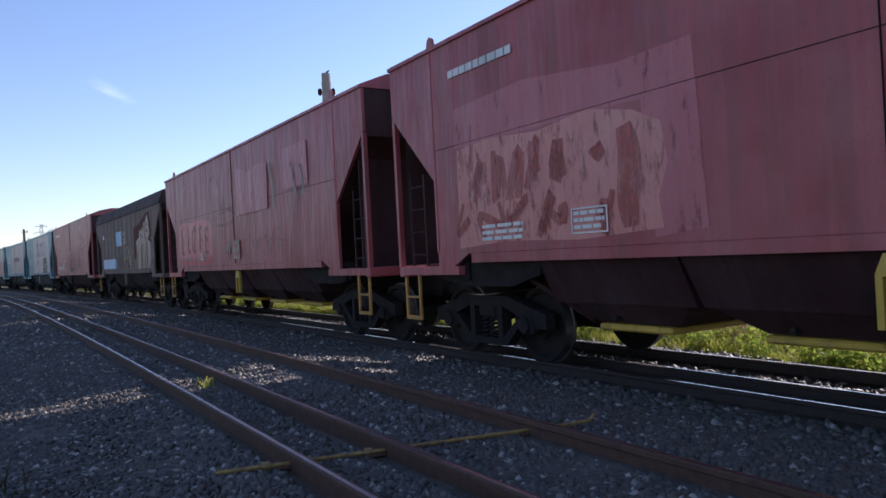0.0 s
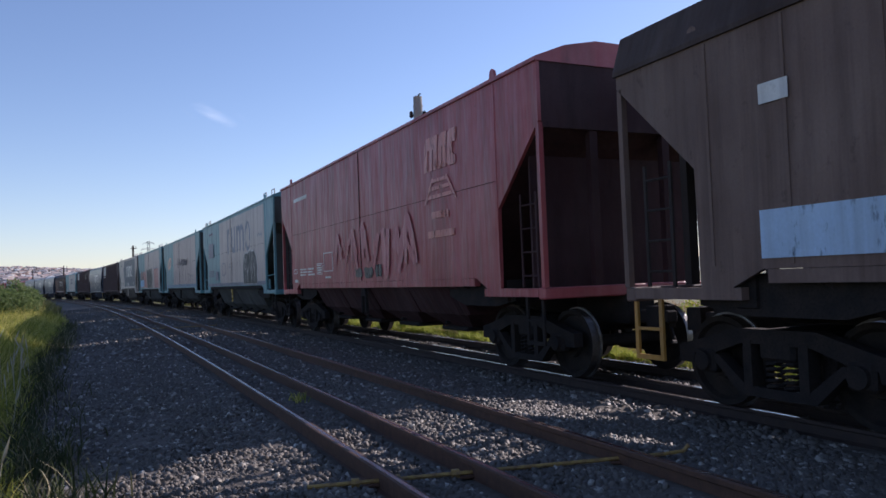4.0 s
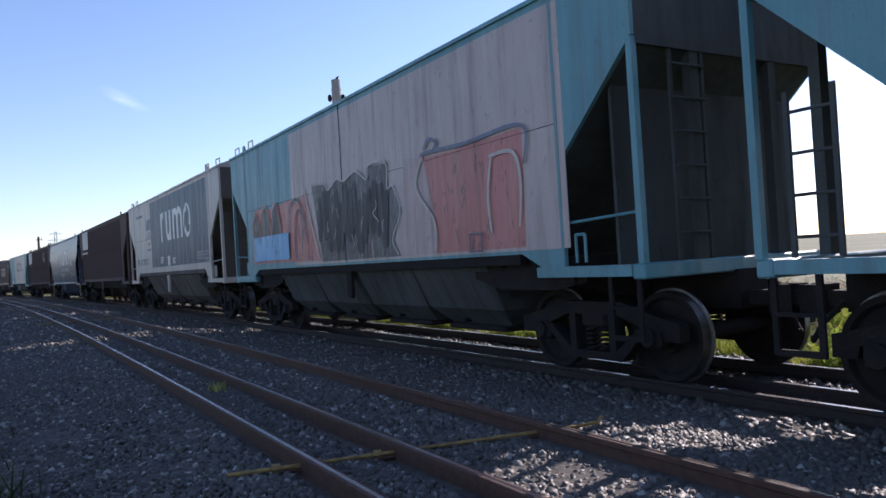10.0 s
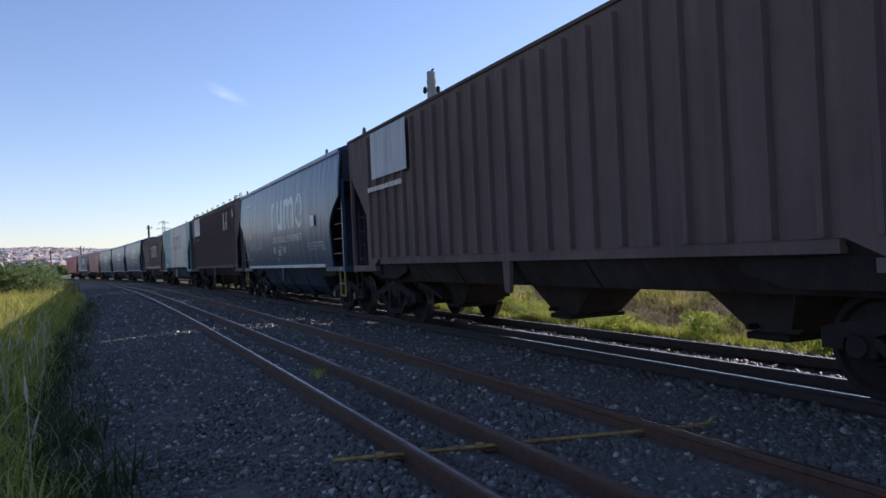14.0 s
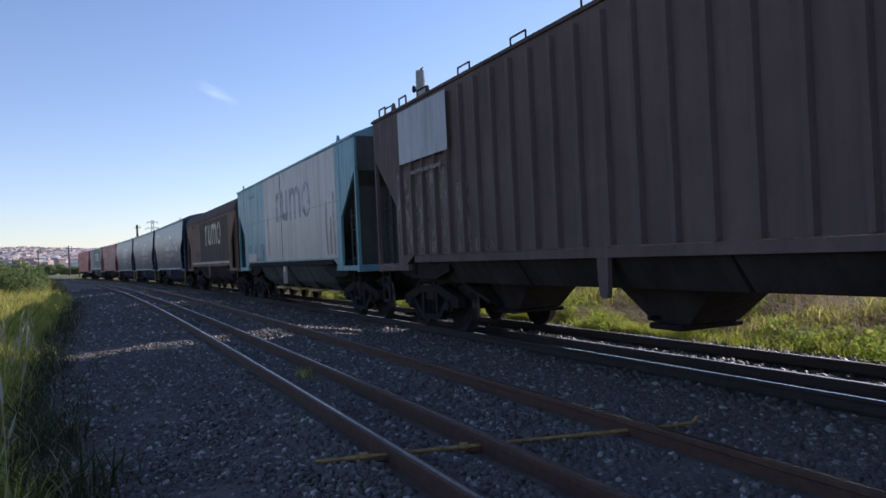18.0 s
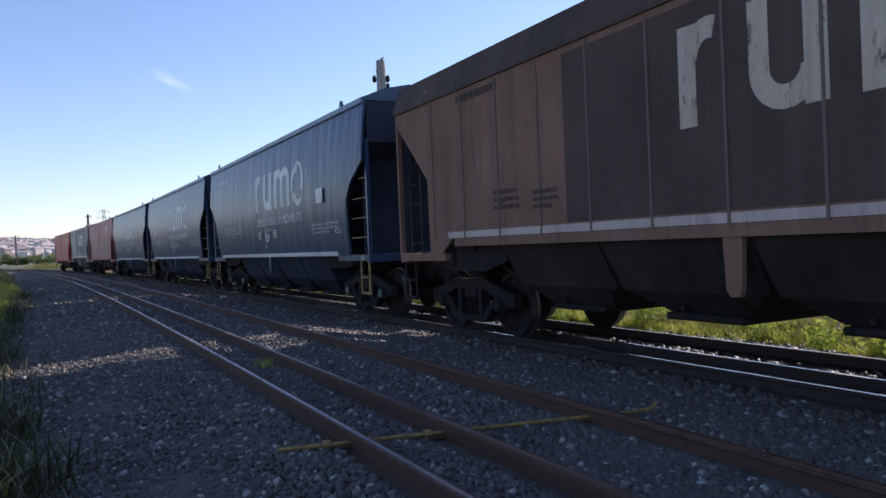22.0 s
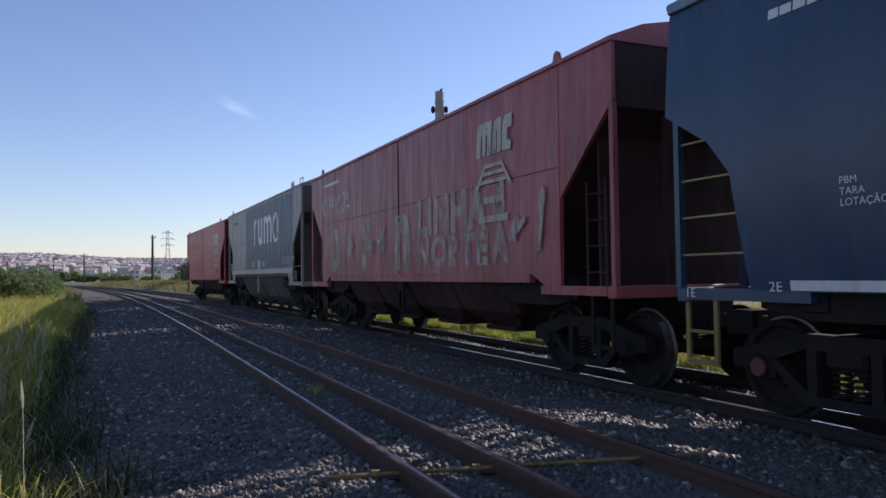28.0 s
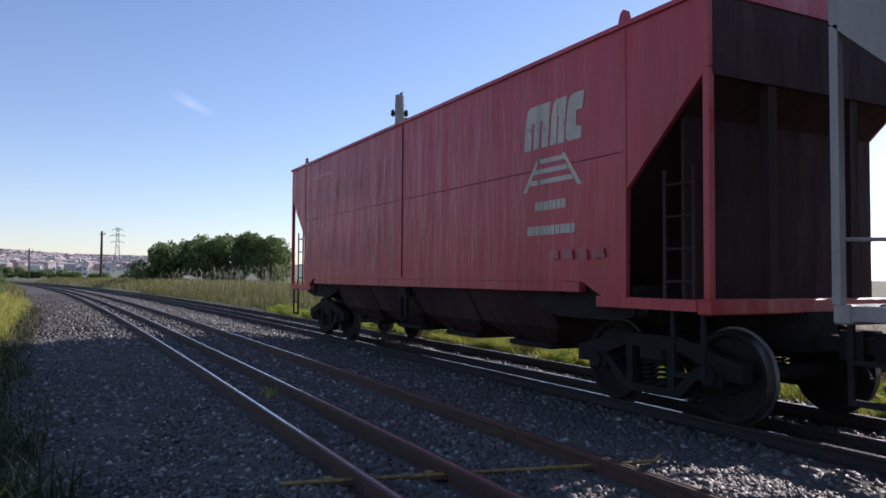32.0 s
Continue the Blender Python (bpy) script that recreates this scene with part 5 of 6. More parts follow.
    a.shape("dark_tag", [[(5.35, 2.96), (5.28, 2.86), (5.12, 2.80), (4.95, 2.90), (4.86, 2.84), (4.60, 2.90), (4.52, 3.0), (4.50, 2.74), (4.80, 2.60), (5.10, 2.60), (5.30, 2.72)]], DUSK)
    # bubble letters: a dark edge on one flank, a thin pale rim inside it
    for u, w, z1 in ((6.60, 0.34, 2.50), (5.62, 0.40, 2.60), (4.56, 0.42, 2.74), (3.95, 0.18, 2.12)):
        rim = [(u - w * 0.5, 1.50), (u + w * 0.6, 1.56), (u + w, 1.85), (u + w * 1.05, 2.15), (u + w * 0.55, z1 - 0.06), (u, z1), (u - w * 0.5, z1 - 0.10), (u - w * 0.75, 2.1), (u - w * 0.75, 1.65)]
        ribbon(a, "bubble_shadow", rim[:6], 0.045, DUSK)
        ribbon(a, "bubble_outline", [(q - 0.05, z - 0.02) for q, z in rim[1:]], 0.018, GHOST)
        ribbon(a, "bubble_curl", [(u - w * 0.80, 2.06), (u - w * 1.08, 2.12), (u - w * 1.2, 1.85), (u - w * 0.9, 1.80)], 0.03, DUSK)
    for u in (3.45, 2.80):
        ribbon(a, "faint_tag", [(u + 0.24, 2.02), (u, 1.96), (u - 0.24, 2.04)], 0.06, SLATE_DIM)
        ribbon(a, "faint_tag", [(u + 0.02, 1.98), (u - 0.02, 1.7), (u + 0.12, 1.48)], 0.05, SLATE_DIM)
    a.lift += 0.0012
    a = add_wagon(7, TEAL, "teal and grey hopper wagon with salmon and black graffiti", grab=True, hand=PALE, posts=TEAL, belt=UNDER, eave=4.14)
    a.rect("grey_panel", 1.75, 10.05, 1.42, 4.04, GREY)
    a.shape("salmon_ground", [[(4.66, 1.46), (4.44, 1.8), (4.72, 2.80), (4.0, 2.78), (2.46, 2.82), (2.50, 1.46)]], SALMON)
    a.shape("salmon_ground", [[(8.62, 1.48), (8.95, 2.2), (9.26, 2.84), (9.7, 2.62), (10.2, 2.76), (11.2, 2.66), (12.4, 2.74), (12.7, 2.4), (12.75, 1.52)]], SALMON)
    a.shape("sooty_ground", [[(8.55, 1.46), (8.72, 2.1), (8.92, 2.88), (8.3, 2.84), (8.1, 2.72), (7.75, 2.86), (7.39, 2.80), (7.0, 2.90), (6.75, 2.84), (6.5, 2.72), (6.44, 2.92), (5.80, 2.88), (5.79, 2.50), (5.62, 2.52), (5.41, 2.12), (5.71, 1.72), (5.52, 1.46)]], SOOTGREY)
    a.shape("tan_ground", [[(5.50, 1.46), (5.66, 1.74), (5.36, 2.12), (5.28, 2.86), (4.72, 2.82), (4.44, 1.8), (4.50, 1.46)]], MAUVE)
    rnd = random.Random(5)
    for k in range(15):
        u = 8.55 - 0.19 * k
        top = rnd.uniform(2.4, 2.76)
        ribbon(a, "letter_stroke", [(u, top), (u + rnd.uniform(-0.06, 0.06), 2.15), (u + rnd.uniform(-0.1, 0.1), rnd.uniform(1.55, 1.85))], rnd.uniform(0.14, 0.28), INK)
    for k in range(12):
        u, z = rnd.uniform(5.9, 8.3), rnd.uniform(1.6, 2.5)
        ribbon(a, "pale_edge", [(u, z), (u + rnd.uniform(-0.1, 0.1), z - rnd.uniform(0.05, 0.16)), (u + rnd.uniform(-0.12, 0.12), z - 0.2)], 0.02, PALE)
    ribbon(a, "pale_edge", [(8.60, 1.5), (8.72, 2.1), (8.92, 2.88), (8.3, 2.85), (8.1, 2.72), (7.75, 2.87), (7.39, 2.80), (7.0, 2.91), (6.75, 2.84), (6.5, 2.72), (6.44, 2.93), (5.82, 2.89), (5.79, 2.50), (5.62, 2.52), (5.41, 2.12), (5.70, 1.72), (5.52, 1.48)], 0.035, PALE)
    for o in ([(12.62, 1.8), (12.66, 2.4), (12.4, 2.66), (12.12, 2.35), (12.14, 1.9)], [(12.02, 2.0), (11.96, 2.6), (11.68, 2.76), (11.42, 2.4), (11.46, 2.0)], [(11.32, 2.0), (11.24, 2.6), (10.98, 2.76), (10.76, 2.4), (10.72, 2.0)]):
        a.shape("dark_letter", [o], BLACK)
        ribbon(a, "letter_outline", o, 0.035, PINK, True)
    for pts in ([(10.3, 1.55), (10.15, 2.5), (9.75, 2.72), (9.4, 2.4), (9.2, 1.8)], [(9.9, 1.55), (9.85, 2.3), (9.6, 2.5), (9.45, 2.2), (9.55, 1.6)]):
        ribbon(a, "letter_outline", pts, 0.05, BLACK)
    for pts in ([(4.70, 2.82), (4.92, 2.4), (4.46, 1.9), (4.46, 1.5)], [(9.26, 2.86), (8.9, 2.0), (8.62, 1.5)], [(3.10, 2.58), (2.62, 2.56), (2.50, 2.2), (2.56, 1.7)], [(3.06, 2.56), (3.16, 2.1), (3.12, 1.66)]):
        ribbon(a, "pale_edge", pts, 0.05, PALE)
    for pts in ([(4.75, 2.80), (4.6, 2.85), (3.6, 2.82), (2.44, 2.84), (2.42, 2.4)], [(4.66, 2.90), (4.5, 3.02), (4.3, 2.94), (4.4, 2.86)]):
        ribbon(a, "letter_outline", pts, 0.05, SLATE)
    a.lift += 0.002
    a.rect("blue_patch", 10.28, 12.60, 1.56, 2.10, SKYBLUE)
    hollow(a, "hatch_outline", 3.34, 3.62, 1.44, 1.68, 0.02, SLATE)
    a = add_wagon(12, TEAL, "pale grey hopper wagon with bright teal ends", gate=NOTICE, posts=TEAL, belt=UNDER, bracket=PALE)
    a.rect("pale_panel", 1.98, 9.76, 1.42, 4.04, PALE)
    a.emblem(8.06, 2.58, 0.90, SLATE_DIM, "faded grey emblem bar")
    scrawl(a, "smudge", 6.6, 8.0, 2.60, 2.85, 4, GREY_DIM, 61, 0.06)
    for u, z1 in ((2.15, 3.0), (2.42, 2.4), (2.75, 2.8), (9.2, 2.9)):
        ribbon(a, "rust_run", [(u, z1), (u + 0.03, z1 - 0.5), (u - 0.02, 1.5)], 0.13, RUBBED)
    number(a, 12.35, 3.62, SLATE, 1.2)
    a.bars("data_bar", 12.0, 12.46, 1.77, 2.0, 3, SLATE, seed=8)
    a.bars("data_bar", 11.13, 11.45, 1.75, 1.98, 2, SLATE, seed=9)
    a.rect("violet_patch", 10.06, 10.58, 1.59, 2.0, SLATE)
    a.rect("pale_patch", 11.2, 12.6, 1.42, 1.70, PALE)
    a.rect("dark_patch", 10.15, 11.2, 1.44, 1.55, SLATE)


def panel_wagons():
    a = add_wagon(8, PALE, "pale grey hopper wagon with a dark blue panel", grab=True, hand=PALE, belt=PALE, eave=4.16, belly=1.50)
    a.rect("belt", 1.78, 13.05, 1.50, 1.66, PALE)
    a.rect("blue_panel", 1.90, 9.75, 1.68, 4.04, BLUE_OLD)
    a.emblem(8.0, 2.54, 0.98, WHITE)
    a.rail_mark(10.58, 3.08, SLATE, 0.72)
    number(a, 12.48, 3.60, SLATE, 1.27)
    a.rect("notice", 6.74, 7.08, 1.70, 2.02, WHITE)
    a.bars("data_bar", 7.74, 8.22, 1.78, 2.03, 3, WHITE, seed=15)
    a.bars("data_bar", 5.93, 6.36, 1.74, 1.95, 3, WHITE, seed=16)
    for k, text in enumerate(("A MOVIMENTA\u00c7\u00c3O DO VAG\u00c3O S\u00d3 PODER\u00c1 SER", "REALIZADA ATRAV\u00c9S DO ENGATE FERROVI\u00c1RIO", "OU ATRAV\u00c9S DO CAR PULLER")):
        a.words("caution_line", text, 3.10, 1.97 - 0.085 * k, 0.072, WHITE)
    hollow(a, "small_plate", 1.76, 2.18, 1.70, 1.79, 0.014, WHITE)
    for k, u in enumerate((12.5, 11.9, 11.3, 10.7)):
        a.bars("data_bar", u - 0.36, u, 1.80, 2.05, 3, GREY_DIM, seed=70 + k)
    a = add_wagon(18, TAUPE, "grey hopper wagon with a dark blue panel and white emblem", grab=True, both=False, hand=PALE, posts=TAUPE, belt=PALE, eave=4.13, belly=1.50)
    a.rect("belt", 1.74, 12.95, 1.50, 1.65, PALE)
    a.rect("blue_panel", 1.82, 9.47, 1.68, 4.04, BLUE_OLD)
    a.emblem(7.79, 2.59, 0.97, WHITE)
    a.rect("notice", 6.68, 7.0, 1.70, 2.0, WHITE)
    a.bars("data_bar", 7.68, 8.10, 1.75, 1.97, 3, WHITE, seed=18)
    a.bars("data_bar", 5.80, 6.20, 1.75, 1.94, 3, WHITE, seed=19)
    a.words("caution_line", "A MOVIMENTA\u00c7\u00c3O DO VAG\u00c3O S\u00d3 PODER\u00c1 SER", 3.02, 1.97, 0.072, WHITE)
    a.words("caution_line", "REALIZADA ATRAV\u00c9S DO ENGATE FERROVI\u00c1RIO", 3.02, 1.885, 0.072, WHITE)
    a.words("caution_line", "OU ATRAV\u00c9S DO CAR PULLER", 3.02, 1.80, 0.072, WHITE)
    hollow(a, "small_plate", 1.86, 2.06, 1.69, 1.78, 0.012, WHITE)
    a.rect("small_plate", 12.72, 12.92, 1.72, 1.98, WHITE)
    number(a, 12.4, 3.60, GREY_DIM, 1.2)
    a = add_wagon(13, WOODY, "sooty brown hopper wagon with a faded emblem", "planked", roof=SOOT, posts=WOODY, tall=LADDER, eave=3.54, belly=1.44, steep=True)
    a.rect("dark_panel", 1.98, 9.45, 1.55, 3.44, SOOT)
    a.rect("lower_band", 1.98, 12.3, 1.44, 1.53, GREY)
    a.emblem(7.70, 2.32, 0.93, CREAM, "faded cream emblem bar")
    number(a, 11.9, 3.30, SOOT, 1.1)
    a.bars("data_bar", 10.4, 11.0, 1.75, 2.05, 3, SOOT, seed=31)
    a.bars("data_bar", 9.6, 10.1, 1.72, 1.98, 3, SOOT, seed=32)


def ribbed_wagons():
    a = add_wagon(9, BROWN, "dark brown ribbed hopper wagon with a pale placard", "ribbed", roof=SOOT, eave=4.11)
    a.lift += 0.075
    a.rect("placard", 11.02, 13.04, 3.05, 4.02, PLACARD, "pale grey painted placard")
    number(a, 13.34, 2.76, PALE, 2.1, 0.17)
    a = add_wagon(11, BROWN, "dark brown ribbed hopper wagon with a grey placard", "ribbed", roof=SOOT, hand=UNDER, eave=4.11)
    for u0, u1, z0, z1 in ((11.25, 13.6, 1.42, 2.92), (10.62, 11.05, 1.42, 2.5), (9.9, 10.45, 1.42, 1.6)):
        a.rect("rubbed_patch", u0, u1, z0, z1, RUBBED)
    a.lift += 0.075
    a.rect("placard", 11.15, 13.22, 3.05, 4.0, PLACARD, "grey painted placard")
    number(a, 12.7, 2.78, RUBBED, 1.3, 0.13)
    for u0, u1 in ((2.68, 3.12), (3.34, 3.78)):
        a.rect("rubbed_patch", u0, u1, 2.97, 3.74, RUBBED)
    a.rect("rubbed_patch", 1.2, 1.55, 3.42, 3.78, RUBBED)


def blue_wagons():
    for i in (10, 14, 15, 16):
        a = add_wagon(i, BLUE, "clean dark blue curved-side hopper wagon with a white emblem", "curved", gate=UNDER, steps=DULL_YELLOW, caps=CAP_RED if i in (15, 16) else CAP_GREEN)
        e = ENDS[i][0] - 1.42
        marks = ("3E", "4E", "2E", "1E") if i in (14, 16) else ("2D", "1D", "3D", "4D")
        for word, u, z in zip(marks, (3.06, 1.80, 13.68, 14.72), (1.205, 1.135, 1.205, 1.135)):
            a.lift = 0.004 if z > 1.15 else 0.012
            a.words("end_mark", word, u + e, z, 0.125, WHITE, squeeze=1.15)
        a.lift = 0.004
        n = {10: 12.88, 14: 13.50, 15: 12.70, 16: 13.02}[i]
        a.emblem(n - 4.58, 2.41, 0.95, WHITE)
        a.words("slogan", "SOMOS O BRASIL EM MOVIMENTO", n - 4.56, 2.02, 0.295, WHITE, "white stencilled slogan", 0.82)
        number(a, n, 3.50, WHITE, 1.32, 0.15)
        if i in (10, 15):
            a.rect("notice", n - 0.82, n - 0.62, 2.32, 2.56, WHITE if i != 10 else NOTICE)
        for k, (word, value) in enumerate((("PBM", "130.000kg"), ("TARA", "28.400kg"), ("LOTA\u00c7\u00c3O", "101.600kg"))):
            a.words("weight_word", word, n - 0.66, 2.045 - 0.085 * k, 0.082, WHITE)
            a.words("weight_value", value, n - 1.06, 2.045 - 0.085 * k, 0.082, WHITE)
        for k, word in enumerate(("ALT. MAX.", "LARG. MAX.", "COMP. ENTRE ENG.", "VOLUME")):
            a.words("size_word", word, n - 1.66, 2.075 - 0.085 * k, 0.082, WHITE)
            a.words("size_value", ("4.651mm", "3.252mm", "16.500mm", "149m\u00b3")[k], n - (2.50, 2.50, 2.43, 2.62)[k], 2.075 - 0.085 * k, 0.082, WHITE)
        a.words("notice_word", "ATEN\u00c7\u00c3O", n - 5.36, 1.86, 0.12, WHITE)
        for u0, u1, z1 in ((n - 5.02, n - 4.66, 1.90), (n - 5.80, n - 5.34, 1.82), (n - 6.46, n - 6.10, 1.90)):
            a.bars("data_bar", u0, u1, z1 - 0.22, z1, 4, WHITE, seed=int(u0 * 10))
        hollow(a, "letter_plate", n - 5.32, n - 5.22, 1.44, 1.54, 0.014, WHITE)
        a.words("caution_line", "A MOVIMENTA\u00c7\u00c3O DO VAG\u00c3O S\u00d3 PODER\u00c1 SER", n - 9.12, 1.86, 0.072, WHITE)
        a.words("caution_line", "REALIZADA ATRAV\u00c9S DO ENGATE FERROVI\u00c1RIO", n - 9.12, 1.775, 0.072, WHITE)
        a.words("caution_line", "OU ATRAV\u00c9S DO CAR PULLER", n - 9.12, 1.69, 0.072, WHITE)
        hollow(a, "small_plate", n - 10.82, n - 10.54, 1.67, 1.75, 0.012, WHITE)
        if i in (10, 14):
            a.rect("notice", n - 9.98, n - 9.57, 2.33, 2.63, WHITE)
        if i == 10:
            a.shape("chalk_stroke", [[(12.80, 1.86), (12.76, 1.86), (12.64, 1.58), (12.68, 1.58)]], WHITE)
            a.rect("chalk_stroke", 11.85, 12.55, 1.545, 1.565, WHITE)
        a.rect("white_stripe", 2.95 + e, 13.42 + e, 1.215, 1.30, WHITE, "white stripe along the sill")


def late_red_wagons():
    a = add_wagon(17, RED, "red hopper wagon painted with large pale graffiti letters", bracket=UNDER)
    number(a, 12.9, 3.70, WHITE, 1.36, 0.12)
    for pts in ([(13.1, 3.48), (13.05, 2.98)], [(12.72, 3.46), (13.04, 3.22), (12.74, 2.95)], [(12.48, 2.94), (12.42, 3.44), (12.22, 3.16), (12.02, 3.42), (12.0, 2.92)], [(12.42, 3.2), (12.0, 3.2)], [(11.84, 3.42), (11.80, 2.94)],
                [(11.48, 3.38), (11.78, 3.16), (11.46, 2.92)], [(11.36, 3.1), (11.22, 2.96), (11.06, 3.3), (11.20, 3.44)], [(11.0, 2.92), (10.84, 3.44), (10.66, 2.92)], [(10.98, 3.06), (10.66, 3.06)]):
        ribbon(a, "graffiti_stroke", pts, 0.055, CHALK)
    for text, u, z, size, sq in (("D", 12.4, 1.58, 1.35, 0.95), ("F", 9.75, 1.58, 1.45, 0.95), ("n", 7.68, 1.58, 1.95, 0.95), ("LINHA", 6.40, 2.12, 0.88, 1.0), ("NORTE", 6.42, 1.56, 0.66, 1.22), ("A", 3.42, 1.60, 0.75, 0.9), ("d", 3.40, 2.25, 0.80, 0.9)):
        a.words("graffiti_word", text, u, z, size, GHOST, "large pale sprayed letters", sq, 0.055)
    hollow(a, "hatch_outline", 8.48, 8.92, 1.82, 2.12, 0.025, BLACK)
    a.rail_mark(3.92, 3.18, CREAM, 0.95)
    for u in (10.6, 8.35):
        for q in range(3):
            ribbon(a, "sprayed_star", [(u + 0.28 * math.cos(q * 1.05), 2.1 + 0.32 * math.sin(q * 1.05)), (u - 0.28 * math.cos(q * 1.05), 2.1 - 0.32 * math.sin(q * 1.05))], 0.14, GHOST)
    scrawl(a, "pale_letter", 1.9, 2.9, 1.6, 2.6, 2, GHOST, 81, 0.14)
    a = add_wagon(19, RED_NEW, "red grain hopper wagon, last of the train", gate=UNDER, bracket=UNDER)
    a.rail_mark(3.71, 3.01, CREAM)
    number(a, 12.55, 3.62, PINK, 1.4, 0.12)
    rnd = random.Random(91)
    for z0, z1 in ((2.85, 3.55), (1.6, 2.5)):
        for k in range(11):
            u = 12.8 - 0.47 * k
            ribbon(a, "ghost_letter", [(u, z1 - rnd.uniform(0, 0.15)), (u + rnd.uniform(-0.05, 0.05), (z0 + z1) / 2), (u + rnd.uniform(-0.1, 0.1), z0 + rnd.uniform(0, 0.2))], 0.20, RED_GHOST)
    hollow(a, "hatch_outline", 8.84, 9.12, 1.97, 2.36, 0.02, RED)
    blobs(a, "dark_tag", 2.1, 3.2, 1.62, 1.78, 4, RED, 93)


red_wagons()
brown_graffiti_wagon()
teal_wagons()
panel_wagons()
ribbed_wagons()
blue_wagons()
late_red_wagons()


# ---- the way of the train ----
def run(t):
    """Metres that the train has gone since the start."""
    k = (t - 16) / 16
    return sum(c * (k ** n - (-1.0) ** n) for n, c in enumerate((127.0365, 2.3081, 4.5640, -1.7577, -3.6060), 1))


def motions():
    for w, centre, wheels in TRAIN:
        rows = []
        for i in range(65):
            t = i * 0.5
            x, y, yaw = on_track(centre - run(t), FAR)
            rows.append((t, pose(x, y, FAR_HEAD, 0, 0, yaw)))
        walk(w, rows)
        for ws in wheels:
            y0 = ws.location.y
            walk(ws, [(i / 15, pose(0, y0, WHEEL_R, math.degrees(run(i / 15) / WHEEL_R) % 360)) for i in range(481)])


# ---- poles, pylon, town ----
EYE = (-2.4, 0.0, 1.34)


def away(yaw, dist):
    """A place at a bearing (degrees left of the track's direction) and distance from where the film was taken."""
    return EYE[0] - dist * math.sin(radians(yaw)), EYE[1] + dist * math.cos(radians(yaw))


def near_pole():
    x, y = away(-23.15, 25.0)
    p = thing("utility_pole", "grey concrete utility pole with insulators at its top", "utility pole", at=(x, y, -0.3))
    top = 1.34 + 25.0 * math.tan(radians(13.85)) + 0.3
    part("shaft", Mesh().lathe([(0, 0.24), (top - 0.35, 0.155), (top - 0.35, 0.165), (top - 0.30, 0.165), (top - 0.30, 0.15), (top, 0.148)], "z", 20), CONCRETE, p)
    arm = part("bracket", Mesh().rod((-0.24, 0.10, top - 0.62), (0.20, -0.08, top - 0.62), 0.035), UNDER, p)
    for k, (dx, dy) in enumerate(((-0.21, 0.09), (0.20, -0.08))):
        part("insulator", Mesh().lathe([(top - 0.72, 0.03), (top - 0.66, 0.075), (top - 0.58, 0.06), (top - 0.54, 0.07), (top - 0.48, 0.02)], "z", 12), UNDER, arm, at=(dx, dy, 0))
    for dz in (0.85, 1.12, 1.40):
        part("insulator", Mesh().lathe([(top - dz - 0.10, 0.02), (top - dz - 0.08, 0.055), (top - dz + 0.06, 0.055), (top - dz + 0.10, 0.02)], "z", 10), UNDER, p, at=(0.20, -0.08, 0))
    # a small bird on the top
    b = thing("bird", "small dark bird perched on the pole's top", "bird", at=(x + 0.05, y, -0.3 + top))
    b.scale = (0.7, 0.7, 0.7)
    part("body", Mesh().lathe([(-0.10, 0.01), (-0.06, 0.045), (0.0, 0.055), (0.07, 0.035), (0.09, 0.01)], "x", 10), UNDER, b, at=(0, 0, 0.10)).rotation_euler = (0, radians(-35), radians(20))
    part("head", Mesh().lathe([(-0.035, 0.005), (-0.02, 0.028), (0.02, 0.028), (0.05, 0.004)], "x", 8), UNDER, b, at=(0.075, 0.02, 0.17))
    part("tail", Mesh().box(-0.20, -0.08, -0.02, 0.02, 0.03, 0.045), UNDER, b)
    for dy in (-0.02, 0.02):
        part("leg", Mesh().rod((0, dy, 0.0), (0, dy, 0.06), 0.005, 5), UNDER, b)


def far_poles():
    for yaw, d, h, r in ((-2.02, 190, 11.6, 0.30), (2.40, 195, 7.4, 0.16), (4.26, 260, 8.4, 0.18), (7.0, 330, 8.5, 0.18)):
        x, y = away(yaw, d)
        p = thing("utility_pole", "dark far utility pole beside the line", "utility pole", "far poles", at=(x, y, 0))
        part("shaft", Mesh().lathe([(-0.2, r * 1.15), (h, r * 0.75)], "z", 12), SOOT, p)
        part("cross_arm", Mesh().box(-0.55, 0.75, -0.07, 0.07, h - 0.75, h - 0.6), SOOT, p)
        part("insulator", Mesh().lathe([(h - 0.6, 0.05), (h - 0.3, 0.09), (h - 0.2, 0.03)], "z", 8), SOOT, p, at=(0.65, 0, 0))


def pylon():
    d = 620.0
    x, y = away(-3.05, d)
    h = 1.34 + d * math.tan(radians(3.42))
    t = thing("pylon", "grey lattice power pylon far behind the line", "pylon", at=(x, y, 0))

    def half(z):
        return float(np.interp(z, [0, h * 0.55, h], [3.6, 1.3, 0.7]))
    levels = [h * k / 9 for k in range(10)]
    corners = [(-1, -1), (1, -1), (1, 1), (-1, 1)]
    for cx, cy in corners:
        part("leg", Mesh().path([(cx * half(z), cy * half(z), z) for z in (0, h * 0.55, h)], 0.16, 5), GALV, t)
    for a, b in zip(levels, levels[1:]):
        for (ax, ay), (bx, by) in zip(corners, corners[1:] + corners[:1]):
            m = Mesh()
            m.rod((ax * half(a), ay * half(a), a), (bx * half(b), by * half(b), b), 0.10, 4)
            m.rod((bx * half(a), by * half(a), a), (ax * half(b), ay * half(b), b), 0.10, 4)
            part("cross_brace", m, GALV, t)
    for k, w in ((0.70, 4.6), (0.83, 5.2), (0.95, 3.9)):
        z = h * k
        arm = part("cross_arm", Mesh().path([(-w, 0, z), (0, 0, z + 1.1), (w, 0, z)], 0.13, 5), GALV, t)
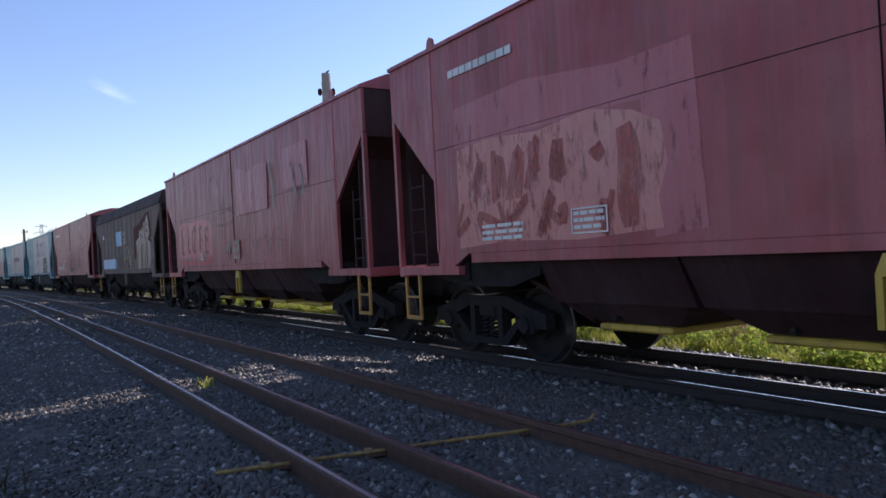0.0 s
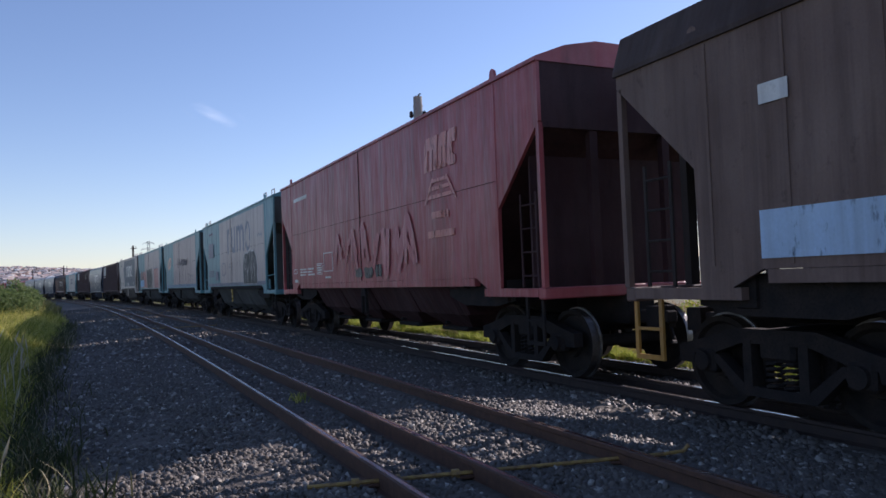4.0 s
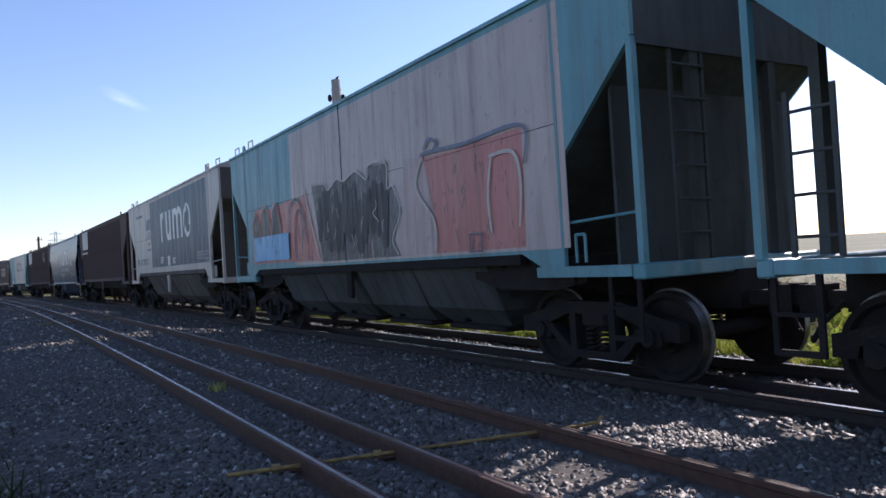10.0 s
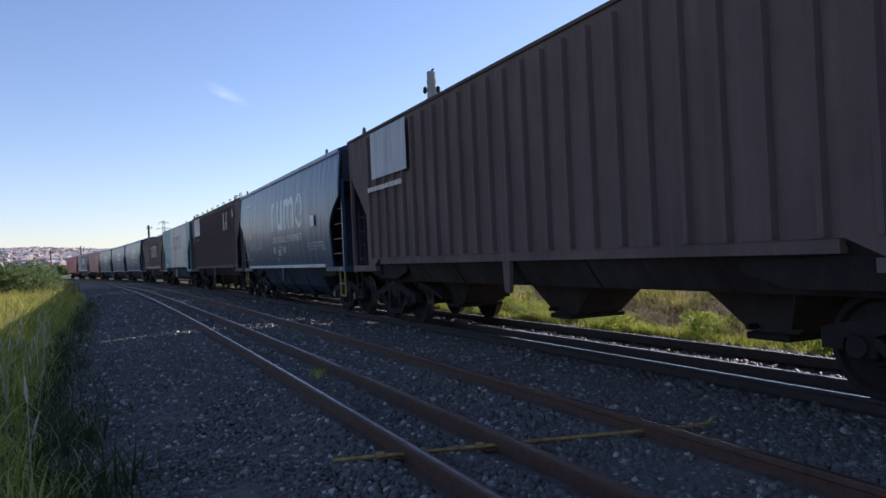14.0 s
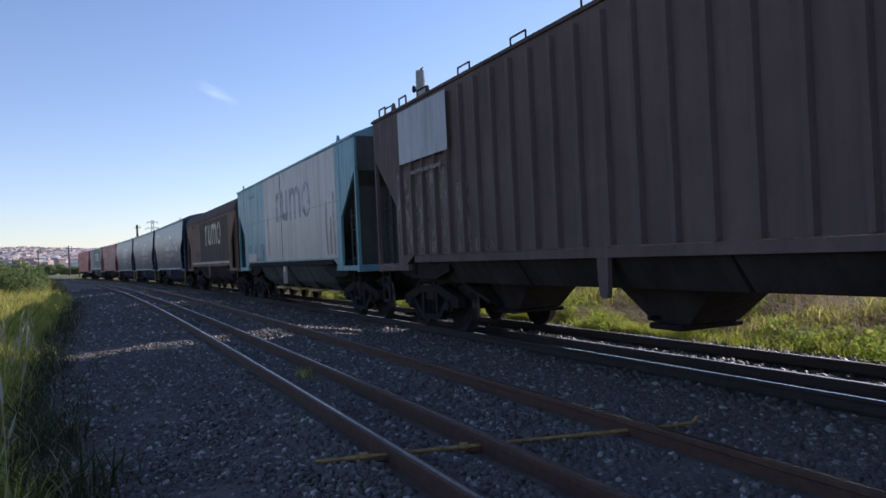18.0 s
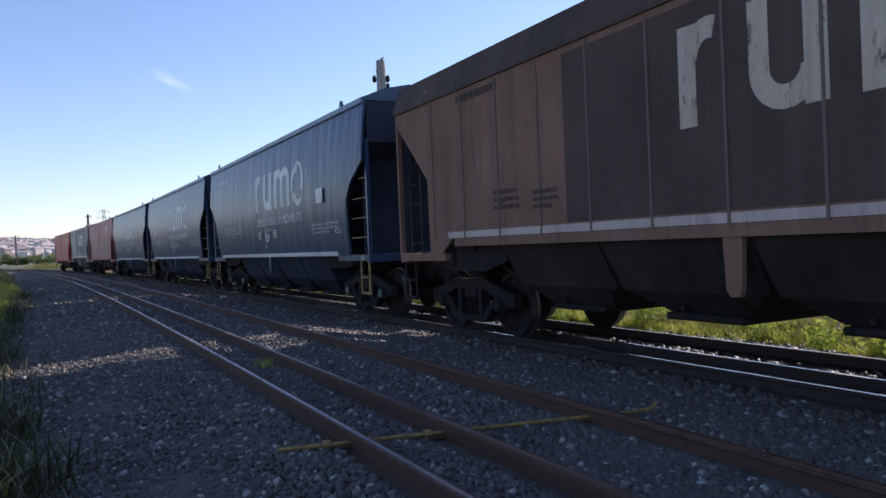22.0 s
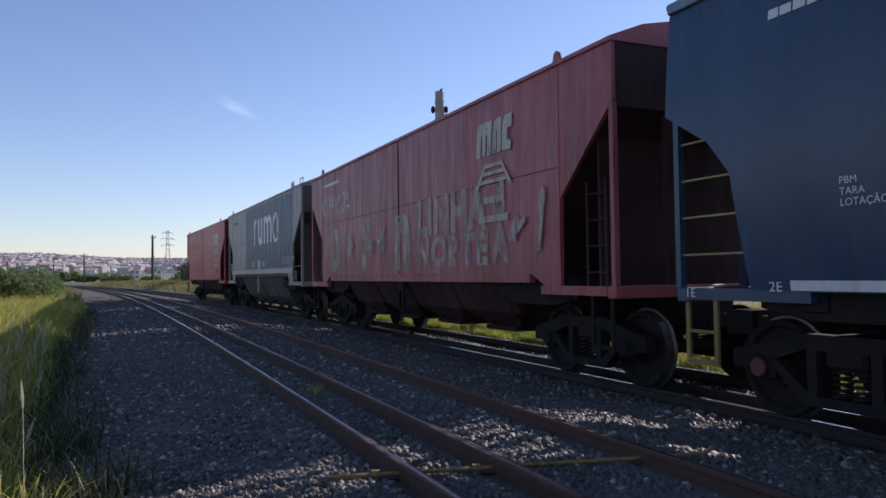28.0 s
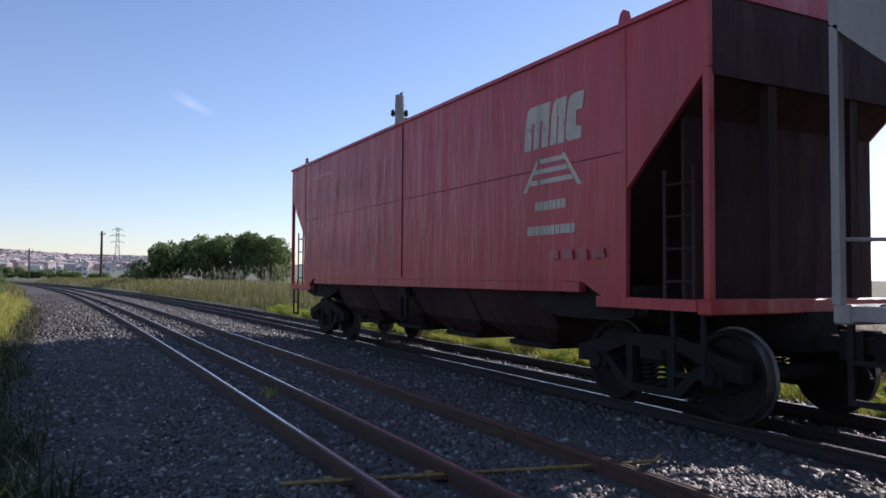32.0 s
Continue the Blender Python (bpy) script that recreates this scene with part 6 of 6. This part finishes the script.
        part("tie", Mesh().rod((-w, 0, z), (w, 0, z), 0.12, 5), GALV, arm)
        for s in (-1, 1):
            part("insulator", Mesh().rod((s * w, 0, z), (s * w, 0, z - 1.5), 0.12, 5), GALV, arm)


def hill_height(x, y):
    d = math.hypot(x, y)
    base = float(np.interp(d, [300, 600, 1000, 1600, 2200, 3000], [0.0, 3.0, 16.0, 40.0, 62.0, 50.0]))
    yaw = math.degrees(math.atan2(-(x + 2.4), y))
    side = float(np.interp(yaw, [-40, -14, -6, 0, 5, 14, 40], [0.55, 0.62, 0.80, 0.85, 1.05, 1.0, 0.8]))
    return base * side * (1 + 0.07 * noise.noise((x * 0.006, y * 0.006, 3.0))) - 0.5


def town():
    v, f = [], []
    rs = [300, 380, 480, 600, 740, 900, 1080, 1280, 1500, 1800, 2200, 2600, 3200]
    n = 60
    for r in rs:
        for i in range(n):
            a = radians(-55 + 110 * i / (n - 1))
            x, y = -r * math.sin(a), r * math.cos(a)
            v.append((x, y, hill_height(x, y)))
    f = [(j * n + i, j * n + i + 1, (j + 1) * n + i + 1, (j + 1) * n + i) for j in range(len(rs) - 1) for i in range(n - 1)]
    m = Mesh()
    m.add(v, f)
    tagged(part("hillside", m, FARLAND), "hazy green hillside under the town", "hill", kind="structure")
    # houses: walls and gabled roofs, one mesh
    rnd = random.Random(11)
    m = Mesh()
    count = 0
    while count < 3600:
        d = 700 + 1550 * rnd.random() ** 0.8
        yaw = rnd.uniform(-14, 16)
        x, y = away(yaw, d)
        z = hill_height(x, y)
        w, l, h = rnd.uniform(4, 8), rnd.uniform(5, 9), rnd.choice((2.8, 3.2, 3.4, 5.6, 6.0))
        ang = rnd.uniform(0, math.pi)
        c, s = math.cos(ang), math.sin(ang)

        def put(px, py, pz):
            return x + px * c - py * s, y + px * s + py * c, z + pz
        a = [put(-w / 2, -l / 2, -2), put(w / 2, -l / 2, -2), put(w / 2, l / 2, -2), put(-w / 2, l / 2, -2)]
        b = [put(-w / 2, -l / 2, h), put(w / 2, -l / 2, h), put(w / 2, l / 2, h), put(-w / 2, l / 2, h)]
        m.hull(a, b)
        if h < 7:
            o = 0.5
            r0 = [put(-w / 2 - o, -l / 2 - o, h), put(w / 2 + o, -l / 2 - o, h), put(0, -l / 2 - o, h + w * 0.22)]
            r1 = [put(-w / 2 - o, l / 2 + o, h), put(w / 2 + o, l / 2 + o, h), put(0, l / 2 + o, h + w * 0.22)]
            m.hull(r0, r1)
        count += 1
    tagged(part("town_houses", m, HOUSE), "crowded far houses with white walls and tiled roofs", "houses", kind="stuff")
    for yaw, d, w, h in ((-1.0, 520, 3.4, 8.5), (-2.45, 480, 3.0, 8), (-4.6, 1000, 14, 12), (-3.7, 1100, 13, 13), (-5.6, 1150, 15, 11)):
        x, y = away(yaw, d)
        b = thing("tower_block", "pale far tower block among the houses", "tower block", "tower blocks", at=(x, y, hill_height(x, y) - 1))
        part("wall", Mesh().box(-w / 2, w / 2, -w / 2, w / 2, 0, h), PALEWALL, b)
        part("parapet", Mesh().box(-w / 2 - 0.2, w / 2 + 0.2, -w / 2 - 0.2, w / 2 + 0.2, h, h + 0.6), PALEWALL, b)
        for k in range(int(h / 3.2)):
            for cx in ((-0.25, 0.25) if w > 5 else (0.0,)):
                part("window", Mesh().box(cx * w - 0.7, cx * w + 0.7, -w / 2 - 0.03, -w / 2 + 0.02, 1.2 + k * 3.1, 2.6 + k * 3.1), SLATE, b)


# ---- plants ----
def blades(name, label, category, spots, mat, width, seed, lean=0.35):
    """spots: rows of x, y, z, height. Each blade is a bent tapered strip of three quads."""
    rng = np.random.default_rng(seed)
    s = np.asarray(spots)
    n = len(s)
    a = rng.uniform(0, 2 * math.pi, n)
    b = rng.uniform(0, 2 * math.pi, n)
    le = s[:, 3] * rng.uniform(0.1, lean * 1.6, n)
    levels = []
    for k, w in ((0.0, 1.0), (0.4, 0.9), (0.75, 0.6), (1.0, 0.12)):
        cx = s[:, 0] + np.cos(b) * le * k ** 2
        cy = s[:, 1] + np.sin(b) * le * k ** 2
        cz = s[:, 2] + s[:, 3] * (k - 0.12 * k ** 3)
        hw = width * w * (0.6 + 0.8 * rng.random(n)) / 2
        levels.append(np.stack([cx - np.cos(a) * hw, cy - np.sin(a) * hw, cz], 1))
        levels.append(np.stack([cx + np.cos(a) * hw, cy + np.sin(a) * hw, cz], 1))
    v = np.stack(levels, 1).reshape(-1, 3)
    base = (np.arange(n) * 8)[:, None]
    f = np.concatenate([base + np.array(q) for q in ((0, 1, 3, 2), (2, 3, 5, 4), (4, 5, 7, 6))], 0)
    ob = new(name, quick(name, v, f, mat))
    return tagged(ob, label, category, kind="stuff")


def patch(rng, n, off0, off1, arc0, arc1, h0, h1, clump=1.0, base=None):
    out = []
    while len(out) < n:
        o, a = rng.uniform(off0, off1), rng.uniform(arc0, arc1)
        k = 0.5 + 0.5 * noise.noise((o * clump, a * clump, 7.0))
        if rng.random() > k * 1.3:
            continue
        x, y, _ = on_track(a, o)
        out.append((x, y, ground_height(o) - 0.02, rng.uniform(h0, h1) * (0.55 + 0.8 * k)))
    return out


def left_edge(arc):
    return float(np.interp(arc, [0, 5, 12, 20, 30, 45, 200], [-2.9, -2.95, -3.35, -3.45, -3.2, -3.3, -3.4])) + 0.30 * noise.noise((arc * 0.55, 1.0, 0.0))


def grass():
    rnd = random.Random(21)
    s = []
    while len(s) < 42000:
        a = 2.5 + 42 * rnd.random() ** 1.5 if rnd.random() < 0.88 else rnd.uniform(-8, 2.5)
        o = left_edge(a) - abs(rnd.gauss(0, 1)) * 2.6 + rnd.uniform(0, 0.12)
        k = 0.5 + 0.5 * noise.noise((o * 1.3, a * 0.8, 2.0))
        x, y, _ = on_track(a, o)
        s.append((x, y, ground_height(o) - 0.02, rnd.uniform(0.2, 0.7) * (0.25 + 1.15 * k) * min(1.0, 0.5 + (left_edge(a) - o) * 0.7) * (1.5 if rnd.random() < 0.06 else 1.0)))
    blades("tall_grass", "tall green grass with dry tips beside the track", "grass", s, GRASS, 0.017, 1, 0.55)
    s = []
    while len(s) < 5200:
        a = 3.0 + 30 * rnd.random() ** 1.5
        o = left_edge(a) + abs(rnd.gauss(0, 0.24))
        k = 0.5 + 0.6 * noise.noise((o * 1.6, a * 1.1, 5.0))
        if rnd.random() > k * 1.1:
            continue
        x, y, _ = on_track(a, o)
        s.append((x, y, ground_height(o) - 0.02, rnd.uniform(0.10, 0.42) * (0.3 + 1.0 * k)))
    blades("fringe_grass", "straggling grass at the ballast's edge, toned dark for shade", "grass", s, SHADE_GRASS, 0.013, 41, 0.6)
    s = patch(rnd, 26000, -14, -3.35, 44, 150, 0.3, 0.85, 0.4)
    blades("far_grass", "rough yellow-green grass along the line", "grass", s, ROUGH, 0.045, 2)
    # tufts at the foot of the bank, in clumps with bare gaps
    s = []
    while len(s) < 26000:
        a = 1.0 + 31 * rnd.random() ** 1.2
        o = 5.85 + abs(rnd.gauss(0, 0.32)) if rnd.random() < 0.8 else rnd.uniform(5.8, 7.4)
        k = 0.5 + 0.62 * noise.noise((o * 0.8, a * 0.75, 7.0))
        if rnd.random() > (k - 0.22) * 1.5:
            continue
        x, y, _ = on_track(a, o)
        s.append((x, y, ground_height(o) - 0.02, rnd.uniform(0.08, 0.30) * (0.3 + 1.2 * k)))
    blades("verge_grass", "bright green tufts along the train's track", "grass", s, WEED, 0.014, 3, 0.7)
    # taller clumps on the bank
    s = []
    for q in range(30):
        a, o, hgt = 2.0 + 27 * (q + rnd.random()) / 30, rnd.uniform(6.7, 9.4), rnd.uniform(0.35, 0.8)
        for _ in range(rnd.randint(180, 420)):
            aa, oo = a + rnd.gauss(0, 0.28), o + rnd.gauss(0, 0.22)
            x, y, _ = on_track(aa, oo)
            s.append((x, y, ground_height(oo) - 0.02, hgt * rnd.uniform(0.4, 1.0)))
    blades("tall_clumps", "yellow-green grass clumps on the sunlit bank", "grass", s, GRASS, 0.016, 31, 0.5)
    s = patch(rnd, 20000, 6.6, 14, 30, 75, 0.15, 0.75, 0.6)
    blades("verge_grass", "sunlit yellow-green grass behind the track", "grass", s, ROUGH, 0.03, 4)
    s = patch(rnd, 14000, 7.0, 24, 75, 170, 0.25, 0.8, 0.3)
    blades("verge_grass", "sunlit yellow-green grass behind the track", "grass", s, ROUGH, 0.07, 5)
    s = [(x, y, z + 0.015, h) for x, y, z, h in patch(rnd, 15000, 6.5, 10.5, 1.0, 28, 0.12, 0.42, 0.8)]
    blades("dry_straw", "pale dead straw lying on the bank", "straw", s, STRAW, 0.018, 6, lean=2.6)
    # seed heads on stems
    v, f = [], []
    m = Mesh()
    for i in range(310):
        near = i < 120
        a = rnd.uniform(4.5, 14) if near else rnd.uniform(30, 70)
        o = left_edge(a) - rnd.uniform(-0.05, 1.5) if near else rnd.uniform(7.0, 11.0)
        x, y, _ = on_track(a, o)
        z, h = ground_height(o), rnd.uniform(0.35, 0.75) if near else rnd.uniform(0.9, 1.6)
        dx, dy = rnd.uniform(-0.25, 0.25) * h, rnd.uniform(-0.25, 0.25) * h
        k = 0.85 if near else 1.6
        m.rod((x, y, z), (x + dx * 0.7, y + dy * 0.7, z + h), 0.003 * k, 3)
        m.rod((x + dx * 0.7, y + dy * 0.7, z + h), (x + dx * 0.9, y + dy * 0.9, z + h + 0.06 * k), 0.005 * k, 5, 0.013 * k)
        m.rod((x + dx * 0.9, y + dy * 0.9, z + h + 0.06 * k), (x + dx * 1.2, y + dy * 1.2, z + h + 0.17 * k), 0.013 * k, 5, 0.003 * k)
    tagged(part("seed_heads", m, SEED), "pale feathery seed heads on thin stems", "grass", kind="stuff")
    # a weed between the rails
    w = [(*on_track(8.25 + rnd.gauss(0, 0.10), -0.42 + rnd.gauss(0, 0.05))[:2], 0.0, rnd.uniform(0.05, 0.20)) for _ in range(36)]
    tagged(blades("weed", "small green weed growing between the rails", "weed", w, GRASS, 0.014, 9), kind="thing")


def leaf_cloud(lobes, n, size, seed):
    """Many small leaves spread through lobes (x, y, z, rx, ry, rz), denser to the outside."""
    rng = np.random.default_rng(seed)
    lob = np.asarray(lobes)
    wts = lob[:, 3] * lob[:, 4] * lob[:, 5]
    pick = rng.choice(len(lob), n, p=wts / wts.sum())
    d = rng.normal(size=(n, 3))
    d /= np.linalg.norm(d, axis=1)[:, None]
    r = (0.45 + 0.60 * rng.random(n) ** 0.6) * (1 + 0.12 * np.sin(9 * d[:, 0] + 3 * pick) * np.cos(7 * d[:, 2]))
    c = lob[pick, :3] + d * lob[pick, 3:] * r[:, None]
    u = rng.normal(size=(n, 3))
    u /= np.linalg.norm(u, axis=1)[:, None]
    w = np.cross(u, rng.normal(size=(n, 3)))
    w /= np.linalg.norm(w, axis=1)[:, None]
    s = size * (0.6 + 0.8 * rng.random(n))[:, None]
    v = np.stack([c - u * s, c + w * s * 0.45, c + u * s, c - w * s * 0.45], 1).reshape(-1, 3)
    return v, np.arange(4 * n).reshape(-1, 4)


def tree(name, label, x, y, lobes, n, size, seed, trunk_h, trunk_r, z=0.0):
    t = thing(name, label, "tree" if name == "tree" else "bush", at=(x, y, z))
    rnd = random.Random(seed)
    trunk = part("trunk", Mesh().lathe([(-0.2, trunk_r * 1.3), (trunk_h * 0.5, trunk_r), (trunk_h, trunk_r * 0.6)], "z", 12), BARK, t)
    for lx, ly, lz, rx, ry, rz in lobes:
        part("limb", Mesh().rod((0, 0, trunk_h * 0.6), (lx * 0.8, ly * 0.8, max(lz, trunk_h * 0.7)), trunk_r * 0.5, 7, trunk_r * 0.15), BARK, trunk)
    v, f = leaf_cloud(lobes, n, size, seed)
    part("crown", quick("crown", v, f, LEAF), LEAF, t)
    return t


def trees():
    rnd = random.Random(31)
    x, y = away(-9.6, 112)
    lobes = []
    for i in range(17):
        dx = -9.0 + 18.5 * i / 16 + rnd.uniform(-0.8, 0.8)
        top = float(np.interp(dx, [-9.5, -8, -5, -2, 2, 5, 8, 10], [3.6, 5.6, 6.0, 7.0, 7.6, 7.7, 7.2, 5.6]))
        for k in range(2):
            r = rnd.uniform(1.0, 1.9)
            zc = top - r * rnd.uniform(0.8, 1.5) if k == 0 else rnd.uniform(1.4, top * 0.55)
            lobes.append((dx, rnd.uniform(-3, 3), zc, r * 1.25, r * 1.2, r))
    tree("tree", "broad dark green tree with a dense rounded crown", x, y, lobes, 30000, 0.24, 5, 2.4, 0.35)
    for yaw, d, w, h, sd in ((7.0, 40, 2.0, 1.9, 8), (8.6, 46, 2.4, 2.0, 12), (5.6, 55, 1.6, 1.5, 9)):
        x, y = away(yaw, d)
        lobes = [(rnd.uniform(-w, w), rnd.uniform(-1, 1), rnd.uniform(0.5, h * 0.7), rnd.uniform(0.5, 0.9), rnd.uniform(0.5, 0.9), rnd.uniform(0.45, 0.7)) for _ in range(9)]
        tree("bush", "leafy green bush in the grass", x, y, lobes, 6000, 0.075, sd, 0.7, 0.06, 0.2)
    for yaw, d, w, h, sd in ((1.2, 250, 5, 3.0, 14), (-1.0, 235, 6, 3.2, 15), (3.4, 270, 6, 4.0, 16), (5.2, 250, 5, 3.6, 17), (7.6, 240, 6, 4.6, 20), (-4.4, 200, 4, 2.2, 18), (-6.0, 150, 2.2, 1.7, 19)):
        x, y = away(yaw, d)
        lobes = [(rnd.uniform(-w, w), rnd.uniform(-2, 2), rnd.uniform(0.3, h * 0.75), rnd.uniform(1, 2), rnd.uniform(1, 2), rnd.uniform(0.8, 1.3)) for _ in range(10)]
        tree("bush", "far dark green bush behind the line", x, y, lobes, 3500, 0.28, sd, 1.0, 0.1)
    # leafy weeds lit behind the train, some right at the rail
    spots = [(9.5, 7.3, 0.55), (13.5, 7.0, 0.6), (17.5, 7.2, 0.7), (24, 7.4, 0.8), (6.3, 7.8, 0.5), (11.5, 8.6, 0.7)]
    for q in range(30):
        arc = 3.2 + 30 * ((q + rnd.random()) / 30) ** 1.25
        if noise.noise((arc * 0.45, 4.0, 0.0)) > -0.22:
            spots.append((arc, rnd.uniform(6.0, 6.9), rnd.uniform(0.22, 0.5)))
    vs, fs, count = [], [], 0
    for k, (arc, off, h) in enumerate(spots):
        x, y, _ = on_track(arc, off)
        r = 0.13 + 0.14 * h
        z = ground_height(off) - 0.04
        lobes = [(x + rnd.uniform(-0.42, 0.42), y + rnd.uniform(-0.42, 0.42), z + rnd.uniform(0.08, h * 0.85), r, r, r * 0.9) for _ in range(7)]
        v, f = leaf_cloud(lobes, 1300, 0.030, 50 + k)
        vs.append(v)
        fs.append(f + count)
        count += len(v)
    ob = part("leafy_weeds", quick("leafy_weeds", np.concatenate(vs), np.concatenate(fs), WEEDLEAF), WEEDLEAF)
    tagged(ob, "sunlit leafy weeds beside the train's track", "weeds", kind="stuff")


# ---- ballast, sleepers, rods ----
def stones(name, label, n, off0, off1, arc0, arc1, size, seed, bias=1.0):
    rng = np.random.default_rng(seed)
    o = rng.uniform(off0, off1, n)
    a = arc0 + (arc1 - arc0) * rng.random(n) ** bias
    keep = np.ones(n, bool)
    for c in (0.0, FAR):
        for r in RAILS:
            keep &= np.abs(o - c - r) > 0.10
    o, a = o[keep], a[keep]
    n = len(o)
    ang = BEND * np.maximum(a, 0)
    r = 1 / BEND + o
    x = np.where(a > 0, r * np.cos(ang) - 1 / BEND, o)
    y = np.where(a > 0, r * np.sin(ang), a)
    xs = [-60, -9, -5, -3.4, -1.6, 1.2, 2.6, 5.8, 6.5, 7.2, 8.5, 10, 12, 60]
    zs = [0.3, 0.25, 0.12, -0.06, 0.025, 0.03, -0.20, -0.22, -0.26, -0.18, 0.14, 0.36, 0.4, 0.1]
    z = np.interp(o, xs, zs) + 0.012 * np.sin(o * 5.1 + a * 1.7) * np.sin(a * 3.3) + 0.022 * rng.random(n) - 0.014
    cube = np.array([(i, j, k) for k in (-1, 1) for j in (-1, 1) for i in (-1, 1)], float)
    v = cube[None] * (0.65 + 0.7 * rng.random((n, 8, 3)))
    v *= (size * (0.5 + 0.9 * rng.random((n, 1, 1)))) * np.array([0.62, 0.5, 0.38])
    q = rng.normal(size=(n, 4))
    q /= np.linalg.norm(q, axis=1)[:, None]
    w, i, j, k = q.T
    rot = np.stack([1 - 2 * (j * j + k * k), 2 * (i * j - k * w), 2 * (i * k + j * w), 2 * (i * j + k * w), 1 - 2 * (i * i + k * k), 2 * (j * k - i * w), 2 * (i * k - j * w), 2 * (j * k + i * w), 1 - 2 * (i * i + j * j)], 1).reshape(n, 3, 3)
    v = np.einsum("nab,npb->npa", rot, v) + np.stack([x, y, z], 1)[:, None]
    base = (np.arange(n) * 8)[:, None]
    f = np.concatenate([base + np.array(c) for c in ((0, 2, 3, 1), (4, 5, 7, 6), (0, 1, 5, 4), (2, 6, 7, 3), (0, 4, 6, 2), (1, 3, 7, 5))], 0)
    tagged(new(name, quick(name, v.reshape(-1, 3), f, STONE)), label, "ballast", kind="stuff")


def trackwork():
    tracks = [o for o in bpy.data.objects if o.name.startswith("track")]
    tracks.sort(key=lambda o: o.name)
    me = Mesh().box(-1.4, 1.4, -0.11, 0.11, -0.14, 0.0, bev=0.012).data("sleeper", TIMBER)
    for track, centre, top in ((tracks[0], 0.0, -0.008), (tracks[1], FAR, -0.218)):
        for i in range(-18, 110):
            x, y, yaw = on_track(0.42 + 0.605 * i, centre)
            ob = part("sleeper", me, TIMBER, track, at=(x, y, top))
            ob.rotation_euler = (0, 0, radians(yaw))
    # gauge rods across the empty track, skewed as they lie
    for arc in (4.33, 25.4, 41.0):
        x, y, yaw = on_track(arc, 0.0)
        rod = thing("gauge_rod", "ochre steel gauge rod clamped across the rails", "gauge rod", "gauge rods", at=(x, y, 0.072), turn=yaw - 13.0)
        part("bar", Mesh().rod((-1.28, 0, 0), (1.12, 0, 0), 0.014, 8), ROD, rod)
        part("hook", Mesh().path([(1.12, 0, 0), (1.30, 0, 0.01), (1.34, 0, 0.05)], 0.014), ROD, rod)
        for u in (-0.98, -0.72, -0.33, 0.98):
            part("nut", Mesh().lathe([(-0.025, 0.03), (0.025, 0.03)], "x", 6), ROD, rod, at=(u, 0, 0))
        for u in (-0.86, -0.23, 0.83):
            part("clamp", Mesh().box(-0.075, 0.075, -0.03, 0.03, -0.035, -0.012, bev=0.006), RUST, rod, at=(u, 0, 0))
    stones("ballast_stones", "grey and brown ballast stones round the empty track", 52000, -1.25, 2.7, 1.5, 15, 0.032, 1, 1.35)
    stones("cinder_gravel", "fine dark cinder gravel trodden flat beside the track", 42000, -3.3, -1.2, 1.5, 15, 0.019, 5, 1.5)
    stones("ballast_stones", "scattered ballast stones lying in the cinder", 5200, -3.3, -1.2, 1.5, 15, 0.034, 6, 1.3)
    stones("ballast_stones", "grey and brown ballast stones behind the viewpoint", 9000, -3.3, 6.3, -9, 1.6, 0.05, 4)
    stones("ballast_stones", "grey and brown ballast stones along the line", 30000, -3.2, 6.3, 15, 60, 0.05, 2, 1.6)
    stones("ballast_stones", "dark ballast stones under the train's track", 18000, 2.6, 6.4, 1.5, 20, 0.045, 3, 1.2)


CLOUD = (-7.8, 12.5)      # bearing and height in degrees


def cloud():
    """A thin wisp of cirrus, far off, with a glow of its own."""
    m, nt, ns, ln, b = nodes_of("thin_cirrus")
    b.inputs["Base Color"].default_value = (0.9, 0.9, 0.92, 1)
    # emission stands in for sunlight on the wisp
    b.inputs["Emission Color"].default_value, b.inputs["Emission Strength"].default_value = (0.92, 0.96, 1.0, 1), 0.9
    tc, gr = ns.new("ShaderNodeTexCoord"), ns.new("ShaderNodeTexGradient")
    gr.gradient_type = "SPHERICAL"
    mp = ns.new("ShaderNodeMapping")
    mp.inputs["Scale"].default_value = (1 / 115, 1, 1 / 38)
    ln.new(tc.outputs["Object"], mp.inputs[0])
    ln.new(mp.outputs[0], gr.inputs[0])
    wisp = ns.new("ShaderNodeMath")
    wisp.operation = "MULTIPLY"
    ln.new(gr.outputs["Fac"], wisp.inputs[0])
    ln.new(ramp_of(nt, noise_of(nt, 0.012, (1, 1, 3.0), 5), 0.30, 0.75), wisp.inputs[1])
    thin = ns.new("ShaderNodeMath")
    thin.operation = "MULTIPLY"
    ln.new(wisp.outputs[0], thin.inputs[0])
    thin.inputs[1].default_value = 0.42
    ln.new(thin.outputs[0], b.inputs["Alpha"])
    x, y = away(CLOUD[0], 2600)
    g = Mesh()
    g.add([(118 * math.cos(q), 2 * math.sin(3 * q), 40 * math.sin(q)) for q in (2 * math.pi * k / 32 for k in range(32))], [tuple(range(32))])
    ob = part("cloud", g, m, at=(x, y, 1.3 + 2600 * math.tan(radians(CLOUD[1]))))
    ob.rotation_euler = (0, radians(14), radians(CLOUD[0]))
    ob.visible_shadow = False
    tagged(ob, "thin white wisp of cirrus in the blue sky", "cloud", kind="structure")


near_pole()
cloud()
far_poles()
pylon()
town()
trees()
grass()
trackwork()
motions()
